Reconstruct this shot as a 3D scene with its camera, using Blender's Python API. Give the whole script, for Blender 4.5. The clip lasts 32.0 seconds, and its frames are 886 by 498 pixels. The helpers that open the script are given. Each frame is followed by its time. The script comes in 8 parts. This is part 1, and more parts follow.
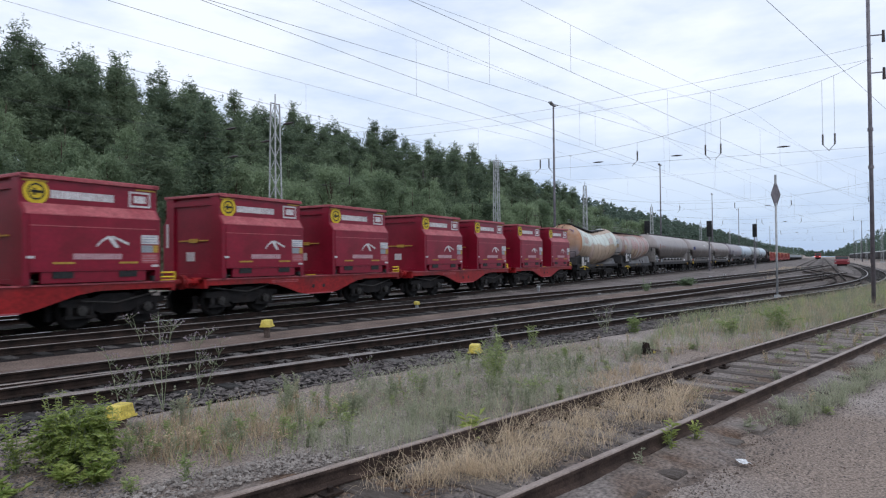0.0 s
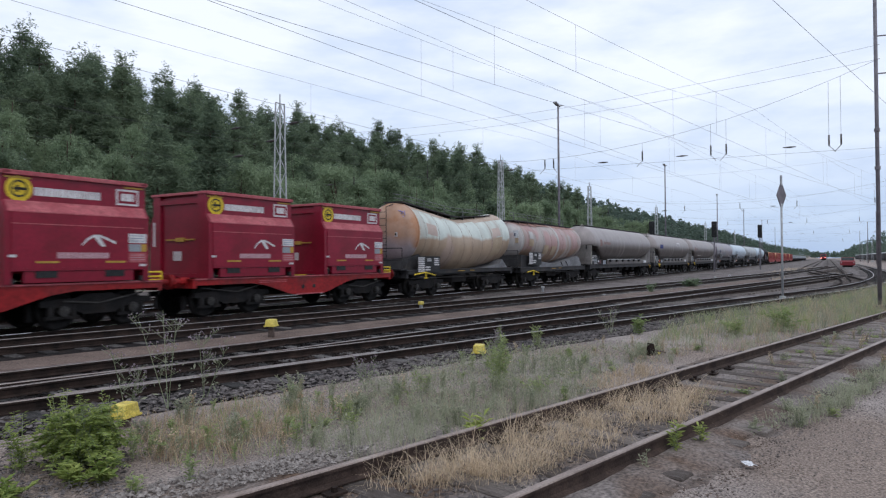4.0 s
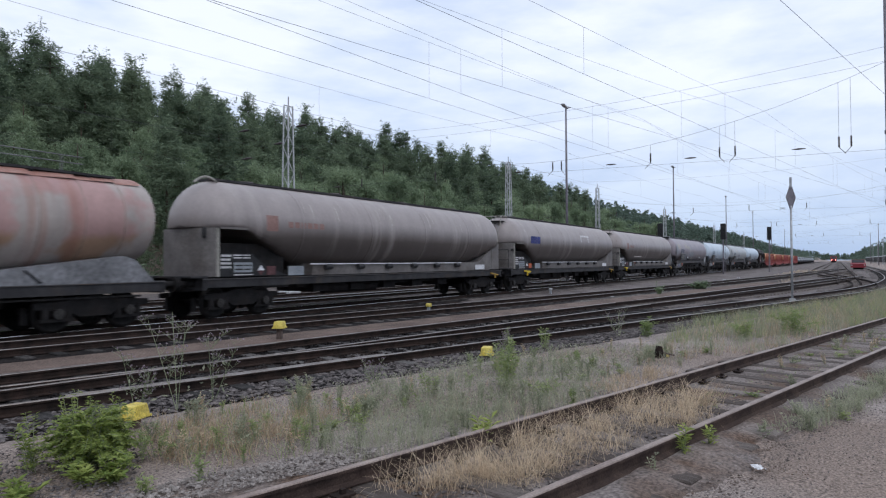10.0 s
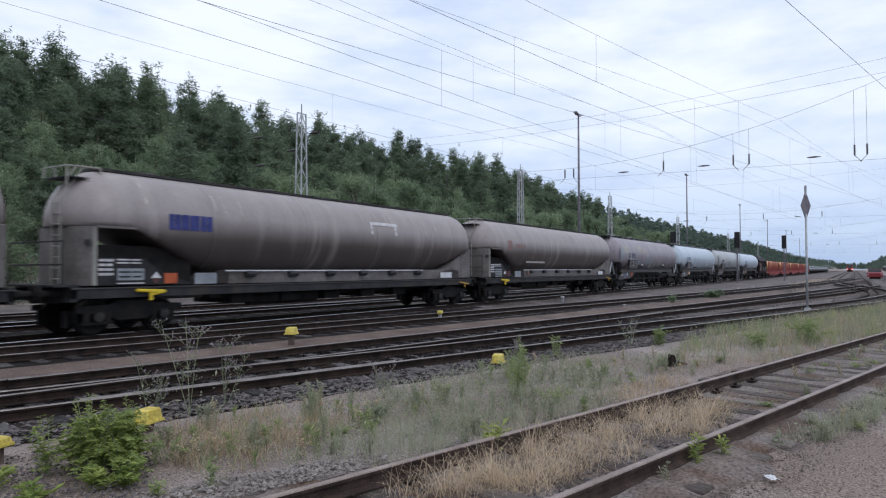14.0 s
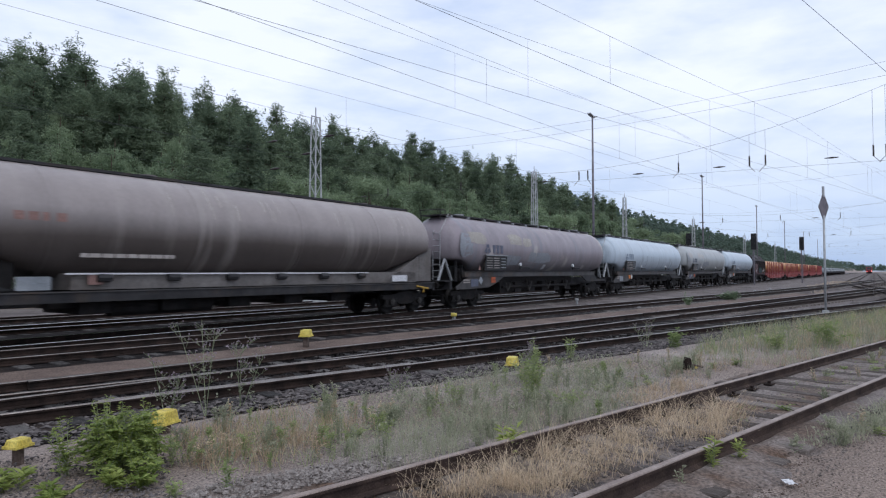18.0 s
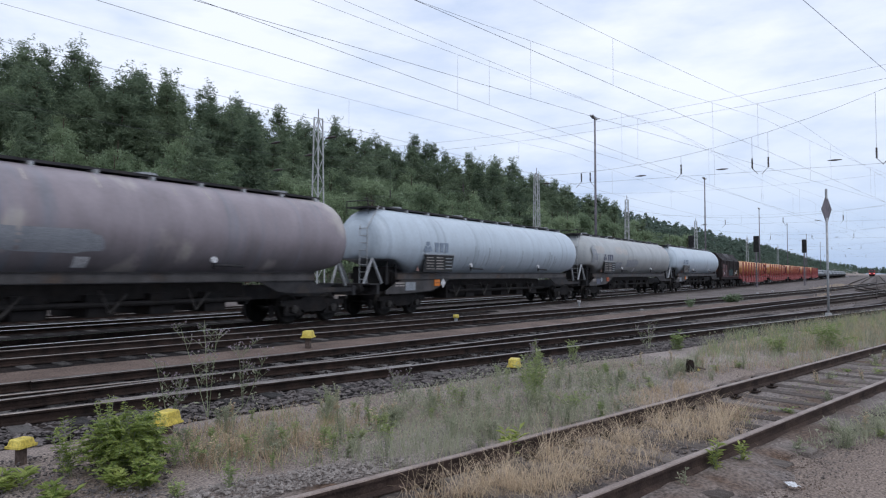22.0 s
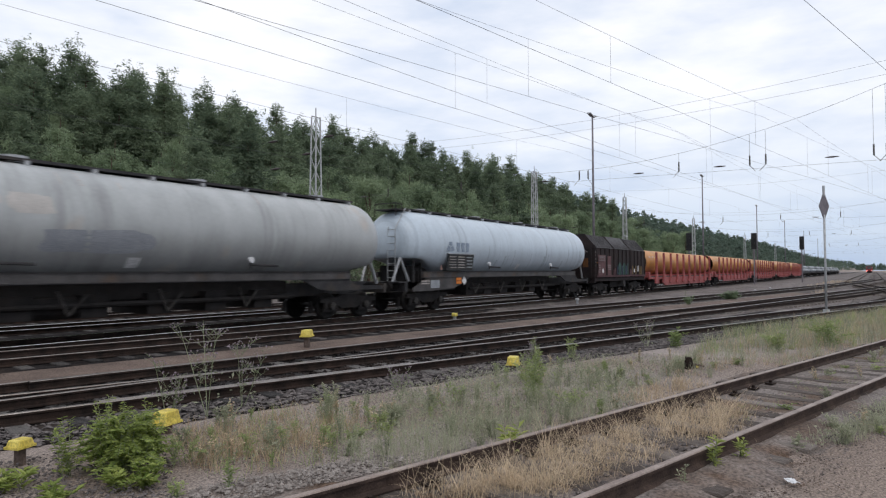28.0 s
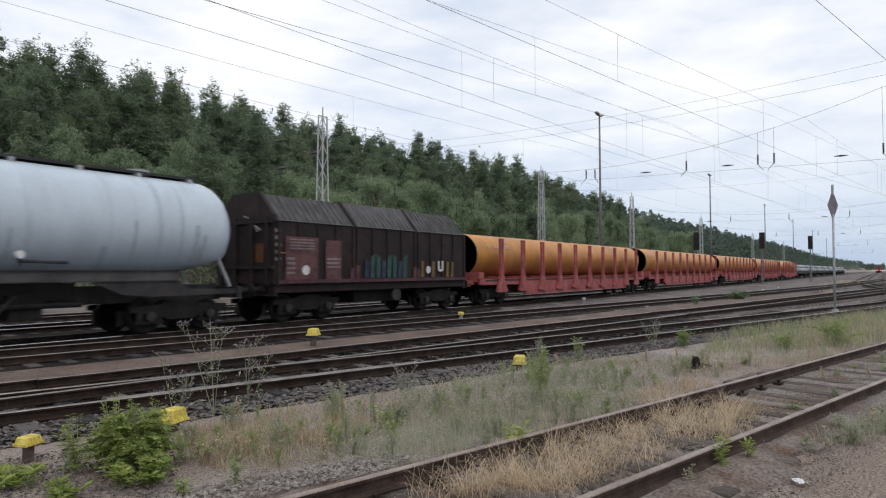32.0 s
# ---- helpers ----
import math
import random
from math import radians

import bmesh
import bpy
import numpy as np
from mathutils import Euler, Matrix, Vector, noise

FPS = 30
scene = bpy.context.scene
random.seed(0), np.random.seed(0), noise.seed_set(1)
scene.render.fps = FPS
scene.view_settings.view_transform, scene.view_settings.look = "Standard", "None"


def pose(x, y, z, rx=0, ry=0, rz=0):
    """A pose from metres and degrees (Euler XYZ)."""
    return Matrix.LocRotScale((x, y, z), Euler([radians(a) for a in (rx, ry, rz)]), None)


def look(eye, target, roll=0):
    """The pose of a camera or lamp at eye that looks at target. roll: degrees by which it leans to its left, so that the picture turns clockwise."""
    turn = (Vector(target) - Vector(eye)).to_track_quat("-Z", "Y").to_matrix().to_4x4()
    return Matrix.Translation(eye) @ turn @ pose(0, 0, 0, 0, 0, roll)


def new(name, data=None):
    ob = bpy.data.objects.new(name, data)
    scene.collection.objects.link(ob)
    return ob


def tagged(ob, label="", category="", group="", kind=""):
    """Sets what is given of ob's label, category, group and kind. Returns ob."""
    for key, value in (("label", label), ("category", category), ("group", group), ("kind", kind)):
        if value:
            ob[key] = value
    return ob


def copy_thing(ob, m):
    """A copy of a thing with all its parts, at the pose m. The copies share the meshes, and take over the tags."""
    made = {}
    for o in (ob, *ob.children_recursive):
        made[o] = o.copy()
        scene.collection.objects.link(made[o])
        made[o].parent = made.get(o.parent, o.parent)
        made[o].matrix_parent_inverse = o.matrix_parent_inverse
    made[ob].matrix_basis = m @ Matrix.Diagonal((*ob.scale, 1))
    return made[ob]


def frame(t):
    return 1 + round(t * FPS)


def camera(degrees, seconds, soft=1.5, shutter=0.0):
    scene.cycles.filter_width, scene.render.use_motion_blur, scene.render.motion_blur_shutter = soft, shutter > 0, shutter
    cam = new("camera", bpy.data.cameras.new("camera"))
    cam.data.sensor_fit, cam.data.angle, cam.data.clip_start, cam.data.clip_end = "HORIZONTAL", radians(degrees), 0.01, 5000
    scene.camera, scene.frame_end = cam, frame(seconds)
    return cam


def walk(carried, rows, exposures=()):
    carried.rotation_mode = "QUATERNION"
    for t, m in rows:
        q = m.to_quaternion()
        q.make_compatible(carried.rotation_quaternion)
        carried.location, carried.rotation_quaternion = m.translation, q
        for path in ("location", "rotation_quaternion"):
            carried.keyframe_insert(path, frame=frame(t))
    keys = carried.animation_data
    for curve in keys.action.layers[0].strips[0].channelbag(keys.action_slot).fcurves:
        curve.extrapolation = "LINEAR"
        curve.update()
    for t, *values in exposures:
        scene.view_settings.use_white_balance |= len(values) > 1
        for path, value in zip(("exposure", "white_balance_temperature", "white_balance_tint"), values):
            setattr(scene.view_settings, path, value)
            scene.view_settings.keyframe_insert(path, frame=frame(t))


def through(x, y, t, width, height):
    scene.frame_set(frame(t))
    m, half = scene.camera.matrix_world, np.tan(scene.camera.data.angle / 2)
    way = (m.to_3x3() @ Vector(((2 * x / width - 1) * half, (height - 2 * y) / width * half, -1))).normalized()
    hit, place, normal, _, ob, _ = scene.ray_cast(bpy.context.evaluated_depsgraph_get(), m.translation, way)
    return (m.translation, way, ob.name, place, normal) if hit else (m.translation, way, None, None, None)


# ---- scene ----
cam = camera(68.11, 32.0, soft=1.2, shutter=0.5)
EYE = (0.0, 0.0, 1.718)


def held(pitch, roll, yaw, x, y, z):
    """The hand-held camera: heading yaw degrees left of the tracks, pitch up, roll, and a small sway."""
    c, s, p = math.cos(radians(yaw)), math.sin(radians(yaw)), radians(pitch)
    eye = Vector(EYE) + Vector((x, y, z))
    return look(eye, eye + Vector((c * math.cos(p), s * math.cos(p), math.sin(p))), -roll)


walk(cam, [(t, held(*r)) for t, *r in (
    # seconds, pitch, roll, heading, sway
    (0, 0.968, 0.527, 30.057, -0.000, 0.000, 0.000), (0.5, 1.128, 0.476, 30.027, 0.003, 0.003, -0.000), (1, 1.155, 0.436, 29.927, -0.006, -0.001, -0.001),
    (1.5, 1.192, 0.410, 29.902, -0.009, 0.005, -0.000), (2, 1.147, 0.425, 29.951, 0.004, 0.015, 0.002), (2.5, 1.051, 0.446, 30.169, 0.007, 0.018, 0.001),
    (3, 0.957, 0.439, 30.322, 0.016, 0.024, -0.001), (3.5, 0.973, 0.386, 30.364, 0.008, 0.018, 0.002), (5.5, 0.887, 0.414, 30.639, 0.002, -0.003, 0.001),
    (6, 0.918, 0.448, 30.689, 0.014, 0.003, -0.001), (6.5, 0.928, 0.414, 30.684, 0.013, 0.006, -0.001), (7, 0.923, 0.455, 30.682, 0.008, -0.004, -0.003),
    (7.5, 0.900, 0.439, 30.635, 0.007, 0.003, 0.000), (8, 0.929, 0.489, 30.635, -0.006, -0.000, -0.001), (8.5, 0.993, 0.424, 30.661, -0.007, -0.003, -0.003),
    (9, 1.074, 0.445, 30.844, 0.008, -0.011, 0.002), (9.5, 1.126, 0.405, 30.919, -0.010, -0.005, 0.001), (10, 1.150, 0.326, 31.079, -0.009, 0.007, 0.006),
    (10.5, 1.229, 0.299, 31.347, -0.011, 0.016, -0.001), (11, 1.283, 0.199, 31.617, -0.009, 0.010, 0.001), (11.5, 1.323, 0.122, 31.809, -0.014, 0.002, 0.002),
    (12, 1.385, 0.104, 31.907, -0.013, -0.003, 0.003), (12.5, 1.453, 0.099, 31.912, -0.009, 0.003, 0.002), (13, 1.563, 0.042, 31.969, -0.015, 0.002, 0.000),
    (13.5, 1.659, 0.025, 32.012, -0.025, -0.003, 0.005), (14, 1.784, 0.037, 32.107, -0.021, -0.004, 0.002), (14.5, 1.957, 0.030, 32.186, -0.036, 0.006, 0.003),
    (16.5, 2.329, 0.028, 32.942, -0.034, 0.002, 0.002), (17, 2.191, -0.000, 33.023, -0.031, 0.002, 0.001), (17.5, 1.985, 0.025, 33.118, -0.017, 0.007, 0.004),
    (18, 1.987, 0.109, 33.307, -0.029, -0.009, 0.005), (18.5, 2.118, 0.073, 33.331, -0.043, -0.015, -0.000), (19, 2.160, -0.021, 33.175, -0.048, -0.017, -0.000),
    (19.5, 2.195, -0.037, 33.133, -0.040, -0.010, -0.000), (20, 2.162, -0.072, 33.144, -0.044, 0.004, 0.003), (20.5, 2.147, -0.090, 33.190, -0.040, -0.001, 0.007),
    (21, 2.220, -0.078, 33.309, -0.033, -0.001, 0.005), (21.5, 2.193, -0.083, 33.376, -0.038, 0.003, -0.001), (22, 2.134, -0.043, 33.485, -0.034, -0.003, 0.000),
    (22.5, 2.078, -0.064, 33.538, -0.032, -0.000, 0.003), (23, 2.143, -0.029, 33.566, -0.043, -0.006, 0.001), (23.5, 2.211, 0.003, 33.412, -0.042, -0.011, -0.000),
    (24, 2.072, -0.009, 33.127, -0.046, -0.002, 0.001), (24.5, 1.973, 0.070, 33.113, -0.033, -0.000, -0.002), (25, 1.882, 0.118, 32.950, -0.036, -0.001, -0.002),
    (25.5, 1.888, 0.114, 32.906, -0.039, -0.009, -0.001), (27.5, 1.971, 0.186, 33.087, -0.032, 0.006, 0.000), (28, 1.998, 0.219, 33.315, -0.035, 0.005, -0.001),
    (28.5, 1.998, 0.229, 33.345, -0.038, 0.010, -0.001), (29, 1.989, 0.202, 33.431, -0.038, 0.007, -0.003), (29.5, 1.941, 0.148, 33.537, -0.028, 0.011, -0.002),
    (30, 1.866, 0.115, 33.616, -0.030, 0.004, -0.004), (30.5, 1.847, 0.179, 33.702, -0.022, 0.005, -0.004), (31, 1.859, 0.097, 33.783, -0.034, 0.004, -0.000),
    (31.5, 1.920, 0.147, 33.880, -0.032, -0.002, -0.004), (32, 1.934, 0.137, 33.889, -0.029, 0.003, -0.008),
)], exposures=[
    # seconds, stops, kelvin, tint
    (0, 0.03, 6260, 11), (6, 0.0, 6220, 12), (13, 0.0, 6170, 12.5), (19, -0.01, 6140, 13), (23, 0.0, 6280, 12.5), (25, 0.03, 6520, 12), (29, 0.05, 6800, 11.5), (32, 0.05, 6880, 11),
])

# ---- world, sun ----
world = bpy.data.worlds.new("overcast_sky")
scene.world = world
world.use_nodes = True
wn, wl = world.node_tree.nodes, world.node_tree.links
wn.clear()
w_out, w_bg = wn.new("ShaderNodeOutputWorld"), wn.new("ShaderNodeBackground")
w_sky = wn.new("ShaderNodeTexSky")
w_sky.sky_type, w_sky.sun_disc = "NISHITA", False
w_sky.sun_elevation, w_sky.sun_rotation = radians(52), radians(200)
w_co, w_map, w_noise, w_ramp = (wn.new("ShaderNodeTexCoord"), wn.new("ShaderNodeMapping"), wn.new("ShaderNodeTexNoise"), wn.new("ShaderNodeValToRGB"))
w_map.inputs["Scale"].default_value = (1.6, 1.6, 5.5)
w_noise.inputs["Scale"].default_value, w_noise.inputs["Detail"].default_value = 2.2, 7.0
w_noise.inputs["Roughness"].default_value = 0.55
e = w_ramp.color_ramp.elements
e[0].position, e[0].color = 0.34, (0.58, 0.67, 0.82, 1)
e[1].position, e[1].color = 0.62, (0.88, 0.915, 0.97, 1)
w_gain, w_mix = wn.new("ShaderNodeVectorMath"), wn.new("ShaderNodeMixRGB")
w_gain.operation = "SCALE"
w_gain.inputs["Scale"].default_value = 0.11
w_mix.inputs["Fac"].default_value = 0.86
wl.new(w_co.outputs["Generated"], w_map.inputs["Vector"])
wl.new(w_map.outputs["Vector"], w_noise.inputs["Vector"])
wl.new(w_noise.outputs["Fac"], w_ramp.inputs["Fac"])
wl.new(w_sky.outputs["Color"], w_gain.inputs[0])
wl.new(w_gain.outputs["Vector"], w_mix.inputs["Color1"])
wl.new(w_ramp.outputs["Color"], w_mix.inputs["Color2"])
# the cloud layer greys towards the horizon all round
w_sep, w_rng, w_low, w_dim = wn.new("ShaderNodeSeparateXYZ"), wn.new("ShaderNodeMapRange"), wn.new("ShaderNodeMixRGB"), wn.new("ShaderNodeMixRGB")
w_rng.interpolation_type = "SMOOTHSTEP"
w_rng.inputs["From Min"].default_value, w_rng.inputs["From Max"].default_value = -0.02, 0.27
w_low.inputs["Color1"].default_value, w_low.inputs["Color2"].default_value = (0.55, 0.65, 0.79, 1), (1, 1, 1, 1)
w_dim.blend_type, w_dim.inputs["Fac"].default_value = "MULTIPLY", 1.0
wl.new(w_co.outputs["Generated"], w_sep.inputs[0])
wl.new(w_sep.outputs["Z"], w_rng.inputs["Value"])
wl.new(w_rng.outputs["Result"], w_low.inputs["Fac"])
wl.new(w_mix.outputs["Color"], w_dim.inputs["Color1"])
wl.new(w_low.outputs["Color"], w_dim.inputs["Color2"])
wl.new(w_dim.outputs["Color"], w_bg.inputs["Color"])
wl.new(w_bg.outputs["Background"], w_out.inputs["Surface"])
w_bg.inputs["Strength"].default_value = 1.2

sun = new("sun", bpy.data.lights.new("sun", "SUN"))
sun.data.energy, sun.data.angle, sun.data.color = 0.7, radians(30), (1.0, 0.96, 0.9)
sun.matrix_world = look((-20, -35, 60), (0, 0, 0))


# ---- materials ----
def mat(name, dark, light, scale=3.0, rough=0.8, metal=0.0, bump=0.3, fine=40.0, stretch=(1, 1, 1), stain=None, stain_at=0.6, grain=0.35, rand=0.0, spec=0.3):
    """A weathered surface: broad tones between dark and light, fine grain over them, an optional stain, fine relief."""
    m = bpy.data.materials.new(name)
    m.use_nodes = True
    n, l = m.node_tree.nodes, m.node_tree.links
    b = n["Principled BSDF"]
    b.inputs["Roughness"].default_value, b.inputs["Metallic"].default_value = rough, metal
    b.inputs["Specular IOR Level"].default_value = spec
    co, mp = n.new("ShaderNodeTexCoord"), n.new("ShaderNodeMapping")
    mp.inputs["Scale"].default_value = stretch
    l.new(co.outputs["Object"], mp.inputs["Vector"])
    big, small = n.new("ShaderNodeTexNoise"), n.new("ShaderNodeTexNoise")
    big.inputs["Scale"].default_value, big.inputs["Detail"].default_value, big.inputs["Roughness"].default_value = scale, 6, 0.6
    small.inputs["Scale"].default_value, small.inputs["Detail"].default_value = fine, 4
    for t in (big, small):
        l.new(mp.outputs["Vector"], t.inputs["Vector"])
    ramp = n.new("ShaderNodeValToRGB")
    ramp.color_ramp.elements[0].position, ramp.color_ramp.elements[1].position = 0.32, 0.68
    ramp.color_ramp.elements[0].color, ramp.color_ramp.elements[1].color = (*dark, 1), (*light, 1)
    fac = big.outputs["Fac"]
    if rand:
        info, add = n.new("ShaderNodeObjectInfo"), n.new("ShaderNodeMath")
        add.operation, add.inputs[1].default_value = "MULTIPLY_ADD", rand
        l.new(info.outputs["Random"], add.inputs[0])
        sub = n.new("ShaderNodeMath")
        sub.operation, sub.inputs[1].default_value = "SUBTRACT", rand / 2
        l.new(big.outputs["Fac"], sub.inputs[0])
        l.new(sub.outputs[0], add.inputs[2])
        fac = add.outputs[0]
    l.new(fac, ramp.inputs["Fac"])
    col = ramp.outputs["Color"]
    if stain:
        sn, sr, mx = n.new("ShaderNodeTexNoise"), n.new("ShaderNodeValToRGB"), n.new("ShaderNodeMixRGB")
        sn.inputs["Scale"].default_value, sn.inputs["Detail"].default_value = scale * 0.6, 5
        off = n.new("ShaderNodeMapping")
        off.inputs["Location"].default_value = (7.3, 2.1, 4.4)
        l.new(mp.outputs["Vector"], off.inputs["Vector"])
        l.new(off.outputs["Vector"], sn.inputs["Vector"])
        sr.color_ramp.elements[0].position, sr.color_ramp.elements[1].position = stain_at - 0.08, stain_at + 0.08
        l.new(sn.outputs["Fac"], sr.inputs["Fac"])
        l.new(sr.outputs["Color"], mx.inputs["Fac"])
        l.new(col, mx.inputs["Color1"])
        mx.inputs["Color2"].default_value = (*stain, 1)
        col = mx.outputs["Color"]
    gm, gr = n.new("ShaderNodeMixRGB"), n.new("ShaderNodeMapRange")
    gm.blend_type, gm.inputs["Fac"].default_value = "MULTIPLY", 1.0
    gr.inputs["From Min"].default_value, gr.inputs["From Max"].default_value = 0.3, 0.7
    gr.inputs["To Min"].default_value, gr.inputs["To Max"].default_value = 1 - grain, 1 + grain * 0.6
    l.new(small.outputs["Fac"], gr.inputs["Value"])
    l.new(col, gm.inputs["Color1"])
    l.new(gr.outputs["Result"], gm.inputs["Color2"])
    l.new(gm.outputs["Color"], b.inputs["Base Color"])
    if bump:
        bp = n.new("ShaderNodeBump")
        bp.inputs["Strength"].default_value, bp.inputs["Distance"].default_value = bump, 0.02
        l.new(small.outputs["Fac"], bp.inputs["Height"])
        l.new(bp.outputs["Normal"], b.inputs["Normal"])
    return m


def two_tone(name, upper, lower, height, edge=0.12, wave=0.5, rough=0.5, patch=None, patch_at=0.6, streak=None, spots=0.35, vary=0.14, comb=2.6):
    """A tank's or pipe's paint: an upper tone over a lower one with an uneven border, patches and run-down streaks."""
    m = bpy.data.materials.new(name)
    m.use_nodes = True
    n, l = m.node_tree.nodes, m.node_tree.links
    b = n["Principled BSDF"]
    b.inputs["Roughness"].default_value, b.inputs["Specular IOR Level"].default_value = rough, 0.4
    co, sep = n.new("ShaderNodeTexCoord"), n.new("ShaderNodeSeparateXYZ")
    l.new(co.outputs["Object"], sep.inputs[0])

    def noise_at(scale, stretch, shift=0.0, detail=5):
        mp, t = n.new("ShaderNodeMapping"), n.new("ShaderNodeTexNoise")
        mp.inputs["Scale"].default_value, mp.inputs["Location"].default_value = stretch, (shift, shift * 0.7, shift * 1.3)
        t.inputs["Scale"].default_value, t.inputs["Detail"].default_value = scale, detail
        l.new(co.outputs["Object"], mp.inputs["Vector"])
        l.new(mp.outputs["Vector"], t.inputs["Vector"])
        return t.outputs["Fac"]

    def mix(fac, c1, c2, blend="MIX"):
        x = n.new("ShaderNodeMixRGB")
        x.blend_type = blend
        for key, v in (("Fac", fac), ("Color1", c1), ("Color2", c2)):
            if isinstance(v, (tuple, float)):
                x.inputs[key].default_value = (*v, 1) if isinstance(v, tuple) else v
            else:
                l.new(v, x.inputs[key])
        return x.outputs["Color"]

    def span(v, lo, hi, to0=0.0, to1=1.0):
        r = n.new("ShaderNodeMapRange")
        for key, w in (("From Min", lo), ("From Max", hi), ("To Min", to0), ("To Max", to1)):
            r.inputs[key].default_value = w
        l.new(v, r.inputs["Value"])
        return r.outputs["Result"]

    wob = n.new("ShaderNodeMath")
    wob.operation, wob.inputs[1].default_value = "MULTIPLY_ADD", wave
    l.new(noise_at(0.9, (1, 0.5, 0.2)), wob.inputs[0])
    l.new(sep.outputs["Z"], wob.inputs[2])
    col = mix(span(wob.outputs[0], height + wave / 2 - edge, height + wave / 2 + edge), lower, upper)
    if patch:
        col = mix(span(noise_at(0.55, (1, 0.5, 0.8), 9.0), patch_at - 0.02, patch_at + 0.04), col, patch)
    if streak:
        col = mix(span(noise_at(1.0, (comb, 0.3, 0.16), 4.0), 0.56, 0.72, 0.0, spots), col, streak)
    col = mix(1.0, col, mix(span(noise_at(1.6, (1, 1, 0.35), 2.0, 7), 0.25, 0.75), (1 - vary * 1.6,) * 3, (1 + vary,) * 3), "MULTIPLY")
    col = mix(1.0, col, mix(span(noise_at(14, (1, 1, 0.6), 1.0), 0.3, 0.7), (0.93,) * 3, (1.05,) * 3), "MULTIPLY")
    l.new(col, b.inputs["Base Color"])
    bp = n.new("ShaderNodeBump")
    bp.inputs["Strength"].default_value, bp.inputs["Distance"].default_value = 0.06, 0.02
    l.new(noise_at(3.0, (1, 1, 1), 6.0), bp.inputs["Height"])
    l.new(bp.outputs["Normal"], b.inputs["Normal"])
    return m


def leafy(name, dark, light, rough=0.6, through=0.25):
    """Leaves and blades: a tone for each island, some light passing through."""
    m = bpy.data.materials.new(name)
    m.use_nodes = True
    n, l = m.node_tree.nodes, m.node_tree.links
    b, out = n["Principled BSDF"], n["Material Output"]
    b.inputs["Roughness"].default_value = rough
    b.inputs["Specular IOR Level"].default_value = 0.2
    geo, info, add = n.new("ShaderNodeNewGeometry"), n.new("ShaderNodeObjectInfo"), n.new("ShaderNodeMath")
    mul = n.new("ShaderNodeMath")
    mul.operation, mul.inputs[1].default_value = "MULTIPLY", 0.45
    l.new(info.outputs["Random"], mul.inputs[0])
    add.operation, add.inputs[1].default_value = "MULTIPLY_ADD", 0.55
    l.new(geo.outputs["Random Per Island"], add.inputs[0])
    l.new(mul.outputs[0], add.inputs[2])
    ramp = n.new("ShaderNodeValToRGB")
    ramp.color_ramp.elements[0].color, ramp.color_ramp.elements[1].color = (*dark, 1), (*light, 1)
    l.new(add.outputs[0], ramp.inputs["Fac"])
    l.new(ramp.outputs["Color"], b.inputs["Base Color"])
    tr, mx = n.new("ShaderNodeBsdfTranslucent"), n.new("ShaderNodeMixShader")
    mx.inputs["Fac"].default_value = through
    l.new(ramp.outputs["Color"], tr.inputs["Color"])
    l.new(b.outputs["BSDF"], mx.inputs[1])
    l.new(tr.outputs["BSDF"], mx.inputs[2])
    l.new(mx.outputs["Shader"], out.inputs["Surface"])
    return m


def glow(name, colour, strength):
    m = bpy.data.materials.new(name)
    m.use_nodes = True
    b = m.node_tree.nodes["Principled BSDF"]
    b.inputs["Base Color"].default_value = (*colour, 1)
    b.inputs["Emission Color"].default_value = (*colour, 1)
    b.inputs["Emission Strength"].default_value = strength
    return m


M_EARTH = mat("sandy_earth", (0.208, 0.172, 0.154), (0.415, 0.358, 0.326), 0.55, 0.95, bump=1.0, fine=45, stain=(0.27, 0.212, 0.176), stain_at=0.52, grain=0.7)
M_BALLAST = mat("oily_ballast", (0.009, 0.008, 0.008), (0.034, 0.029, 0.028), 1.4, 0.95, bump=1.0, fine=22, spec=0.1, stain=(0.045, 0.034, 0.029), stain_at=0.6, grain=0.7)
M_YARD = mat("dark_yard_gravel", (0.085, 0.070, 0.066), (0.21, 0.182, 0.172), 0.35, 0.95, bump=1.0, fine=20, stain=(0.20, 0.175, 0.155), stain_at=0.6, grain=0.6)
M_REDGRIT = mat("reddish_grit", (0.095, 0.068, 0.056), (0.20, 0.148, 0.122), 0.8, 0.95, bump=0.8, fine=30, grain=0.5)
M_SOIL = mat("brown_siding_soil", (0.12, 0.098, 0.088), (0.285, 0.247, 0.227), 1.3, 0.95, bump=1.0, fine=28, stain=(0.12, 0.075, 0.05), stain_at=0.57, grain=0.6)
M_FARBALLAST = mat("brown_ballast", (0.045, 0.036, 0.033), (0.15, 0.125, 0.115), 0.6, 0.95, bump=1.0, fine=18, stain=(0.19, 0.165, 0.15), stain_at=0.6, grain=0.7)
M_PEBBLE = mat("pale_pebble", (0.14, 0.122, 0.11), (0.38, 0.34, 0.31), 14, 0.85, bump=0.2, fine=60)
M_STONE = mat("ballast_stone", (0.040, 0.034, 0.033), (0.205, 0.18, 0.172), 9, 0.9, bump=0.4, fine=30)
# rail rust made darker: shade on the rail sides put into the colour
M_RUST = mat("rusty_shaded_rail", (0.012, 0.009, 0.008), (0.045, 0.029, 0.023), 4, 0.85, spec=0.15, bump=0.3, fine=60)
# siding rails: brown rust, darkened likewise for the shaded web
M_RUSTSIDE = mat("brown_shaded_rusty_rail", (0.030, 0.021, 0.018), (0.085, 0.058, 0.047), 4, 0.85, spec=0.15, bump=0.3, fine=60)
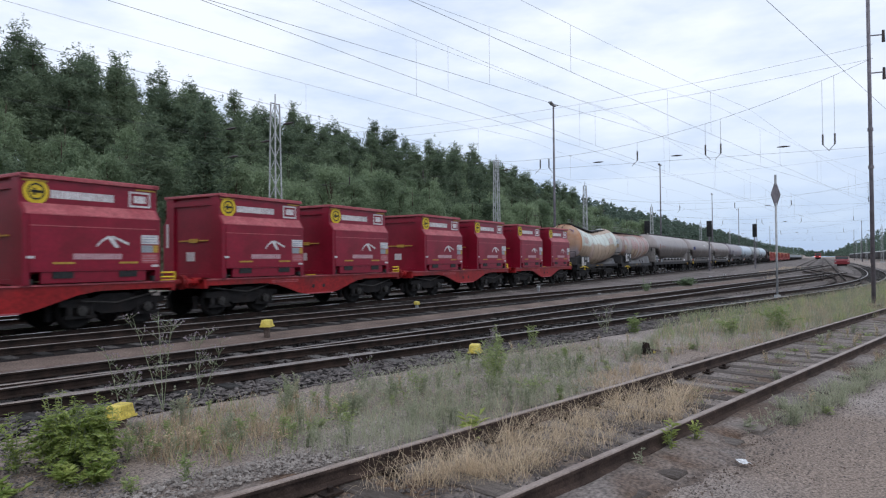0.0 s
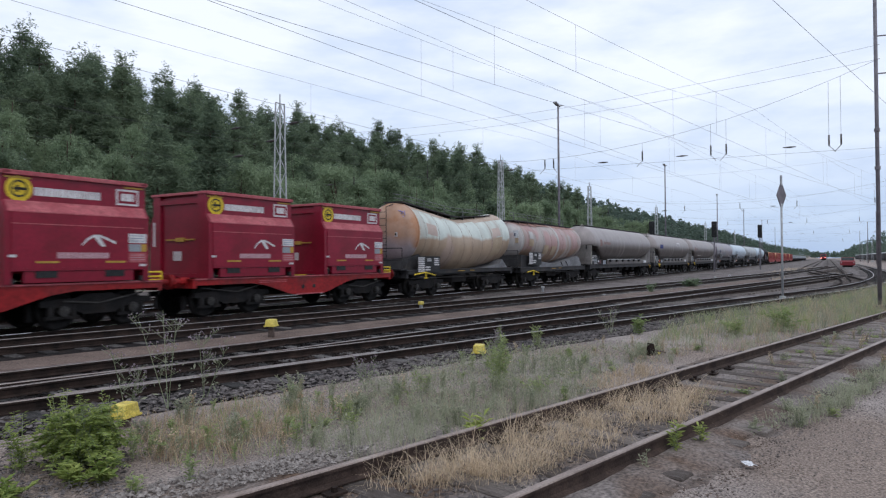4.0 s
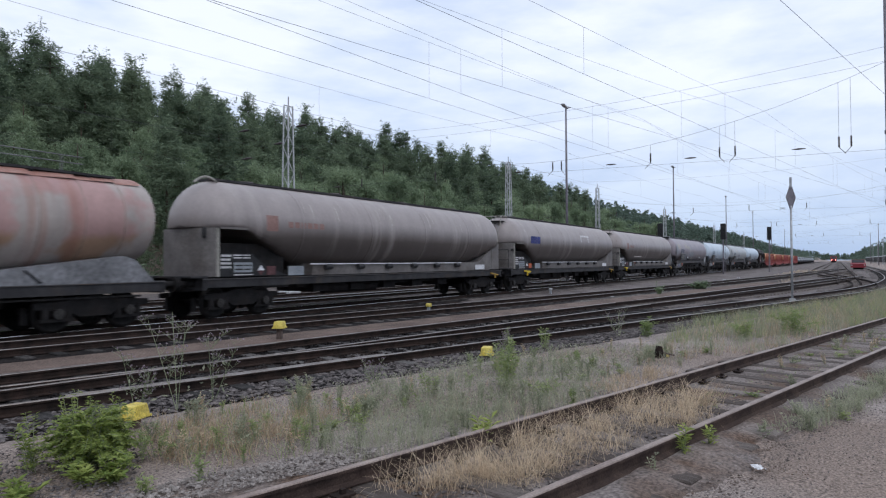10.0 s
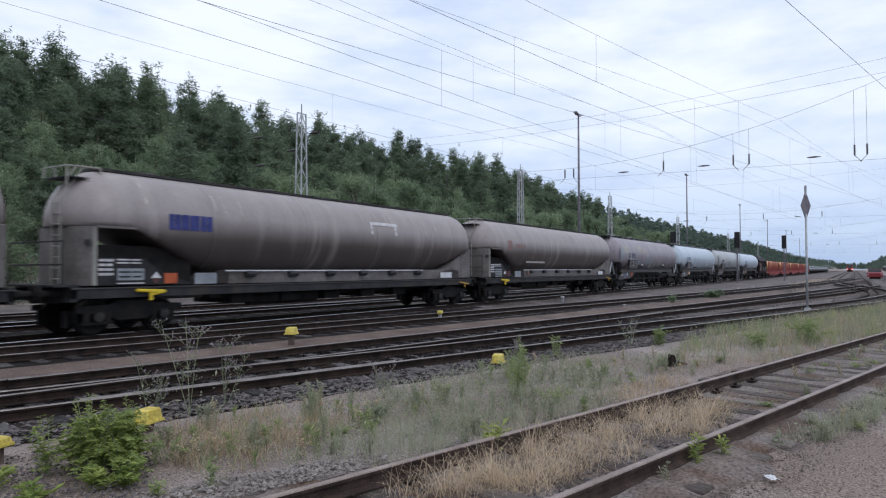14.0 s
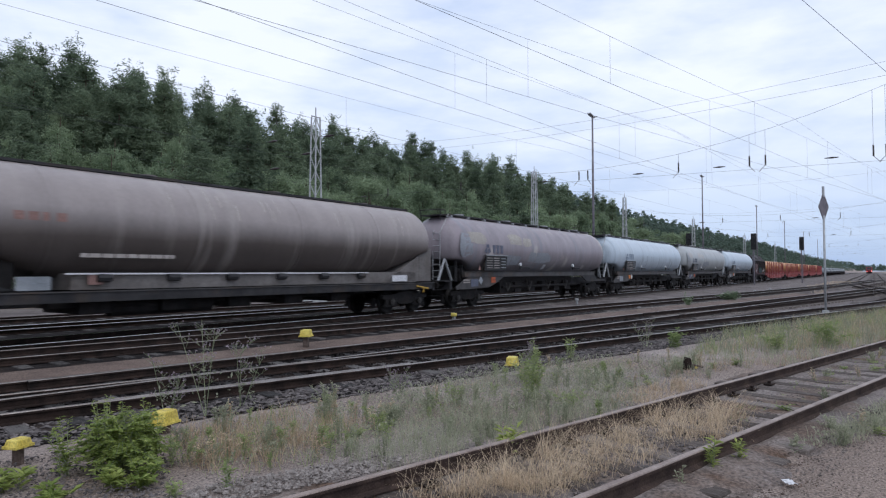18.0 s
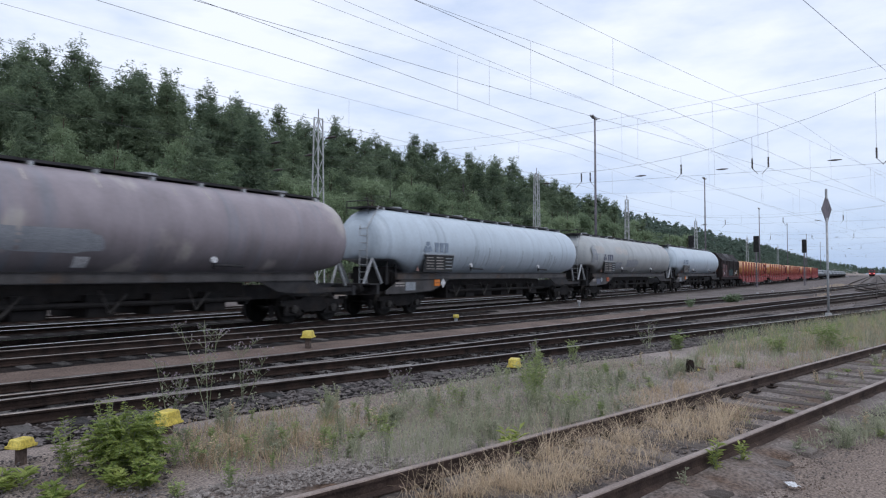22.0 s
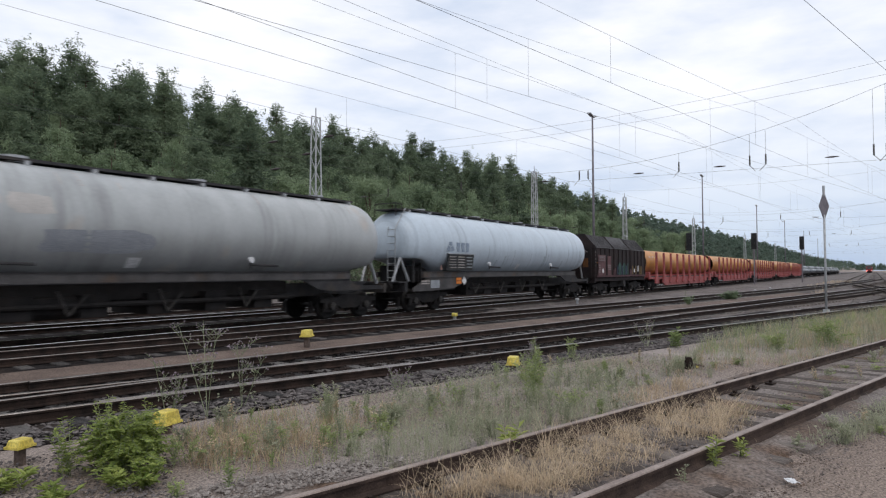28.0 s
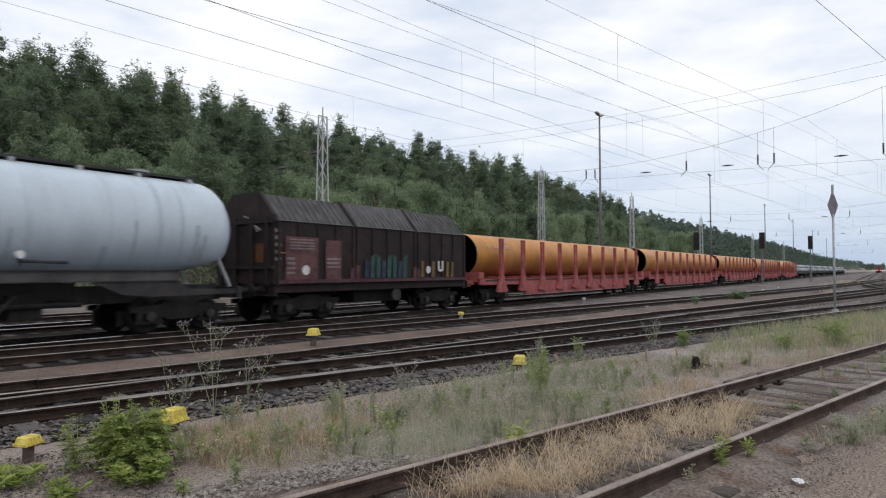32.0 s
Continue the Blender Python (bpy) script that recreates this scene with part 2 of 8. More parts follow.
M_TREAD = mat("worn_rail_head", (0.20, 0.17, 0.15), (0.36, 0.33, 0.31), 3, 0.38, metal=0.75, bump=0.05, fine=50)
M_POLISHED = mat("polished_rail_head", (0.52, 0.51, 0.50), (0.68, 0.67, 0.66), 3, 0.22, metal=1.0, bump=0.02, fine=50)
M_TREADRUST = mat("brown_rail_head", (0.20, 0.148, 0.125), (0.36, 0.29, 0.25), 3, 0.5, metal=0.3, bump=0.1, fine=50)
M_SLEEPER = mat("weathered_sleeper", (0.075, 0.06, 0.052), (0.21, 0.18, 0.16), 6, 0.9, bump=0.6, fine=30, stretch=(4, 0.6, 4), rand=0.5)
M_SLEEPER_PALE = mat("pale_sleeper", (0.020, 0.018, 0.017), (0.105, 0.096, 0.09), 5, 0.85, bump=0.5, fine=30, stretch=(3, 0.6, 3), rand=0.5)
M_GALV = mat("galvanised_steel", (0.30, 0.31, 0.32), (0.48, 0.49, 0.50), 5, 0.55, metal=0.4, bump=0.15)
M_CONCRETE = mat("pale_mast_paint", (0.36, 0.37, 0.37), (0.56, 0.57, 0.57), 4, 0.8, bump=0.2)
M_POLE = mat("brown_grey_pole", (0.13, 0.12, 0.135), (0.24, 0.22, 0.24), 3, 0.6, metal=0.2, bump=0.1)
M_WIRE = mat("dull_copper_wire", (0.06, 0.06, 0.065), (0.10, 0.10, 0.105), 3, 0.6, metal=0.5, bump=0.0)
M_INSUL = mat("brown_insulator", (0.03, 0.025, 0.025), (0.07, 0.05, 0.045), 8, 0.35, bump=0.0)
M_YELLOW = mat("yellow_marker_paint", (0.58, 0.45, 0.07), (0.76, 0.63, 0.16), 6, 0.55, bump=0.1, stain=(0.30, 0.22, 0.06), stain_at=0.66)
M_POST = mat("rusted_post", (0.07, 0.05, 0.04), (0.16, 0.12, 0.10), 8, 0.85)
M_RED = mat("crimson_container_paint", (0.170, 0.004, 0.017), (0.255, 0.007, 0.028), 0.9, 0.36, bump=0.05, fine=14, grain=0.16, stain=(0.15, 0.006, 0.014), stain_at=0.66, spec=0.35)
# paler, pinker red for ledges, rims, flanges and small marks
M_LEDGE = mat("pale_red_ledge", (0.34, 0.06, 0.075), (0.46, 0.13, 0.14), 1.5, 0.5, bump=0.05, fine=14)
M_PATCHPINK = mat("pinkish_repaint", (0.44, 0.34, 0.29), (0.54, 0.43, 0.37), 2, 0.5, bump=0.03, grain=0.15)
M_PATCHTAN = mat("tan_repaint", (0.36, 0.27, 0.18), (0.46, 0.36, 0.25), 2, 0.5, bump=0.03, grain=0.15)
M_SEAM = mat("dark_tank_seam", (0.20, 0.15, 0.12), (0.36, 0.29, 0.24), 2, 0.6, bump=0.03)
M_REDFRAME = mat("bright_red_frame", (0.20, 0.008, 0.010), (0.36, 0.016, 0.017), 1.2, 0.5, bump=0.05, fine=14, stain=(0.16, 0.02, 0.02), stain_at=0.58)
M_SIGNWHITE = mat("faded_white_lettering", (0.50, 0.48, 0.48), (0.72, 0.70, 0.70), 4, 0.6, bump=0.0)
M_SIGNYEL = mat("yellow_lettering", (0.62, 0.43, 0.02), (0.75, 0.55, 0.04), 4, 0.55, bump=0.0)
M_SIGNBLUE = mat("blue_lettering", (0.03, 0.04, 0.16), (0.06, 0.07, 0.24), 4, 0.6, bump=0.0)
M_SIGNGREY = mat("grey_blue_lettering", (0.20, 0.25, 0.32), (0.28, 0.33, 0.40), 4, 0.6, bump=0.0)
M_SIGNDULL = mat("worn_blue_lettering", (0.095, 0.105, 0.15), (0.155, 0.165, 0.215), 4, 0.6, bump=0.0)
M_SCRAPE = mat("pale_scrape", (0.34, 0.30, 0.275), (0.46, 0.42, 0.39), 3, 0.6, bump=0.0)
M_ORANGE = mat("orange_plate", (0.62, 0.17, 0.02), (0.78, 0.25, 0.04), 4, 0.5, bump=0.0)
M_BLACK = mat("sooty_running_gear", (0.010, 0.009, 0.009), (0.025, 0.0225, 0.022), 3, 0.8, bump=0.3, spec=0.2, stain=(0.022, 0.017, 0.014), stain_at=0.64)
M_UNDER = mat("dirty_underframe", (0.017, 0.0165, 0.0178), (0.046, 0.044, 0.0455), 2, 0.7, bump=0.2, stain=(0.06, 0.048, 0.04), stain_at=0.62)
M_TYRE = mat("wheel_steel", (0.006, 0.0055, 0.005), (0.022, 0.019, 0.017), 4, 0.7, metal=0.2, bump=0.2)
M_HUB = mat("axle_box_metal", (0.022, 0.02, 0.019), (0.07, 0.065, 0.06), 6, 0.6, metal=0.3)
M_TANK1 = two_tone("stained_cream_tank", (0.56, 0.605, 0.55), (0.41, 0.305, 0.215), 2.70, 0.07, 0.75, 0.42, (0.44, 0.33, 0.27), 0.62, (0.30, 0.17, 0.10), 0.45)
M_TANK1END = two_tone("rust_stained_tank_end", (0.45, 0.28, 0.19), (0.42, 0.36, 0.37), 2.6, 0.25, 1.3, 0.45, (0.40, 0.20, 0.105), 0.52, (0.33, 0.14, 0.07), 0.6)
M_TANK2 = two_tone("faded_pink_tank", (0.40, 0.25, 0.23), (0.33, 0.21, 0.14), 2.3, 0.10, 0.7, 0.45, (0.38, 0.33, 0.30), 0.52, (0.30, 0.13, 0.09), 0.5)
# silo's lower half: grime, with shade from below put into the colour
M_SILO = two_tone("grimy_shaded_beige_silo", (0.30, 0.262, 0.25), (0.10, 0.083, 0.075), 2.80, 0.34, 0.25, 0.42, None, 0.6, (0.42, 0.38, 0.35), 0.35, 0.10)
M_SILOBOX = mat("grimy_silo_plate", (0.115, 0.104, 0.098), (0.20, 0.183, 0.172), 1.2, 0.6, bump=0.08, fine=12, stain=(0.10, 0.085, 0.075), stain_at=0.6, grain=0.2)
M_FAIRING = mat("grey_tank_fairing", (0.12, 0.12, 0.125), (0.24, 0.24, 0.25), 1.2, 0.6, bump=0.05, fine=10)
# powder tanks: slightly darker towards the bottom, with a wide soft border
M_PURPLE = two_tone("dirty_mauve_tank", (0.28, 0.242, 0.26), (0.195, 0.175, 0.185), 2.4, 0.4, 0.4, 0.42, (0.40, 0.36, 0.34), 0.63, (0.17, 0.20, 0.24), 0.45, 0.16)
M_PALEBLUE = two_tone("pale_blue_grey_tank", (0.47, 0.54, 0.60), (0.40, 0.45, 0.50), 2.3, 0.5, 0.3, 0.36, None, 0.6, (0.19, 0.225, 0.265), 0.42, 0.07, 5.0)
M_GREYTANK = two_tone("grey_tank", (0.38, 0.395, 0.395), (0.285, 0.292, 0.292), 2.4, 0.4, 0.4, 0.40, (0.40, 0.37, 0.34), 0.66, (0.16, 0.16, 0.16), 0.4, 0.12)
M_HOPPER = mat("sooty_brown_wagon", (0.014, 0.0105, 0.0105), (0.036, 0.022, 0.0215), 1.6, 0.8, bump=0.2, fine=14, stain=(0.02, 0.015, 0.015), stain_at=0.55)
M_ROOF = mat("sooty_corrugated_roof", (0.040, 0.039, 0.041), (0.115, 0.11, 0.115), 2.5, 0.7, bump=0.2, stretch=(3, 1, 1))
# orange coat turning browner and darker towards the bottom
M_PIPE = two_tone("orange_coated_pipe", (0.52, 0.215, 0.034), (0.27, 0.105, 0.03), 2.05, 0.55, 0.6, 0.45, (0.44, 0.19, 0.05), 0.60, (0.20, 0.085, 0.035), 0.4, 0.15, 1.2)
M_STAKE = mat("faded_red_stanchion", (0.23, 0.045, 0.045), (0.39, 0.115, 0.108), 2, 0.6, bump=0.1, fine=14)
M_PIPEGREY = mat("grey_pipe_load", (0.20, 0.22, 0.24), (0.38, 0.40, 0.42), 1.2, 0.5, bump=0.05)
M_PLACARD = mat("white_placard", (0.55, 0.55, 0.56), (0.72, 0.72, 0.73), 5, 0.6, bump=0.0)
M_SIGNAL = mat("black_signal_board", (0.010, 0.010, 0.011), (0.03, 0.03, 0.03), 5, 0.6)
M_DIRTYWHITE = mat("dirty_white_paint", (0.34, 0.34, 0.35), (0.55, 0.55, 0.55), 6, 0.7)
M_GRAFFITI = mat("faded_graffiti", (0.06, 0.024, 0.026), (0.15, 0.072, 0.072), 3, 0.7, bump=0.0)
M_GRAFGREEN = mat("green_graffiti", (0.015, 0.045, 0.042), (0.04, 0.09, 0.075), 3, 0.7, bump=0.0)
M_SCRAWL = mat("dim_scrawl", (0.13, 0.11, 0.11), (0.24, 0.21, 0.21), 3, 0.7, bump=0.0)
M_LOCORED = mat("locomotive_red", (0.19, 0.022, 0.03), (0.27, 0.035, 0.042), 1, 0.45, bump=0.0)
M_GLASS = mat("dark_window", (0.02, 0.022, 0.025), (0.03, 0.033, 0.036), 1, 0.15, bump=0.0, spec=0.6)
M_HEADLIGHT = glow("headlight", (1.0, 0.25, 0.18), 14.0)
M_DIRTRUN = mat("dirt_run", (0.30, 0.34, 0.38), (0.39, 0.44, 0.48), 5, 0.6, bump=0.0)
M_OVERPAINT = mat("cream_overpaint", (0.325, 0.295, 0.265), (0.41, 0.375, 0.33), 2.5, 0.55, bump=0.03)
M_COOLPAINT = mat("blue_grey_overpaint", (0.235, 0.25, 0.275), (0.30, 0.315, 0.34), 2.5, 0.5, bump=0.03)
M_GRAFBLUE = mat("dull_blue_spray", (0.015, 0.022, 0.04), (0.035, 0.05, 0.08), 3, 0.7, bump=0.0)
M_MAUVEDARK = mat("dull_purple_spray", (0.045, 0.018, 0.022), (0.10, 0.045, 0.05), 3, 0.7, bump=0.0)
M_OCHREDARK = mat("dull_ochre_spray", (0.10, 0.06, 0.02), (0.22, 0.14, 0.05), 3, 0.7, bump=0.0)
M_ORANGEDARK = mat("dull_orange_spray", (0.08, 0.03, 0.012), (0.17, 0.07, 0.02), 3, 0.7, bump=0.0)
M_OCHRE = mat("dirty_yellow_paint", (0.38, 0.22, 0.04), (0.56, 0.36, 0.07), 5, 0.6, bump=0.0)
M_SIGNDUSTY = mat("dusty_pink_lettering", (0.42, 0.24, 0.27), (0.56, 0.36, 0.38), 4, 0.6, bump=0.0)
M_SKIRT = mat("dusty_grey_skirt", (0.042, 0.039, 0.039), (0.095, 0.089, 0.088), 1.6, 0.6, bump=0.1, stain=(0.085, 0.06, 0.045), stain_at=0.62)
M_SILOEDGE = mat("pale_dusty_steel", (0.24, 0.23, 0.20), (0.38, 0.36, 0.32), 3, 0.6, bump=0.05)
M_PATCHPALE = mat("pale_repaint", (0.38, 0.36, 0.34), (0.48, 0.455, 0.43), 2, 0.5, bump=0.03, grain=0.15)
M_RUSTRUN = mat("rust_run_off", (0.36, 0.25, 0.18), (0.50, 0.41, 0.33), 2.5, 0.55, bump=0.03, stretch=(2, 1, 0.5))
M_RUSTRUN2 = mat("red_run_off", (0.28, 0.13, 0.10), (0.38, 0.22, 0.18), 2.5, 0.55, bump=0.03, stretch=(2, 1, 0.5))
M_MAUVEPAINT = mat("faded_purple_paint", (0.26, 0.2, 0.36), (0.36, 0.30, 0.46), 4, 0.6, bump=0.0)
M_ORANGEDULL = mat("dirty_orange_plate", (0.40, 0.08, 0.03), (0.52, 0.13, 0.05), 4, 0.6, bump=0.0)
M_FADEDRED = mat("faded_red_paint", (0.24, 0.14, 0.12), (0.30, 0.18, 0.155), 6, 0.6, bump=0.0)
M_TANK2END = two_tone("scuffed_tank_end", (0.34, 0.20, 0.18), (0.40, 0.36, 0.34), 3.15, 0.25, 1.2, 0.5, (0.44, 0.41, 0.39), 0.50, (0.32, 0.14, 0.08), 0.5)
M_LEAF_PINE = leafy("pine_needles", (0.082, 0.118, 0.078), (0.24, 0.30, 0.185), 0.75, 0.45)
# far woods: distance haze put into a bluer, flatter needle colour
M_LEAF_HAZE = leafy("hazy_far_needles", (0.085, 0.125, 0.098), (0.165, 0.215, 0.165), 0.8, 0.4)
M_LEAF_BROAD = leafy("broad_leaves", (0.115, 0.168, 0.098), (0.36, 0.44, 0.265), 0.6, 0.45)
M_LEAF_BUSH = leafy("bush_leaves", (0.135, 0.205, 0.045), (0.52, 0.56, 0.18), 0.45, 0.45)
M_GRASS = leafy("grey_green_grass", (0.19, 0.215, 0.14), (0.50, 0.50, 0.36), 0.7, 0.5)
M_GRASS_FRESH = leafy("fresh_weeds", (0.17, 0.24, 0.085), (0.44, 0.49, 0.22), 0.6, 0.5)
M_STRAW = leafy("dry_straw", (0.27, 0.19, 0.12), (0.80, 0.645, 0.455), 0.8, 0.3)
M_FLOWER = leafy("dull_mauve_flowers", (0.22, 0.17, 0.20), (0.46, 0.38, 0.43), 0.7, 0.3)
M_STEM = leafy("weed_stems", (0.19, 0.23, 0.13), (0.36, 0.39, 0.25), 0.7, 0.2)
M_BARK = mat("pine_bark", (0.055, 0.038, 0.028), (0.14, 0.095, 0.07), 6, 0.9, stretch=(1, 1, 0.3))


# ---- mesh helpers ----
def part(name, bm, material, parent=None, label="", smooth=False, at=None):
    """Links a bmesh as one mesh object, under a thing or a part."""
    me = bpy.data.meshes.new(name)
    bm.to_mesh(me)
    bm.free()
    for m in (material if isinstance(material, (list, tuple)) else [material]):
        me.materials.append(m)
    if smooth:
        me.polygons.foreach_set("use_smooth", [True] * len(me.polygons))
    ob = new(name, me)
    if parent:
        ob.parent = parent
    if at is not None:
        ob.matrix_basis = at
    if label:
        ob["label"] = label
    return ob


def raw(name, verts, faces, material, parent=None, smooth=False):
    me = bpy.data.meshes.new(name)
    me.from_pydata([tuple(v) for v in verts], [], faces)
    for m in (material if isinstance(material, (list, tuple)) else [material]):
        me.materials.append(m)
    if smooth:
        me.polygons.foreach_set("use_smooth", [True] * len(me.polygons))
    ob = new(name, me)
    if parent:
        ob.parent = parent
    return ob


def thing(name, label, category, group="", kind="", at=None):
    ob = new(name)
    ob.empty_display_size = 0.3
    if at is not None:
        ob.matrix_basis = at
    return tagged(ob, label, category, group, kind)


def box(bm, x0, x1, y0, y1, z0, z1, bevel=0.0):
    r = bmesh.ops.create_cube(bm, size=1, matrix=Matrix.LocRotScale(((x0 + x1) / 2, (y0 + y1) / 2, (z0 + z1) / 2), None, (abs(x1 - x0), abs(y1 - y0), abs(z1 - z0))))
    if bevel:
        es = {e for v in r["verts"] for e in v.link_edges}
        bmesh.ops.bevel(bm, geom=list(es), offset=bevel, segments=1, affect="EDGES")
    return bm


def B(*boxes, bevel=0.0):
    bm = bmesh.new()
    for b in boxes:
        box(bm, *b, bevel=bevel)
    return bm


def rod(bm, a, b, r, seg=8, r2=None):
    a, b = Vector(a), Vector(b)
    d = b - a
    m = Matrix.Translation((a + b) / 2) @ d.to_track_quat("Z", "Y").to_matrix().to_4x4()
    bmesh.ops.create_cone(bm, cap_ends=True, segments=seg, radius1=r, radius2=r if r2 is None else r2, depth=d.length, matrix=m)
    return bm


def Rods(*rods, r=0.02, seg=6):
    bm = bmesh.new()
    for a, b in rods:
        rod(bm, a, b, r, seg)
    return bm


def plate(bm, pts):
    """A flat plate facing the near side from outline points."""
    bm.faces.new([bm.verts.new(p) for p in pts])
    return bm


def prism(pts, y0, y1):
    """An outline in x, z pulled through from y0 to y1."""
    bm = bmesh.new()
    a = [bm.verts.new((x, y0, z)) for x, z in pts]
    b = [bm.verts.new((x, y1, z)) for x, z in pts]
    n = len(pts)
    bm.faces.new(a)
    bm.faces.new(b[::-1])
    for i in range(n):
        bm.faces.new((a[i], b[i], b[(i + 1) % n], a[(i + 1) % n]))
    bmesh.ops.recalc_face_normals(bm, faces=bm.faces)
    return bm


def prism_x(pts, x0, x1):
    """An outline in y, z pulled through from x0 to x1."""
    bm = bmesh.new()
    a = [bm.verts.new((x0, y, z)) for y, z in pts]
    b = [bm.verts.new((x1, y, z)) for y, z in pts]
    n = len(pts)
    bm.faces.new(a)
    bm.faces.new(b[::-1])
    for i in range(n):
        bm.faces.new((a[i], b[i], b[(i + 1) % n], a[(i + 1) % n]))
    bmesh.ops.recalc_face_normals(bm, faces=bm.faces)
    return bm


def tube(rings, seg=40, clip=None, caps=True):
    """A tank: rings (x, radius, height of the axis) along x; clip(x) lifts the belly to that height."""
    bm = bmesh.new()
    made = []
    for x, r, zc in rings:
        ring = []
        for i in range(seg):
            a = 2 * math.pi * i / seg
            y, z = r * math.cos(a), zc + r * math.sin(a)
            if clip:
                z = max(z, min(clip(x), zc + r * 0.98))
            ring.append(bm.verts.new((x, y, z)))
        made.append(ring)
    for p, q in zip(made, made[1:]):
        for i in range(seg):
            bm.faces.new((p[i], p[(i + 1) % seg], q[(i + 1) % seg], q[i]))
    if caps:
        bm.faces.new(made[0])
        bm.faces.new(made[-1][::-1])
    bmesh.ops.remove_doubles(bm, verts=bm.verts, dist=0.0005)
    bmesh.ops.recalc_face_normals(bm, faces=bm.faces)
    return bm


def dome(x0, x1, r, zc, depth, n=6, mid=()):
    """Rings of a tank with dished ends."""
    rows = [(x0 + depth * (1 - math.cos(a)), max(0.02, r * math.sin(a) ** 0.8), zc) for a in (math.pi / 2 * i / n for i in range(n + 1))]
    rows += [(x, r, zc) for x in mid]
    rows += [(x1 - depth * (1 - math.cos(a)), max(0.02, r * math.sin(a) ** 0.8), zc) for a in (math.pi / 2 * i / n for i in range(n, -1, -1))]
    return rows


# ---- the ground and the tracks ----
TRAIN_Y, TRAIN_Z, SKEW = 16.8, 0.09, -0.006


def smooth(a, b, v):
    t = min(1.0, max(0.0, (v - a) / (b - a)))
    return t * t * (3 - 2 * t)


def siding(x):
    return 3.889 - 0.2504 * x + 0.0001 * x * x


def ground_z(x, y):
    """Level yard, a little higher under the far tracks, a wooded hillside beyond them."""
    z = -0.17 + 0.09 * smooth(11.6, 13.2, y)
    if 0 < x < 62:
        z -= 0.05 * (1 - smooth(1.2, 1.8, abs(y - siding(x))))
    if -80 < x < 900 and y < 40:
        z -= 0.065 * smooth(-2.05, -1.75, y - track_near(x)) * (1 - smooth(34, 38, y))
    z += 13.0 * smooth(37, 80, y) + 8 * smooth(90, 170, y)
    z += 4.0 * smooth(-40, -90, y) if y < -40 else 0.0
    return z


def sheet(name, xs, ys, z, material, amp=0.0, size=0.5):
    verts = []
    for x in xs:
        for y in ys:
            d = noise.noise((x / size, y / size, 0.3)) * amp if amp else 0.0
            verts.append((x, y, z(x, y) + d))
    n = len(ys)
    faces = [(i * n + j, (i + 1) * n + j, (i + 1) * n + j + 1, i * n + j + 1) for i in range(len(xs) - 1) for j in range(n - 1)]
    return raw(name, verts, faces, material, smooth=True)


def steps(*spans):
    out = []
    for a, b, d in spans:
        k = max(1, round((b - a) / d))
        out += [a + (b - a) * i / k for i in range(k)]
    return out + [spans[-1][1]]


gx = steps((-2500, -300, 220), (-300, -30, 30), (-30, 1, 2), (1, 16, 0.12), (16, 40, 0.5), (40, 120, 4), (120, 600, 30), (600, 3500, 290))
gy = steps((-2500, -300, 220), (-300, -20, 20), (-20, -3, 1.5), (-3, 12, 0.14), (12, 36, 0.6), (36, 140, 4), (140, 400, 40), (400, 2500, 300))


def track_near(x):
    if x < 40:
        return 8.45 - 0.263 * (x - 8.54)
    return 0.176 - 5.9 * (1 - math.exp((40 - x) / 22.4))


def track_mid(x):
    return 10.53 - 0.152 * (x - 5.48)


def track_third(x):
    if x < 26:
        return 14.5 - 0.145 * (x - 7)
    return 11.745 - 0.145 * (x - 26) + 0.0004 * (min(x, 110) - 26) ** 2 + (0.067 * (max(x, 110) - 110))


def in_yard(x, y):
    return -80 < x < 900 and track_near(x) - 1.75 < y < 36.4


ground = tagged(sheet("ground", gx, gy, ground_z, M_EARTH, 0.022, 0.45), "sandy grey-brown yard ground with darker gravel", "ground", kind="structure")
ground.data.materials.append(M_YARD)
for f in ground.data.polygons:
    if in_yard(f.center.x, f.center.y):
        f.material_index = 1


def main_line(x):
    return -0.7


def straight(y):
    return lambda x: y + SKEW * (x - 20)


def rail_bm(f, off, xs, top):
    """A flat-bottomed rail along y = f(x), off metres to its left."""
    half = [(0.065, -0.152), (0.065, -0.140), (0.012, -0.118), (0.011, -0.045), (0.035, -0.036), (0.036, -0.010), (0.030, 0.0)]
    prof = half + [(-a, b) for a, b in half[::-1]]
    bm = bmesh.new()
    rings = []
    for x in xs:
        s = (f(x + 0.05) - f(x - 0.05)) / 0.1
        n = Vector((-s, 1, 0)).normalized()
        c = Vector((x, f(x), top)) + n * off
        rings.append([bm.verts.new(c + n * a + Vector((0, 0, b))) for a, b in prof])
    k = len(prof)
    for p, q in zip(rings, rings[1:]):
        for i in range(k):
            face = bm.faces.new((p[i], q[i], q[(i + 1) % k], p[(i + 1) % k]))
            face.material_index = 1 if i in (5, 6, 7) else 0
    bm.faces.new(rings[0])
    bm.faces.new(rings[-1][::-1])
    bmesh.ops.recalc_face_normals(bm, faces=bm.faces)
    return bm


sleeper_mesh = {}


def sleeper_data(material):
    if material.name not in sleeper_mesh:
        bm = B((-0.125, 0.125, -1.27, 1.27, -0.16, 0.0), bevel=0.015)
        me = bpy.data.meshes.new("sleeper")
        bm.to_mesh(me)
        bm.free()
        me.materials.append(material)
        sleeper_mesh[material.name] = me
    return sleeper_mesh[material.name]


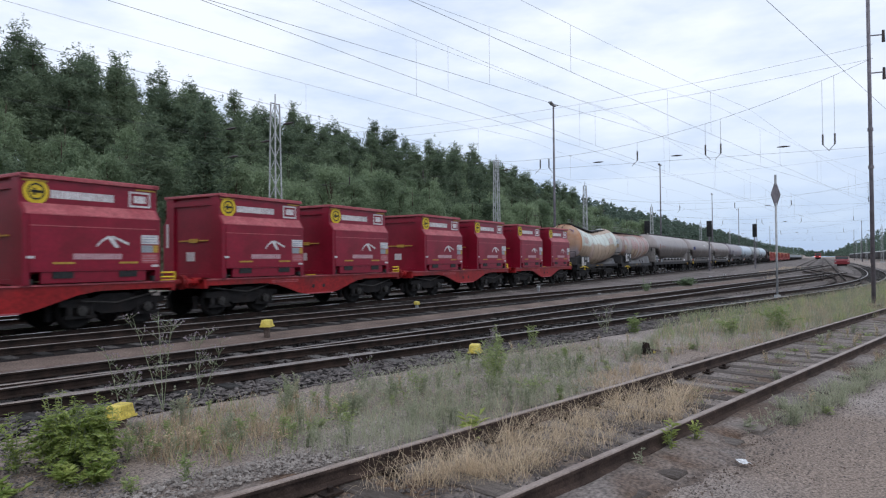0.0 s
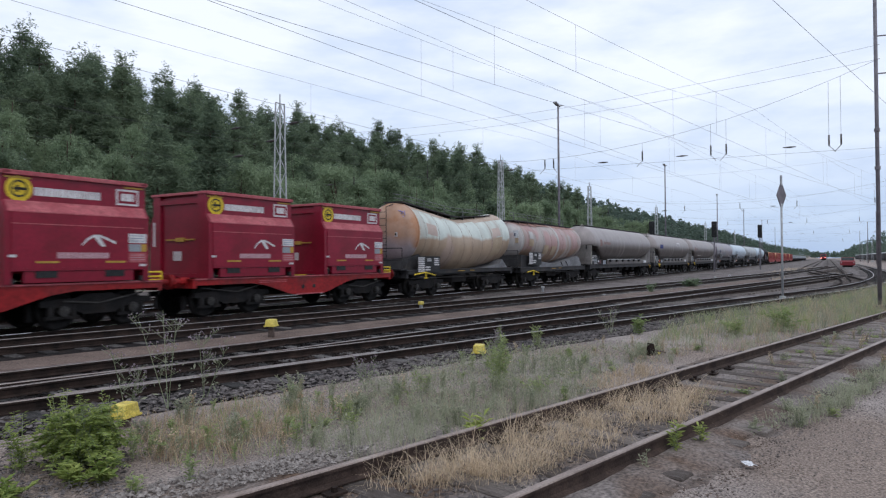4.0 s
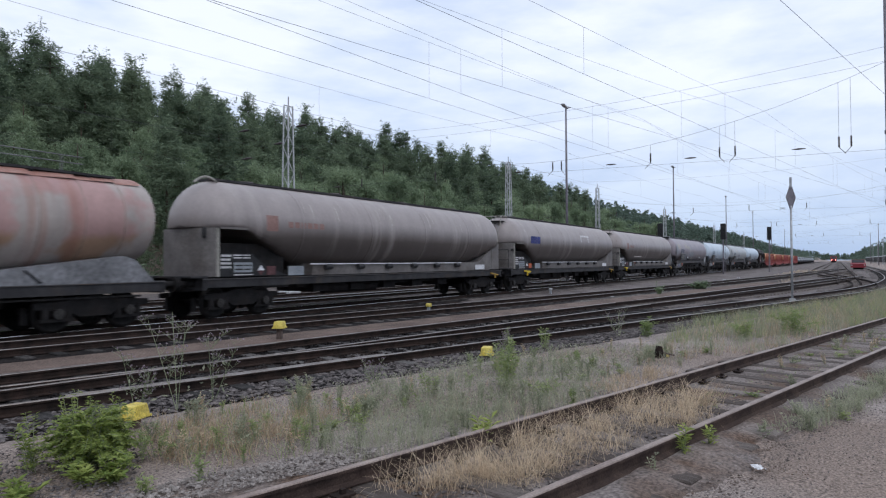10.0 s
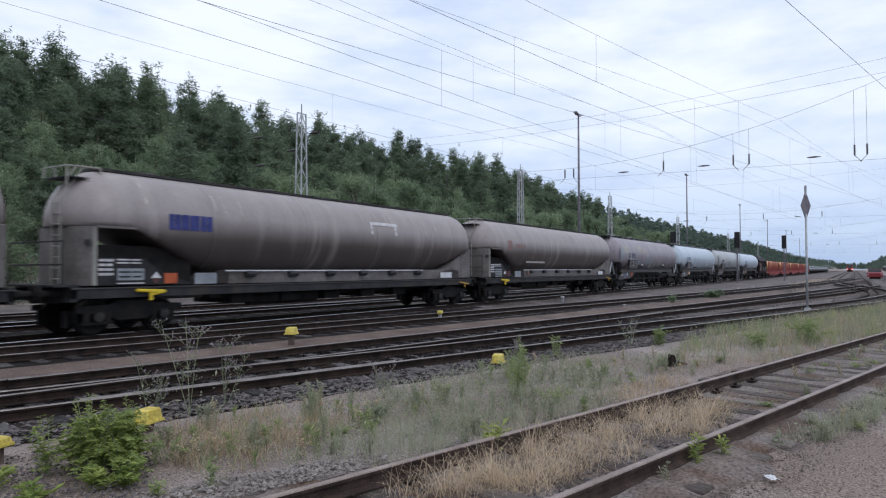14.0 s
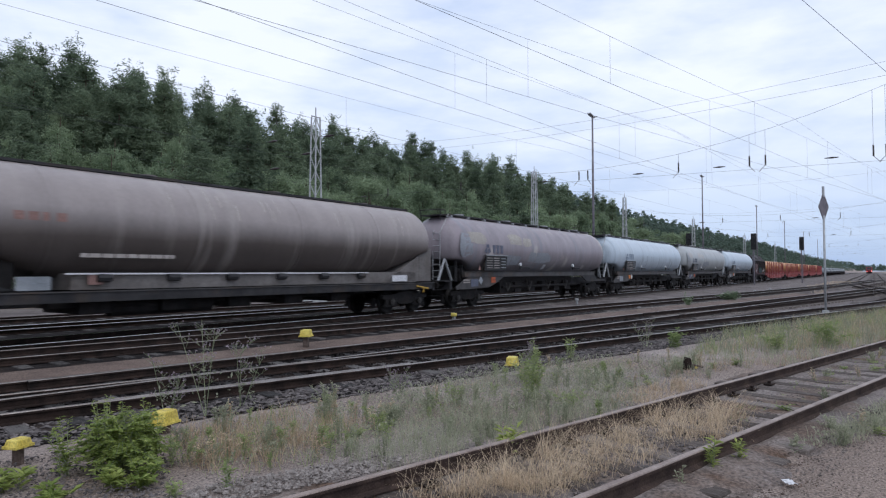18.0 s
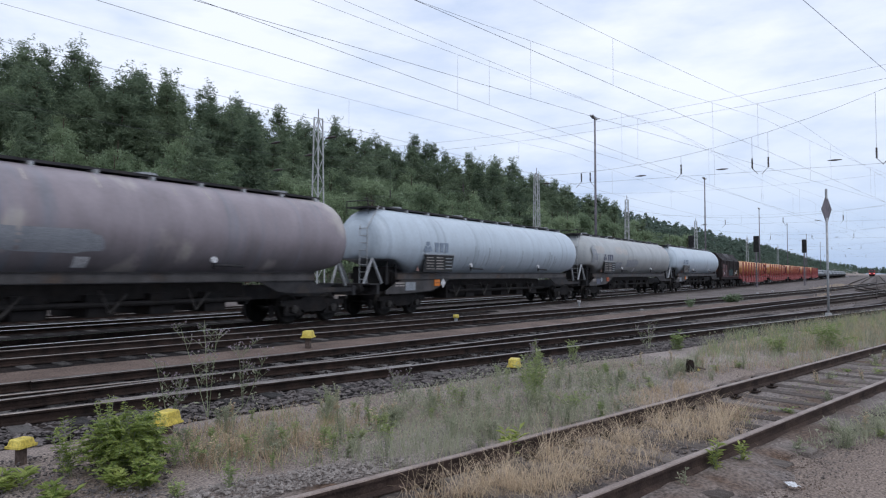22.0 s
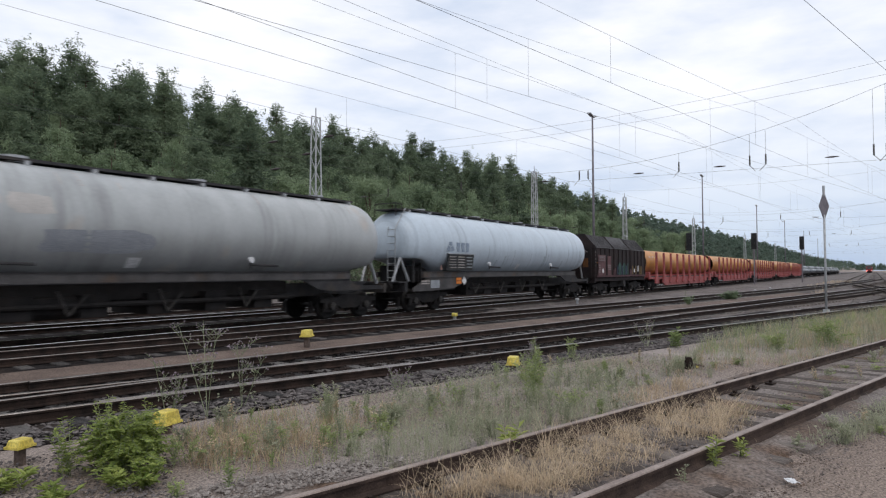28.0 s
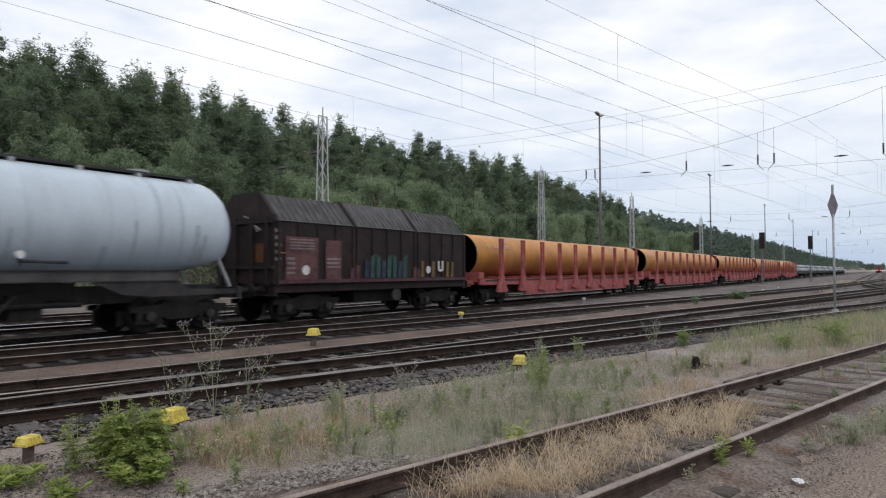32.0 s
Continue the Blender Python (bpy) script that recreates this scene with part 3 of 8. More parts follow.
def track(f, x0, x1, top, label, tread, wood, near_to, pitch=0.63, bed=True, step=1.5):
    t = thing("railway_track", label, "railway track", kind="structure")
    xs = steps((x0, x1, step))
    for off in (0.7535, -0.7535):
        part("rail", rail_bm(f, off, xs, top), [M_RUSTSIDE if tread == M_TREADRUST else M_RUST, tread], t)
    rnd = random.Random(int(abs(f(x0)) * 1000))
    far = bmesh.new()
    x = x0
    while x < x1:
        s = (f(x + 0.05) - f(x - 0.05)) / 0.1
        m = pose(x, f(x), top - (0.15 if bed else 0.152) + rnd.uniform(-0.012, 0.004), rnd.uniform(-0.6, 0.6), 0, math.degrees(math.atan(s)) + rnd.uniform(-1.2, 1.2))
        if x < near_to:
            ob = new("sleeper", sleeper_data(wood))
            ob.parent, ob.matrix_basis = t, m
        elif x < 130:
            bmesh.ops.create_cube(far, size=1, matrix=m @ Matrix.LocRotScale((0, 0, -0.08), None, (0.25, 2.54, 0.16)))
        x += pitch + rnd.uniform(-0.03, 0.03)
    if len(far.verts):
        tagged(part("far_sleepers", far, wood, t), kind="stuff")
    else:
        far.free()
    if bed:
        verts, faces = [], []
        bx = steps((x0, min(x1, 30), 0.3), (min(x1, 30), x1, 5)) if x1 > 30 else steps((x0, x1, 0.3))
        cross = [-2.1, -1.75, -1.45, -1.1, -0.75, -0.4, 0, 0.4, 0.75, 1.1, 1.45, 1.75, 2.1]
        for x in bx:
            for c in cross:
                e = 0.0 if abs(c) > 2 else -0.07
                h = top - 0.172 if abs(c) < 1.5 else (top - 0.178 if abs(c) < 1.9 else top - 0.30)
                verts.append((x, f(x) + c, h + noise.noise((x * 2.3, (f(x) + c) * 2.3, 1)) * 0.02))
        n = len(cross)
        faces = [(i * n + j, (i + 1) * n + j, (i + 1) * n + j + 1, i * n + j + 1) for i in range(len(bx) - 1) for j in range(n - 1)]
        bal = tagged(raw("ballast_bed", verts, faces, [M_BALLAST, M_FARBALLAST], t, smooth=True), kind="stuff")
        for f2 in bal.data.polygons:
            f2.material_index = 1 if f2.center.x > 27 + 6 * noise.noise((f2.center.y, 1, 1)) else 0
    return t


track(siding, 1.0, 60, 0.0, "disused siding with rusty rails and rotting wooden sleepers", M_TREADRUST, M_SLEEPER, 24, 0.66, bed=False, step=1.0)
near_track = track(track_near, -14, 460, 0.0, "yard track on pale worn sleepers and dark ballast", M_TREAD, M_SLEEPER_PALE, 36, step=1.5)
mid_track = track(track_mid, -14, 85, 0.0, "yard track joining its neighbour at a crossing", M_TREAD, M_SLEEPER_PALE, 36, step=1.5)
track(track_third, -14, 150, 0.09, "yard track with dark rails beside reddish grit", M_TREAD, M_SLEEPER_PALE, 42, step=3)
track(straight(TRAIN_Y), -40, 700, TRAIN_Z, "straight track under the passing freight train", M_POLISHED, M_SLEEPER_PALE, 45, step=20)
track(straight(TRAIN_Y + 4.6), -30, 500, TRAIN_Z, "straight track behind the freight train", M_POLISHED, M_SLEEPER_PALE, 45, step=20)
track(straight(TRAIN_Y + 9.2), -30, 500, TRAIN_Z, "far yard track near the woods", M_TREAD, M_SLEEPER_PALE, 20, step=20)
track(main_line, 58, 900, 0.0, "dark straight track running to the horizon", M_RUST, M_SLEEPER, 58, step=30)



def link(f, g, x0, x1):
    """A turnout's connecting track, easing from line f into line g."""
    return lambda x: f(x) + (g(x) - f(x)) * smooth(x0, x1, x)


for f, a, b, lab in ((link(track_mid, main_line, 24, 100), 27, 100, "connecting track between the yard tracks and the straight track"),
                     (link(track_third, lambda x: 3.3, 38, 150), 42, 600, "yard track leading away to the horizon"),
                     (link(track_near, lambda x: 3.2, 30, 120), 33, 119, "connecting track among the far turnouts")):
    track(f, a, b, 0.004, lab, M_RUST, M_SLEEPER, a, 0.66, bed=False, step=3)

# brown soil over the siding's bed, burying the sleeper ends
verts, faces = [], []
sx = steps((1.0, 16, 0.16), (16, 60, 0.8))
cross = [-2.0, -1.8, -1.6, -1.45, -1.3, -1.15, -1.0, -0.85, -0.7, -0.45, -0.2, 0, 0.2, 0.45, 0.7, 0.85, 1.0, 1.15, 1.3, 1.45, 1.6, 1.8, 2.0]
for x in sx:
    for c in cross:
        d = abs(c)
        h = -0.182 + 0.020 * smooth(8.5, 12.5, x + 1.5 * noise.noise((x * 0.8, c, 4))) if d < 0.75 else -0.136 - 0.12 * smooth(0.95, 1.75, d + 0.35 * noise.noise((x * 1.1, c * 0.8, 9)) + 0.2 * noise.noise((x * 3.7, c * 3.0, 2)))
        verts.append((x, siding(x) + c, h + noise.noise((x * 2.1, c * 2.1, 5)) * 0.024 + noise.noise((x * 7, c * 7, 3)) * 0.012))
n = len(cross)
faces = [(i * n + j, (i + 1) * n + j, (i + 1) * n + j + 1, i * n + j + 1) for i in range(len(sx) - 1) for j in range(n - 1)]
tagged(raw("siding_bed", verts, faces, M_SOIL, smooth=True), "brown soil and cinders over the siding bed", "soil", kind="structure")

# dark ballast filling the fork of the two near tracks
verts, faces = [], []
fx = steps((-12, 34, 0.4))
for x in fx:
    lo, hi = track_near(x) + 0.5, track_mid(x) + 1.0
    lo, hi = min(lo, hi - 0.2), hi
    for k in range(7):
        y = lo + (hi - lo) * k / 6
        verts.append((x, y, -0.185 + noise.noise((x * 2.2, y * 2.2, 8)) * 0.016))
faces = [(i * 7 + j, (i + 1) * 7 + j, (i + 1) * 7 + j + 1, i * 7 + j + 1) for i in range(len(fx) - 1) for j in range(6)]
tagged(raw("fork_ballast", verts, faces, M_BALLAST, smooth=True), "dark ballast in the fork of two tracks", "ballast", kind="structure")

# check rails beside the crossing
part("check_rail", rail_bm(track_near, -0.66, steps((5.0, 10.2, 0.6)), 0.005), [M_RUST, M_TREAD], near_track, "short check rail beside the running rail")
part("check_rail", rail_bm(track_mid, 0.66, steps((5.0, 10.2, 0.6)), 0.005), [M_RUST, M_TREAD], mid_track, "short check rail beside the running rail")

# reddish grit between the tracks
verts, faces = [], []
gxs = steps((-10, 60, 0.5))
for x in gxs:
    lo, hi = track_mid(x) + 1.12, track_third(x) - 1.25
    if hi < lo + 0.1:
        hi = lo + 0.1
    for k in range(6):
        y = lo + (hi - lo) * k / 5
        verts.append((x, y, -0.135 + 0.08 * k / 5 + noise.noise((x, y * 2, 4)) * 0.02 - (0.06 if k in (0, 5) else 0)))
faces = [(i * 6 + j, (i + 1) * 6 + j, (i + 1) * 6 + j + 1, i * 6 + j + 1) for i in range(len(gxs) - 1) for j in range(5)]
tagged(raw("grit_strip", verts, faces, M_REDGRIT, smooth=True), "strip of reddish-brown grit between two tracks", "grit", kind="structure")


# ---- masts, wires, signals ----
def lattice_mast(x, y, h, w=0.62):
    t = thing("lattice_mast", "pale steel lattice mast carrying the overhead wires", "mast", "lattice masts", at=pose(x, y, ground_z(x, y)))
    wt = w * 0.55
    cor = [(-1, -1), (1, -1), (1, 1), (-1, 1)]
    for a, b in cor:
        bm = bmesh.new()
        rod(bm, (a * w / 2, b * w / 2, -0.2), (a * wt / 2, b * wt / 2, h), 0.045, 4)
        part("corner_leg", bm, M_CONCRETE, t)
    bm = bmesh.new()
    n = int(h / 0.75)
    for i in range(n):
        z0, z1 = h * i / n, h * (i + 1) / n
        w0, w1 = w + (wt - w) * i / n, w + (wt - w) * (i + 1) / n
        for k in range(4):
            a, b = cor[k], cor[(k + 1) % 4]
            if (i + k) % 2:
                a, b = b, a
            rod(bm, (a[0] * w0 / 2, a[1] * w0 / 2, z0), (b[0] * w1 / 2, b[1] * w1 / 2, z1), 0.022, 4)
    tagged(part("lacing", bm, M_CONCRETE, t), kind="stuff")
    part("mast_head", Rods(((0, 0, h - 0.1), (0, 0, h + 0.55)), ((-0.35, 0, h), (0.35, 0, h)), r=0.03), M_POLE, t)
    part("base_block", B((-0.5, 0.5, -0.5, 0.5, -0.4, 0.25), bevel=0.03), M_CONCRETE, t)
    return t


def lamp_mast(x, y, h):
    t = thing("lamp_mast", "tall tapered yard lamp mast with a double head", "lamp mast", "yard lamp masts", at=pose(x, y, ground_z(x, y)))
    bm = bmesh.new()
    rod(bm, (0, 0, -0.2), (0, 0, h), 0.14, 10, 0.075)
    part("mast_tube", bm, M_POLE, t, smooth=True)
    part("cross_arm", B((-0.45, 0.45, -0.05, 0.05, h, h + 0.08)), M_POLE, t)
    for s in (-1, 1):
        part("lamp_head", prism([(s * 0.15, h + 0.02), (s * 0.85, h + 0.16), (s * 0.85, h + 0.26), (s * 0.15, h + 0.14)], -0.16, 0.16), M_DIRTYWHITE, t)
    return t


MAST_Y = 27.0
MAST_X = [27.6, 57.0, 84.2, 123.2, 179.0, 240.0]
for x, h in zip(MAST_X, (10.9, 11.4, 11.5, 11.3, 10.9, 10.9)):
    lattice_mast(x, MAST_Y, h)
for x in (56.6, 101.9, 155.7, 208.9, 270, 340):
    lamp_mast(x, 21.0, 15.8)

POLE_X, POLE_Y = 29.0, -1.62
pole = thing("wire_pole", "tall brown steel pole carrying span wires", "pole", at=pose(POLE_X, POLE_Y, ground_z(POLE_X, POLE_Y)))
bm = bmesh.new()
rod(bm, (0, 0, -0.2), (0, 0, 13.9), 0.072, 12, 0.06)
part("pole_tube", bm, M_POLE, pole, smooth=True)
part("base_plate", B((-0.25, 0.25, -0.25, 0.25, -0.05, 0.12), bevel=0.02), M_POST, pole)
for z in (5.2, 6.6):
    part("clamp", Rods(((0, 0, z - 0.06), (0, 0, z + 0.06)), r=0.095, seg=10), M_POLE, pole)

for z in (10.1, 8.7):
    part("bracket", Rods(((0, 0, z), (0.28, -0.48, z + 0.05)), r=0.025, seg=6), M_POLE, pole)
    br = bmesh.new()
    rod(br, (0.28, -0.48, z - 0.22), (0.28, -0.48, z + 0.22), 0.06, 8, 0.045)
    part("bracket_insulator", br, M_INSUL, pole)


def insulator(bm, a, b, r=0.05):
    a, b = Vector(a), Vector(b)
    rings = []
    for i in range(15):
        c, w = a.lerp(b, i / 14), r if i % 2 else r * 0.5
        rings.append([bm.verts.new(c + Vector((math.cos(k * math.pi / 4) * w, math.sin(k * math.pi / 4) * w, 0))) for k in range(8)])
    for p, q in zip(rings, rings[1:]):
        for k in range(8):
            bm.faces.new((p[k], q[k], q[(k + 1) % 8], p[(k + 1) % 8]))
    bm.faces.new(rings[0])
    bm.faces.new(rings[-1][::-1])
    bmesh.ops.recalc_face_normals(bm, faces=bm.faces)
    return bm


def sag(a, b, drop, n=14):
    a, b = Vector(a), Vector(b)
    return [a.lerp(b, i / n) - Vector((0, 0, 4 * drop * (i / n) * (1 - i / n))) for i in range(n + 1)]


def wire_bm(paths, r=0.008):
    """Continuous five-sided wires through the points."""
    bm = bmesh.new()
    for pts in paths:
        pts = [Vector(p) for p in pts]
        rings = []
        for i, p in enumerate(pts):
            d = (pts[min(i + 1, len(pts) - 1)] - pts[max(i - 1, 0)]).normalized()
            u = d.cross(Vector((0, 0, 1))).normalized()
            w = u.cross(d)
            rings.append([bm.verts.new(p + r * (math.cos(a * 1.2566) * u + math.sin(a * 1.2566) * w)) for a in range(5)])
        for a, b in zip(rings, rings[1:]):
            for k in range(5):
                bm.faces.new((a[k], a[(k + 1) % 5], b[(k + 1) % 5], b[k]))
        bm.faces.new(rings[0][::-1])
        bm.faces.new(rings[-1])
    return bm


def overhead(contact, label, supports, z_m, dip, z_c=5.7):
    """One track's contact wire with its messenger right above it, and droppers between."""
    t = thing("overhead_line", label, "overhead line", "overhead lines")
    for x0, x1 in zip(supports, supports[1:]):
        part("contact_wire", wire_bm([[(x, contact(x), z_c) for x in (x0, (x0 + x1) / 2, x1)]], 0.0038), M_WIRE, t)

        def hang(x):
            u = (x - x0) / (x1 - x0)
            return Vector((x, contact(x), z_m - 4 * dip * u * (1 - u) * ((x1 - x0) / 55) ** 2))

        part("messenger_wire", wire_bm([[hang(x0 + (x1 - x0) * i / 14) for i in range(15)]], 0.0031), M_WIRE, t)
        if x0 < 80:
            x = 13.4 - 9.2 * 5
            while x < x1:
                if x > x0 + 1.5:
                    p = hang(x)
                    part("dropper", Rods((p, (p.x, p.y, z_c)), r=0.0026, seg=4), M_WIRE, t)
                x += 9.2
    return t


def near_line(y0, slope, x0):
    return lambda x: y0 + slope * (x - x0)


SPANS = (-28.0, 27.0, 57.0, 84.0, 123.0, 179.0, 240.0)
overhead(near_line(12.4, -0.057, 6), "overhead wires over the third yard track", SPANS, 7.0, 0.68)
overhead(near_line(9.3, -0.114, 6), "overhead wires over the middle yard track", SPANS, 7.6, 0.71)
overhead(near_line(8.1, -0.079, 6.7), "overhead wires between the yard tracks", SPANS, 7.3, 0.73)
overhead(near_line(8.0, -0.229, 6.8), "overhead wires over the near yard track", SPANS[:4], 7.5, 0.64)
overhead(near_line(5.4, -0.166, 8.4), "overhead wires crossing over the siding", SPANS[:4], 7.3, 0.80)
overhead(straight(TRAIN_Y), "overhead wires above the freight train", SPANS, 7.3, 0.7)
overhead(straight(TRAIN_Y + 4.6), "overhead wires over the far track", SPANS, 7.3, 0.7)
ob = tagged(part("feeder_cable", wire_bm([[(4, 2.3, 5.7), (11.2, 0.7, 5.7), (21.1, -1.5, 5.7), (29, -3.25, 5.7)]], 0.004), M_WIRE), "thick feeder cable slung high across the siding", "cable")


def cross_span(x, ys, low_y, k, z0, hangers, extra):
    """Cross-span: a sagging span wire, thin upper wires, a taut lower wire, hangers with insulators."""
    t = thing("cross_span", "sagging cross-span wires with insulators across the yard", "cross-span", "cross-spans")
    far_y, near_y = ys

    def span_z(y):
        return z0 + k * (y - low_y) ** 2

    ws = [far_y + (near_y - far_y) * i / 24 for i in range(25)]
    part("span_wire", wire_bm([[(x, y, span_z(y)) for y in ws]], 0.0055), M_WIRE, t)
    for up, kk in extra:
        part("upper_wire", wire_bm([[(x, y, up + kk * (y - low_y - 3) ** 2) for y in ws]], 0.0045), M_WIRE, t)
    part("lower_span_wire", wire_bm([[(x, far_y, 5.85), (x, near_y, 5.5)]], 0.0045), M_WIRE, t)
    for i, y in enumerate(hangers):
        part("hanger", Rods(((x, y, span_z(y)), (x, y, 6.05)), r=0.0055, seg=5), M_WIRE, t)
        bm = bmesh.new()
        insulator(bm, (x, y, 6.08), (x, y, 5.70), 0.038)
        part("insulator", bm, M_INSUL, t)
        s = 1 if i % 2 else -1
        part("steady_arm", Rods(((x, y, 5.7), (x - 0.1, y - s * 0.20, 5.46)), r=0.010, seg=5), M_INSUL, t)
        if i % 2 == 0:
            bm = bmesh.new()
            rod(bm, (x, y + 1.62, 5.76), (x, y + 1.40, 5.76), 0.034, 8, 0.012)
            rod(bm, (x, y + 1.84, 5.76), (x, y + 1.62, 5.76), 0.012, 8, 0.034)
            part("insulator", bm, M_INSUL, t)
    return t


cross_span(27.0, (MAST_Y, POLE_Y), 11.0, 0.0155, 6.1, (21.2, 16.7, 10.65, 10.25, 6.45, 3.85, 3.3, -0.08, -0.45), ((8.2, 0.0035), (7.82, 0.0030)))
for i, x in enumerate(MAST_X[1:5]):
    cross_span(x, (MAST_Y, -14.0), 7.0, 0.0095, 6.15, (21.4, 16.6, 10.2, 6.0, 2.0, -3.0, -8.0), ((8.6, 0.003),))


# insulated stay wires on the first mast
for dz, dy, far in ((9.75, 3.6, 5.2), (8.05, 3.4, 5.0), (9.55, -1.0, -3.0), (8.7, 0.7, 2.2)):
    st = thing("stay_wire", "thin stay wire with a dark insulator on the lattice mast", "stay wire", "stay wires")
    a, b = Vector((MAST_X[0], MAST_Y, dz)), Vector((MAST_X[0], MAST_Y + far, dz - 0.05))
    part("wire", wire_bm([[a, b]], 0.005), M_WIRE, st)
    c = Vector((MAST_X[0], MAST_Y + dy, dz - 0.03))
    bm = bmesh.new()
    rod(bm, c - Vector((0, 0.42, 0)), c, 0.03, 8, 0.085)
    rod(bm, c, c + Vector((0, 0.42, 0)), 0.085, 8, 0.03)
    part("insulator", bm, M_INSUL, st)

# diamond sign on its pole
SIGN_X, SIGN_Y = 32.5, 1.75
sg = thing("diamond_sign", "narrow diamond board on a thin pale steel pole", "track sign", at=pose(SIGN_X, SIGN_Y, ground_z(SIGN_X, SIGN_Y)))
part("sign_pole", Rods(((0, 0, -0.2), (0, 0, 4.35)), r=0.045, seg=10), M_GALV, sg, smooth=True)
bm = prism([(0, -0.62), (0.28, 0), (0, 0.62), (-0.28, 0)], -0.02, 0.02)
bm.transform(Matrix.Translation((0, 0, 4.72)) @ pose(0, 0, 0, 0, 0, -38))
part("diamond_board", bm, M_POLE, sg, "weathered dark diamond board")
part("pole_cap", Rods(((0, 0, 5.15), (0, 0, 5.6)), r=0.05, seg=8), M_GALV, sg)
part("foot", Rods(((0, 0, -0.1), (0, 0, 0.28)), r=0.13, seg=10), M_CONCRETE, sg)


def signal(x, y, h):
    t = thing("light_signal", "black light signal on a slim post", "signal", "light signals", at=pose(x, y, ground_z(x, y)))
    part("signal_post", Rods(((0, 0, -0.2), (0, 0, h - 0.9)), r=0.09, seg=8), M_POLE, t)
    part("signal_board", B((-0.12, 0.12, -0.34, 0.34, h - 2.2, h), bevel=0.05), M_SIGNAL, t)
    part("visor", B((-0.32, -0.1, -0.15, 0.15, h - 0.75, h - 0.55)), M_SIGNAL, t)
    part("visor", B((-0.32, -0.1, -0.15, 0.15, h - 1.45, h - 1.25)), M_SIGNAL, t)
    part("ladder", Rods(((0.2, -0.2, 0), (0.2, -0.2, h - 2)), ((0.2, 0.2, 0), (0.2, 0.2, h - 2)), r=0.02, seg=5), M_POLE, t)
    return t


signal(97.7, 13.6, 7.0)
signal(122.9, 9.9, 7.6)
signal(85.0, 19.2, 6.6)


# yellow-capped markers
def marker(x, y, h, turn, label, size=1.0, cap=0.15):
    t = thing("track_marker", label, "track marker", "yellow track markers", at=pose(x, y, ground_z(x, y), 0, 0, turn))
    part("post", B((-0.06, 0.06, -0.06, 0.06, -0.1, h - 0.05), bevel=0.01), M_POST, t)
    bm = bmesh.new()
    box(bm, -0.15, 0.15, -0.12, 0.12, h - 0.05, h - 0.05 + cap)
    for v in bm.verts:
        if v.co.z > h - 0.02:
            v.co.x *= 0.84
            v.co.y *= 0.8
    bmesh.ops.bevel(bm, geom=list(bm.edges), offset=0.012, segments=1, affect="EDGES")
    part("cap", bm, M_YELLOW, t, "faded yellow sheet cap")
    part("rim", B((-0.162, 0.162, -0.132, 0.132, h - 0.065, h - 0.04)), M_YELLOW, t)
    t.scale = (size, size, 1)
    return t


marker(11.5, 11.55, 0.46, 25, "yellow-capped marker post on the grit strip")
marker(11.6, 6.0, 0.18, 20, "yellow-capped marker sunk in weeds")
marker(4.70, 7.05, 0.17, 15, "yellow-capped marker behind the leafy bush", 0.9, 0.14)
marker(3.12, 7.07, 0.24, 18, "yellow-capped marker on a rusted post", 0.66, 0.07)


# ---- the freight train ----
BASE = []  # things that ride with the train, with their place along it


def run(t):
    """Metres that the train has gone by t seconds: slowly gathering speed."""
    return 5.56 * t + 0.02265 * t * t


def ride(x, lift=0.0):
    """The pose on the train's track, x metres along it."""
    return pose(x, TRAIN_Y + SKEW * (x - 20), TRAIN_Z + lift, 0, 0, math.degrees(math.atan(SKEW)))


WHEELS = []
_wheel = {}


def wheel_mesh():
    if "m" not in _wheel:
        bm = bmesh.new()
        for s in (-1, 1):
            prof = [(0.0, 0.09), (0.0, 0.16), (0.02, 0.36), (0.0, 0.38), (0.0, 0.455), (0.10, 0.46), (0.135, 0.49), (0.135, 0.38), (0.10, 0.36), (0.08, 0.16), (0.10, 0.09)]
            seg, rings = 28, []
            for a in range(seg):
                c, si = math.cos(2 * math.pi * a / seg), math.sin(2 * math.pi * a / seg)
                rings.append([bm.verts.new((r * c, s * (0.82 - d), r * si)) for d, r in prof])
            for p, q in zip(rings, rings[1:] + rings[:1]):
                for i in range(len(prof) - 1):
                    bm.faces.new((p[i], p[i + 1], q[i + 1], q[i]))
        rod(bm, (0, -0.98, 0), (0, 0.98, 0), 0.085, 12)
        bmesh.ops.recalc_face_normals(bm, faces=bm.faces)
        me = bpy.data.meshes.new("wheelset")
        bm.to_mesh(me)
        bm.free()
        me.materials.append(M_TYRE)
        _wheel["m"] = me
        me.polygons.foreach_set("use_smooth", [True] * len(me.polygons))
    return _wheel["m"]


_bogie = {}


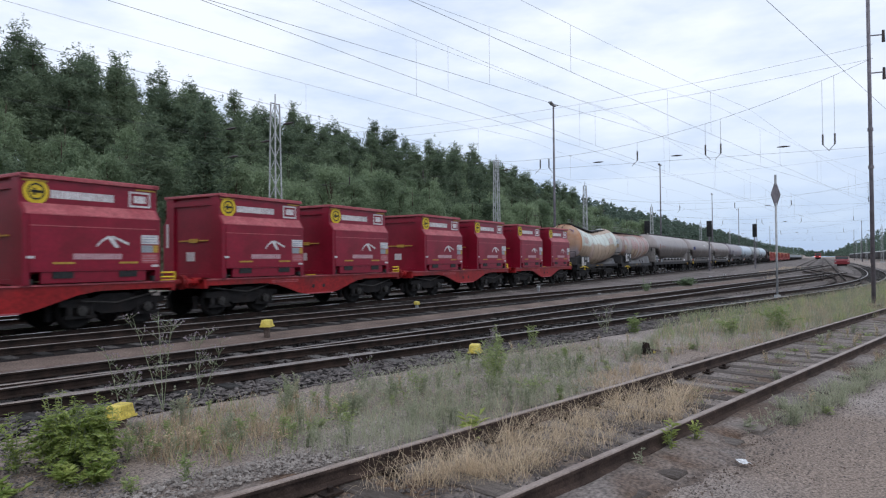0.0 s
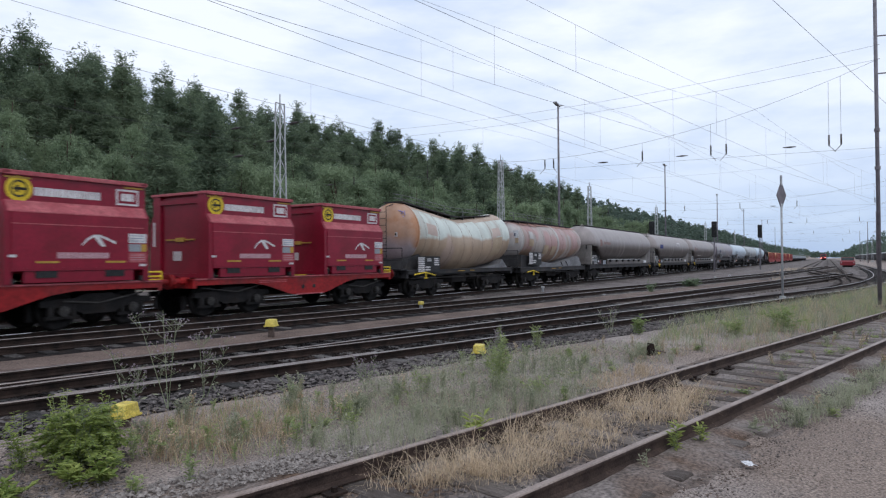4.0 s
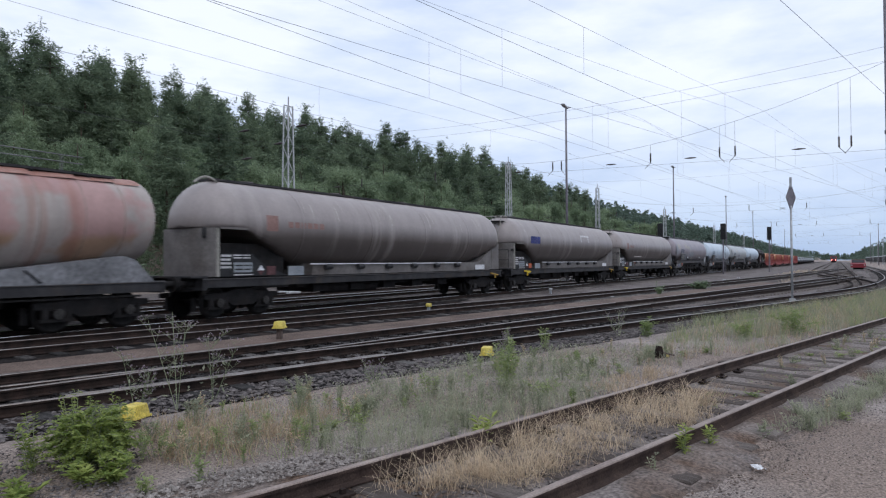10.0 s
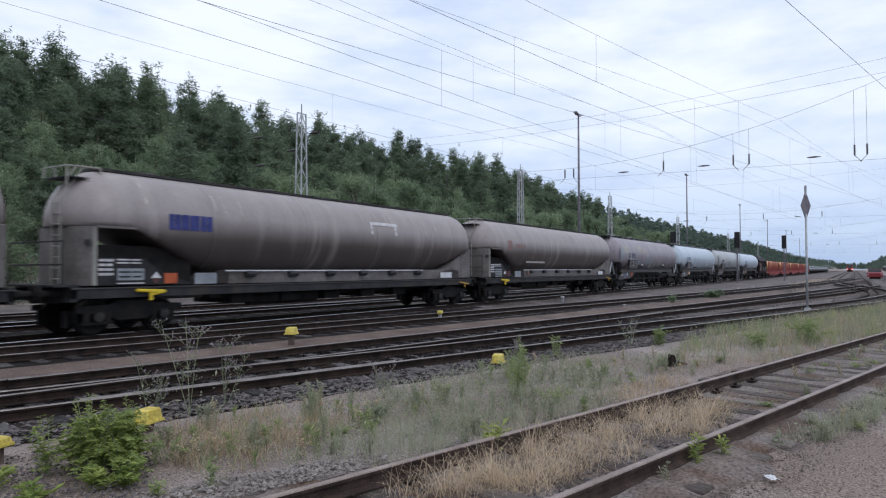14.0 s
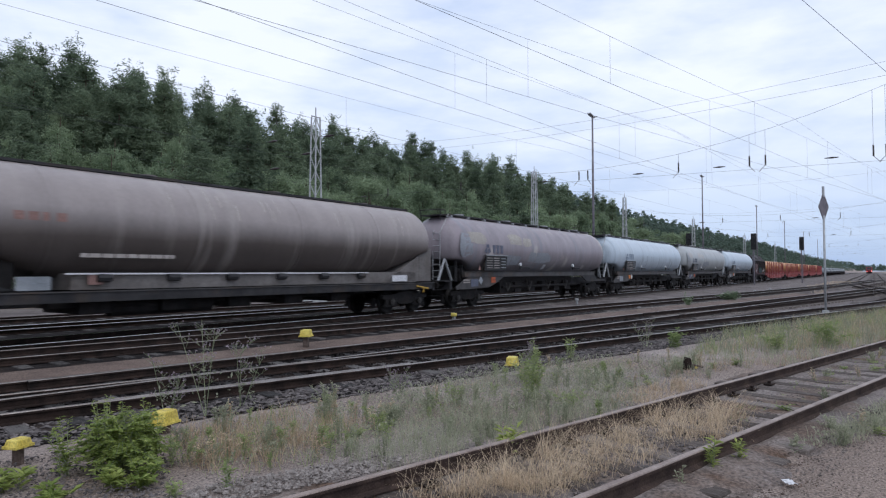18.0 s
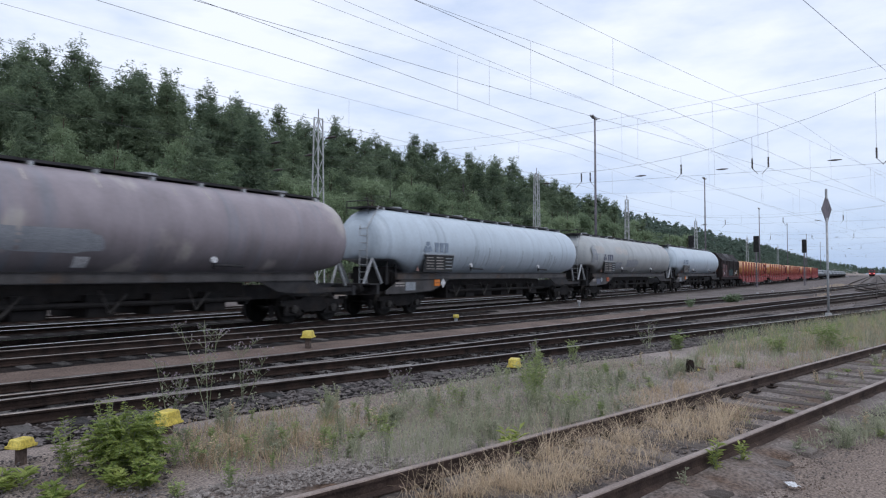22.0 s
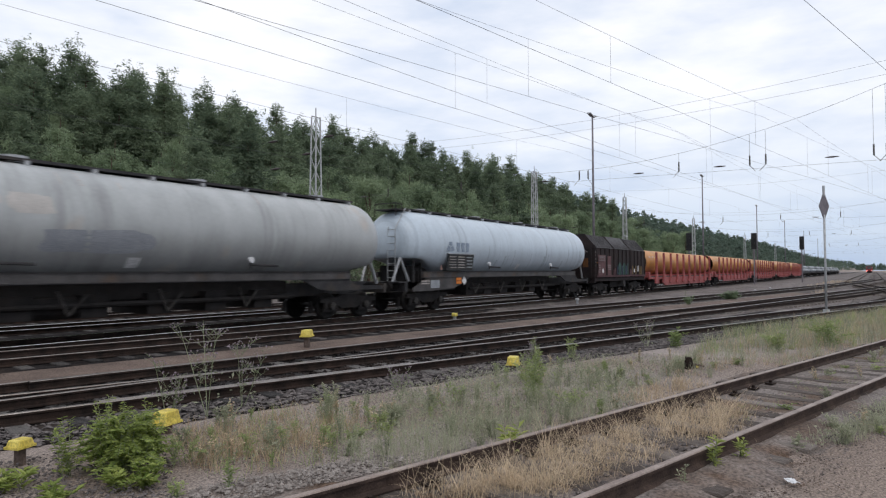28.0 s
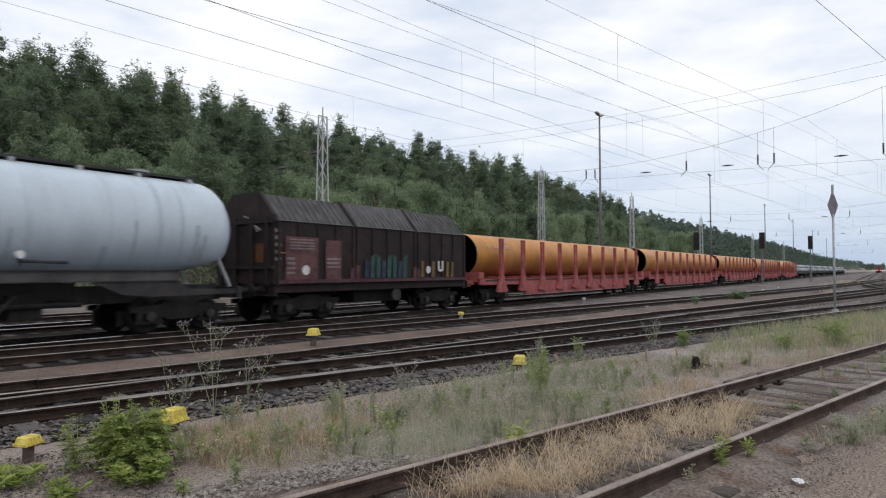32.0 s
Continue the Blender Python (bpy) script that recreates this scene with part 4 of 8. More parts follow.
def bogie_mesh():
    if "m" not in _bogie:
        bm = bmesh.new()
        for s in (-1, 1):
            y0, y1 = sorted((s * 0.94, s * 1.06))
            side = prism([(-1.45, 0.58), (-1.45, 0.72), (-0.6, 0.76), (-0.35, 0.86), (0.35, 0.86), (0.6, 0.76), (1.45, 0.72), (1.45, 0.58), (1.15, 0.56), (0.62, 0.50), (0.4, 0.36), (-0.4, 0.36), (-0.62, 0.50), (-1.15, 0.56)], y0, y1)
            me = bpy.data.meshes.new("tmp")
            side.to_mesh(me)
            side.free()
            bm.from_mesh(me)
            bpy.data.meshes.remove(me)
            for x in (-0.9, 0.9):
                for k in (-0.27, 0.27):
                    rod(bm, (x + k, s * 1.0, 0.34), (x + k, s * 1.0, 0.62), 0.085, 10)
                box(bm, x - 0.40, x + 0.40, y0, y1, 0.27, 0.34)
                box(bm, x - 0.62, x - 0.50, s * 0.60 - 0.06, s * 0.60 + 0.06, 0.22, 0.62)
        box(bm, -0.2, 0.2, -1.0, 1.0, 0.5, 0.85)
        me = bpy.data.meshes.new("bogie")
        bm.to_mesh(me)
        bm.free()
        me.materials.append(M_BLACK)
        _bogie["m"] = me
        bm = bmesh.new()
        rod(bm, (0, -0.115, 0), (0, 0.115, 0), 0.13, 12)
        rod(bm, (0, -0.135, 0), (0, 0.135, 0), 0.06, 8)
        me = bpy.data.meshes.new("axle_box")
        bm.to_mesh(me)
        bm.free()
        me.materials.append(M_HUB)
        _bogie["a"] = me
    return _bogie["m"], _bogie["a"]


def bogie(wagon, x):
    a, b = bogie_mesh()
    bo = new("bogie", a)
    bo.parent, bo.matrix_basis = wagon, pose(x, 0, 0)
    for k in (-0.9, 0.9):
        for s in (-1, 1):
            ax = new("axle_box", b)
            ax.parent, ax.matrix_basis = bo, pose(k, s * 1.015, 0.46)
    for k in (-0.9, 0.9):
        w = new("wheelset", wheel_mesh())
        w.parent, w.matrix_basis = bo, pose(k, 0, 0.46)
        WHEELS.append((w, k))
    return bo


def buffers(wagon, length, material=None):
    for s in (-1, 1):
        for end in (0, 1):
            bm = bmesh.new()
            x0, d = (0.0, 1) if end == 0 else (length, -1)
            rod(bm, (x0 + d * 0.02, s * 0.875, 1.06), (x0 + d * 0.07, s * 0.875, 1.06), 0.21, 14)
            rod(bm, (x0 + d * 0.07, s * 0.875, 1.06), (x0 + d * 0.34, s * 0.875, 1.06), 0.085, 10)
            rod(bm, (x0 + d * 0.34, s * 0.875, 1.06), (x0 + d * 0.62, s * 0.875, 1.06), 0.12, 10)
            part("buffer", bm, material or M_BLACK, wagon)
    bm = bmesh.new()
    rod(bm, (length - 0.6, 0, 1.02), (length + 0.6, 0, 0.98), 0.06, 6)
    part("coupling", bm, M_BLACK, wagon)


def wagon_thing(name, label, x):
    w = thing(name, label, "freight wagon", "wagons of the freight train", at=ride(x))
    BASE.append((w, x, 0.0))
    return w


def bars(parent, x0, x1, z0, z1, y, rows, material, label="", seed=1, fill=0.8, cut=4):
    """Writing that cannot be read: plain bars."""
    rnd = random.Random(seed)
    bm = bmesh.new()
    h = (z1 - z0) / rows
    for r in range(rows):
        x = x0
        while x < x1 - 0.02:
            w = min(x1 - x, (x1 - x0) / cut * rnd.uniform(0.5, 1.2))
            box(bm, x, x + w * 0.88, y - 0.006, y, z0 + h * (r + 0.5 - fill / 2), z0 + h * (r + 0.5 + fill / 2))
            x += w
    return part("lettering", bm, material, parent, label or "unreadable painted lettering")


def panel(name, parent, x0, x1, z0, z1, y, material, label="", t=0.02):
    return part(name, B((x0, x1, y - t, y, z0, z1)), material, parent, label)


# -- red container wagons --
def container_wagon(x, L, loads):
    w = wagon_thing("container_wagon", "bright red short container wagon with a fish-belly frame", x)
    m = L / 2
    low = [(0.94, -2.6), (0.86, -2.05), (0.70, -1.5), (0.56, -1.05), (0.50, -0.7), (0.50, 0.7), (0.56, 1.05), (0.70, 1.5), (0.86, 2.05), (0.94, 2.6)]
    for s in (-1, 1):
        y0, y1 = sorted((s * 1.18, s * 1.26))
        part("side_beam", prism([(0.55, 0.94), (0.55, 1.14), (L - 0.55, 1.14), (L - 0.55, 0.94)] + [(m + d, z) for z, d in low[::-1]], y0, y1), M_REDFRAME, w)
    part("beam_flange", B((0.55, L - 0.55, -1.29, -1.26, 1.10, 1.14), (m - 0.7, m + 0.7, -1.29, -1.26, 0.49, 0.53)), M_LEDGE, w, "paler flange strips")
    part("floor_frame", B((0.5, L - 0.5, -1.18, 1.18, 1.02, 1.13), (0.5, 0.62, -1.25, 1.25, 0.86, 1.13), (L - 0.62, L - 0.5, -1.25, 1.25, 0.86, 1.13)), M_REDFRAME, w)
    part("centre_sill", B((0.6, L - 0.6, -0.25, 0.25, 0.80, 1.02)), M_BLACK, w)
    part("brake_gear", B((m - 0.8, m + 0.8, -0.7, 0.7, 0.6, 0.85), (m - 1.2, m + 1.4, 0.3, 0.5, 0.45, 0.6)), M_BLACK, w)
    part("brake_pipe", Rods(((0.9, -1.12, 0.86), (2.2, -1.16, 0.70)), ((2.2, -1.16, 0.70), (3.1, -1.14, 0.88)), r=0.022), M_HUB, w)
    part("brake_pipe", Rods(((L - 3.1, -1.14, 0.70), (L - 2.2, -1.16, 0.62)), ((L - 2.2, -1.16, 0.62), (L - 1.0, -1.12, 0.84)), r=0.022), M_HUB, w)
    part("walkway_edge", B((m - 0.75, m - 0.25, -1.30, -1.262, 1.145, 1.17), (L - 1.0, L - 0.55, -1.30, -1.262, 1.145, 1.17)), M_SIGNYEL, w, "yellow edge strip")
    bars(w, m - 2.35, m - 1.1, 0.93, 1.04, -1.262, 2, M_LEDGE, seed=3, fill=0.5)
    part("tie_plate", Rods(((m - 0.35, -1.268, 0.76), (m - 0.35, -1.255, 0.76)), ((m + 0.2, -1.268, 0.76), (m + 0.2, -1.255, 0.76)), r=0.075, seg=10), M_UNDER, w)
    part("hand_rail", Rods(((L - 0.5, -1.22, 1.15), (L - 0.5, -1.22, 1.36)), ((L - 0.5, -1.22, 1.36), (L - 0.95, -1.24, 1.36)), ((L - 0.5, -1.22, 1.24), (L - 0.95, -1.24, 1.24)), r=0.025), M_SIGNYEL, w, "yellow hand rail")
    for xb in (2.15, L - 2.15):
        bogie(w, xb)
    buffers(w, L, M_REDFRAME)
    for k, xc in enumerate(loads):
        container(x + xc, k)


def container(x, k, L=3.52):
    c = thing("ore_container", "crimson open-top ore container with faded white lettering", "container", "red ore containers", at=ride(x, 1.14))
    BASE.append((c, x, 1.14))
    W, H = 1.37, 2.52
    lo, hi = 1.64, 1.89
    pts = [(-W, 0.30), (-W, lo), (-W + 0.17, hi), (-W + 0.17, H), (W - 0.17, H), (W - 0.17, hi), (W, lo), (W, 0.30), (W - 0.2, 0.24), (-W + 0.2, 0.24)]
    part("body", prism_x(pts, 0.14, L - 0.14), M_RED, c)
    for e, d in ((0.0, 1), (L, -1)):
        a, b = sorted((e, e + d * 0.15))
        for s in (-1, 1):
            post = prism_x([(s * (W - 0.02), 0.0), (s * (W - 0.02), lo), (s * (W - 0.18), hi), (s * (W - 0.18), H), (s * (W - 0.52), H), (s * (W - 0.52), 0.0)], a, b)
            part("corner_post", post, M_RED, c)
        part("end_panel", B((a + 0.07 if d > 0 else a, b if d > 0 else b - 0.07, -W + 0.52, W - 0.52, 0.1, H - 0.1)), M_RED, c)
        part("end_beam", B((a, b, -W + 0.52, W - 0.52, H - 0.30, H - 0.16), (a, b, -W + 0.52, W - 0.52, 0.02, 0.14)), M_RED, c)
        rim = B((a - 0.03, b + 0.03, -W + 0.10, W - 0.10, H - 0.04, H + 0.04), bevel=0.01)
        part("end_rim", rim, M_LEDGE, c, "paler end rim")
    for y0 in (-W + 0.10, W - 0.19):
        part("top_rim", B((0, L, y0, y0 + 0.09, H - 0.06, H + 0.045), bevel=0.01), M_LEDGE, c, "paler top rim")
    for x0 in (0.06, L - 0.62):
        part("rim_mark", B((x0, x0 + 0.56, -W + 0.155, -W + 0.166, H - 0.13, H - 0.09)), M_OCHRE, c, "faded ochre stripe")
    for y0 in (-W + 0.03, W - 0.13):
        part("bottom_rail", B((0.42, L - 0.42, y0, y0 + 0.10, 0.02, 0.32), bevel=0.01), M_RED, c)
        for x0 in (0.02, L - 0.22):
            part("corner_casting", B((x0, x0 + 0.2, y0, y0 + 0.14, 0.0, 0.14), bevel=0.01), M_UNDER, c, "dark corner casting")
    for z in (1.36, 0.345):
        part("fold_line", B((0.15, L - 0.15, -W - 0.007, -W, z, z + 0.022)), M_LEDGE if z > 1 else M_RED, c)
    bm = bmesh.new()
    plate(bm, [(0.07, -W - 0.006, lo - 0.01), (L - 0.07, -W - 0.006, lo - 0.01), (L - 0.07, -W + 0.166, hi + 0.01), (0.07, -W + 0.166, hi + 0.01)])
    part("ledge_top", bm, M_LEDGE, c, "paler sloping ledge")
    for x0 in (0.66, 2.33):
        part("fork_pocket", B((x0, x0 + 0.50, -W + 0.01, -W + 0.028, 0.14, 0.335)), M_SIGNAL, c, "dark fork pocket")
        part("yellow_strip", B((x0, x0 + 0.52, -W - 0.008, -W, 0.475, 0.525)), M_OCHRE, c)
    y = -W + 0.17
    cx, cz = 0.37, 2.16

    def ring(r0, r1, yy, n=28):
        bm = bmesh.new()
        for a in range(n):
            t0, t1 = 2 * math.pi * a / n, 2 * math.pi * (a + 1) / n
            plate(bm, [(cx + math.cos(t) * r, yy, cz + math.sin(t) * r) for t, r in ((t0, r0), (t0, r1), (t1, r1), (t1, r0))])
        return bm

    part("round_mark", ring(0.001, 0.29, y - 0.008), M_SIGNYEL, c, "yellow disc mark")
    part("round_mark_ring", ring(0.155, 0.195, y - 0.012), M_SIGNAL, c)
    part("round_mark_bar", B((cx - 0.12, cx + 0.15, y - 0.013, y - 0.009, cz - 0.03, cz + 0.03), (cx - 0.07, cx - 0.01, y - 0.013, y - 0.009, cz - 0.08, cz + 0.08)), M_SIGNAL, c)
    bars(c, 0.70, 2.30, 2.03, 2.22, y, 1, M_SIGNWHITE, seed=5, cut=14, fill=1.0)
    part("square_mark", B((2.70, 3.32, y - 0.006, y, 1.95, 2.36)), M_SIGNWHITE, c, "white square mark with a red centre")
    part("square_mark_centre", B((2.75, 3.27, y - 0.010, y - 0.006, 2.0, 2.31)), M_RED, c)
    bars(c, 2.83, 3.20, 2.06, 2.25, y - 0.010, 1, M_SIGNWHITE, seed=8, cut=2, fill=1.0)
    bm = bmesh.new()
    arc = [(1.72, 0.88), (1.86, 1.02), (2.02, 1.11), (2.2, 1.10), (2.4, 1.02), (2.58, 0.94)]
    for (xa, za), (xb, zb) in zip(arc, arc[1:]):
        plate(bm, [(xa, -W - 0.006, za), (xb, -W - 0.006, zb), (xb, -W - 0.006, zb + 0.07), (xa, -W - 0.006, za + 0.05)])
    plate(bm, [(2.02, -W - 0.007, 1.10), (2.12, -W - 0.007, 1.18), (2.32, -W - 0.007, 0.88), (2.20, -W - 0.007, 0.88)])
    part("swoosh_mark", bm, M_SIGNWHITE, c, "white swoosh mark")
    bars(c, 1.14, 2.40, 0.58, 0.73, -W, 1, M_SIGNDUSTY, seed=11, cut=11, fill=0.95)
    part("paper_sheet", B((2.94, 3.44, -W - 0.006, -W, 0.98, 1.22)), M_SIGNWHITE, c, "white data sheet")
    bars(c, 2.98, 3.40, 1.0, 1.2, -W - 0.006, 3, M_SIGNGREY, seed=12 + k, cut=1, fill=0.25)
    part("grey_sheet", B((2.94, 3.28, -W - 0.006, -W, 0.76, 0.95)), M_PIPEGREY, c)
    part("yellow_sheet", B((3.29, 3.44, -W - 0.006, -W, 0.76, 0.95)), M_OCHRE, c)
    part("pink_sheet", B((2.94, 3.44, -W - 0.006, -W, 0.48, 0.73)), M_LEDGE, c, "faded pink label")
    bars(c, 2.98, 3.40, 0.52, 0.70, -W - 0.006, 3, M_SIGNDUSTY, seed=14 + k, cut=2, fill=0.3)
    part("white_tag", B((0.08, 0.24, -W - 0.008, -W, 0.61, 0.67), (3.24, 3.44, -W - 0.008, -W, 0.38, 0.44)), M_SIGNWHITE, c)
    part("end_sheet", B((0.055, 0.07, -0.05, 0.32, 0.52, 0.80)), M_SIGNWHITE, c, "white square end plate")
    if k == 0:
        part("end_strip", B((-0.015, 0.0, 1.10, 1.18, 0.95, 1.7)), M_SIGNWHITE, c, "pale upright strip")
    part("end_lever", B((0.03, 0.07, -0.65, 0.65, 1.13, 1.17), (0.02, 0.07, -0.20, 0.16, 1.09, 1.21)), M_OCHRE, c, "yellow locking lever")
    return c


# -- bent chemical tank wagons --
def arc_plate(a, b, r, axis, th0, th1, n=6):
    """A thin plate bent round a tank's near side, from angle th0 to th1 above the level."""
    bm = bmesh.new()
    rows = []
    for i in range(n + 1):
        th = th0 + (th1 - th0) * i / n
        rows.append([bm.verts.new((x, -r * math.cos(th), axis(x) + r * math.sin(th))) for x in (a, (a + b) / 2, b)])
    for p, q in zip(rows, rows[1:]):
        for k in (0, 1):
            bm.faces.new((p[k], p[k + 1], q[k + 1], q[k]))
    return bm


def bent_tank(x, L, name_label, material, end_material, x0, x1, ends, mid, seams, walk_z, rail_z, sill, board, saddles, dish, seed=1, patches=(), stain=None):
    """A tank bent down in the middle. ends and mid: radius and height of the axis there; walk_z, rail_z: heights at front, middle and rear."""
    w = wagon_thing("tank_wagon", name_label, x)
    c, half = (x0 + x1) / 2, (x1 - x0) / 2

    def off_mid(px):
        d = (px - c) / half
        return min(1.0, (math.sqrt(d * d + 0.006) - 0.077) / 0.927)

    def axis(px):
        return mid[1] + (ends[1] - mid[1]) * off_mid(px)

    def rad(px):
        return mid[0] + (ends[0] - mid[0]) * off_mid(px)

    def along(h, px):
        return h[1] + (h[0] - h[1]) * off_mid(px) if px < c else h[1] + (h[2] - h[1]) * off_mid(px)

    r0, z0, r1, z1 = rad(x0), axis(x0), rad(x1), axis(x1)
    xs = [x0 + 0.05 + (x1 - x0 - 0.1) * i / 40 for i in range(41)]
    body = [(px, rad(px), axis(px)) for px in xs]
    tail = [(x1 + a, r1 * q, z1) for a, q in ((0.04, 0.985), (0.12, 0.92), (0.2, 0.8), (0.26, 0.62), (0.29, 0.4), (0.30, 0.02))]
    part("tank", tube(body + tail, 56), material, w, smooth=True)
    nose = [(x0 - dish * math.cos(a), max(0.02, r0 * 0.99 * math.sin(a) ** 0.9), z0) for a in (math.pi / 2 * i / 10 for i in range(11))]
    part("tank_end", tube(nose + [(x0 + 0.03, r0, z0), (x0 + 0.06, r0, z0)], 56), end_material, w, "rust-stained shallow tank end", smooth=True)
    part("end_rim", tube([(x0 + 0.0, r0 - 0.01, z0), (x0 + 0.01, r0 + 0.02, z0), (x0 + 0.07, r0 + 0.02, z0), (x0 + 0.08, r0 + 0.002, z0)], 56, caps=False), end_material, w, smooth=True)
    for a in seams:
        part("hoop", tube([(a - 0.012, rad(a) + 0.001, axis(a)), (a - 0.008, rad(a) + 0.007, axis(a)), (a + 0.008, rad(a) + 0.007, axis(a)), (a + 0.012, rad(a) + 0.001, axis(a))], 56, caps=False), M_SEAM, w, smooth=True)
    for a, b, t0, t1, m in patches:
        part("paint_patch", arc_plate(a, b, rad((a + b) / 2) + 0.008, axis, t0, t1), m, w, "squarish repainted patch", smooth=True)
    if stain:
        edges = [x0 + 0.15] + list(seams) + [x1 - 0.1]
        rs = random.Random(seed)
        for a, b in zip(edges, edges[1:]):
            part("rust_run", arc_plate(a, b, max(rad(a), rad(b)) + 0.007, axis, rs.uniform(0.86, 0.98), 1.42), stain, w, "rusty run-off below the walkway", smooth=True)
    for pts, m, wd in saddles:
        part("saddle", prism(pts, -wd, wd), m, w)
    s0, s1 = sill
    for s in (-1, 1):
        ya, yb = sorted((s * 1.18, s * 1.30))
        part("side_sill", B((0.6, L - 0.6, ya, yb, s0, s1)), M_UNDER, w)
        part("sill_flange", B((0.6, L - 0.6, ya - (0.03 if s < 0 else 0), yb + (0.03 if s > 0 else 0), s1, s1 + 0.02)), M_SKIRT, w)
    part("headstock", B((0.6, 0.75, -1.3, 1.3, 0.86, s1)), M_UNDER, w)
    part("headstock", B((L - 0.75, L - 0.6, -1.3, 1.3, 0.86, s1)), M_UNDER, w)
    part("centre_sill", B((0.6, L - 0.6, -0.3, 0.3, 0.85, s1 - 0.02)), M_UNDER, w)
    wa, wb = x0 - 0.1, x1 - 0.75
    k = 14
    ws = [wa + (wb - wa) * i / k for i in range(k + 1)]
    top_line = [(px, along(walk_z, px)) for px in ws]
    part("walkway", prism([(px, z - 0.05) for px, z in top_line] + [(px, z + 0.01) for px, z in top_line[::-1]], -0.55, 0.45), M_UNDER, w)
    bm = bmesh.new()
    for px in ws[1::2]:
        for s in (-0.5, 0.4):
            box(bm, px - 0.035, px + 0.035, s - 0.03, s + 0.03, axis(px) + rad(px) * 0.9, along(walk_z, px))
    part("walkway_brackets", bm, M_UNDER, w)
    bm = bmesh.new()
    rs_x = [x0 - 0.75 + (x1 - x0 - 0.85) * i / k for i in range(k + 1)]
    for h in (0.0, -0.17):
        for p, q in zip(rs_x, rs_x[1:]):
            rod(bm, (p, -0.52, along(rail_z, p) + h), (q, -0.52, along(rail_z, q) + h), 0.013, 5)
    for px in ws[:-1:3]:
        rod(bm, (px, -0.52, along(walk_z, px)), (px, -0.52, along(rail_z, px)), 0.018, 5)
    part("walkway_rail", bm, M_FAIRING, w)
    bx0, bx1, bz0, bz1 = board
    panel("data_board", w, bx0, bx1, bz0, bz1, -1.33, M_SIGNAL)
    m1, m2 = bx0 + (bx1 - bx0) * 0.30, bx0 + (bx1 - bx0) * 0.55
    bars(w, bx0 + 0.03, m1, bz0 + 0.04, bz1 - 0.03, -1.352, 8, M_SIGNWHITE, seed=seed, cut=2, fill=0.72)
    bars(w, m1 + 0.05, m2, bz0 + 0.08, bz0 + 0.30, -1.352, 2, M_SIGNWHITE, seed=seed + 1, cut=2, fill=0.6)
    bars(w, m1 + 0.2, m2 + 0.1, bz1 - 0.24, bz1 - 0.08, -1.352, 2, M_SIGNWHITE, seed=seed + 4, cut=2, fill=0.5)
    bars(w, bx1 - 0.5, bx1 - 0.08, bz1 - 0.42, bz1 - 0.06, -1.352, 4, M_SIGNWHITE, seed=seed + 2, cut=1, fill=0.65)
    lv = bmesh.new()
    lx, lz = bx0 + 0.55, s0 + 0.02
    for p, q in (((lx - 0.85, -1.36, lz - 0.04), (lx, -1.40, lz + 0.05)), ((lx, -1.40, lz + 0.05), (lx + 0.9, -1.36, lz - 0.1)), ((lx + 0.02, -1.4, lz + 0.05), (lx + 0.02, -1.4, lz - 0.22)), ((lx - 0.1, -1.4, lz - 0.2), (lx + 0.14, -1.4, lz - 0.2))):
        rod(lv, p, q, 0.03, 6)
    part("brake_handle", lv, M_SIGNYEL, w, "yellow brake lever")
    part("sill_marks", B((c - 1.1, c - 0.45, -1.335, -1.302, s1 - 0.10, s1 - 0.07), (c + 0.1, c + 0.55, -1.335, -1.302, s1 - 0.09, s1 - 0.06)), M_OCHRE, w, "short yellow strips on the sill")
    part("platform_rail", Rods(((0.35, -1.25, s1), (0.35, -1.25, 2.15)), ((0.35, -1.25, 2.15), (0.35, 1.25, 2.15)), ((0.35, 1.25, s1), (0.35, 1.25, 2.15)), ((0.35, -1.25, 1.65), (0.35, 1.25, 1.65)), r=0.022), M_UNDER, w)
    part("platform", B((0.2, 0.75, -1.3, 1.3, s1 + 0.02, s1 + 0.07)), M_UNDER, w)
    bm = bmesh.new()
    lx = x0 - dish - 0.07
    for s in (-0.12, 0.30):
        rod(bm, (lx, s, s1), (lx, s, z0 + r0 * 0.82), 0.02, 5)
        rod(bm, (lx, s, z0 + r0 * 0.82), (x0 - 0.05, s, z0 + r0 * 0.97), 0.02, 5)
    for i in range(9):
        z = s1 + 0.25 + i * (z0 + r0 * 0.8 - s1 - 0.3) / 8.5
        rod(bm, (lx, -0.12, z), (lx, 0.30, z), 0.014, 5)
    part("end_ladder", bm, M_UNDER, w)
    for xb in (2.6, L - 2.4):
        bogie(w, xb)
    part("brake_gear", B((c - 0.8, c + 0.6, -0.8, 0.8, 0.55, 0.9)), M_BLACK, w)
    part("brake_cylinder", Rods(((c + 0.9, -0.7, 0.8), (c + 1.6, -0.7, 0.8)), r=0.18, seg=10), M_BLACK, w)
    part("brake_rod", Rods(((1.2, -1.1, 0.84), (L - 1.2, -1.1, 0.80)), ((c - 0.2, -1.15, 0.95), (c - 0.2, -1.15, 0.55)), r=0.025), M_HUB, w)
    buffers(w, L)
    return w, axis, rad


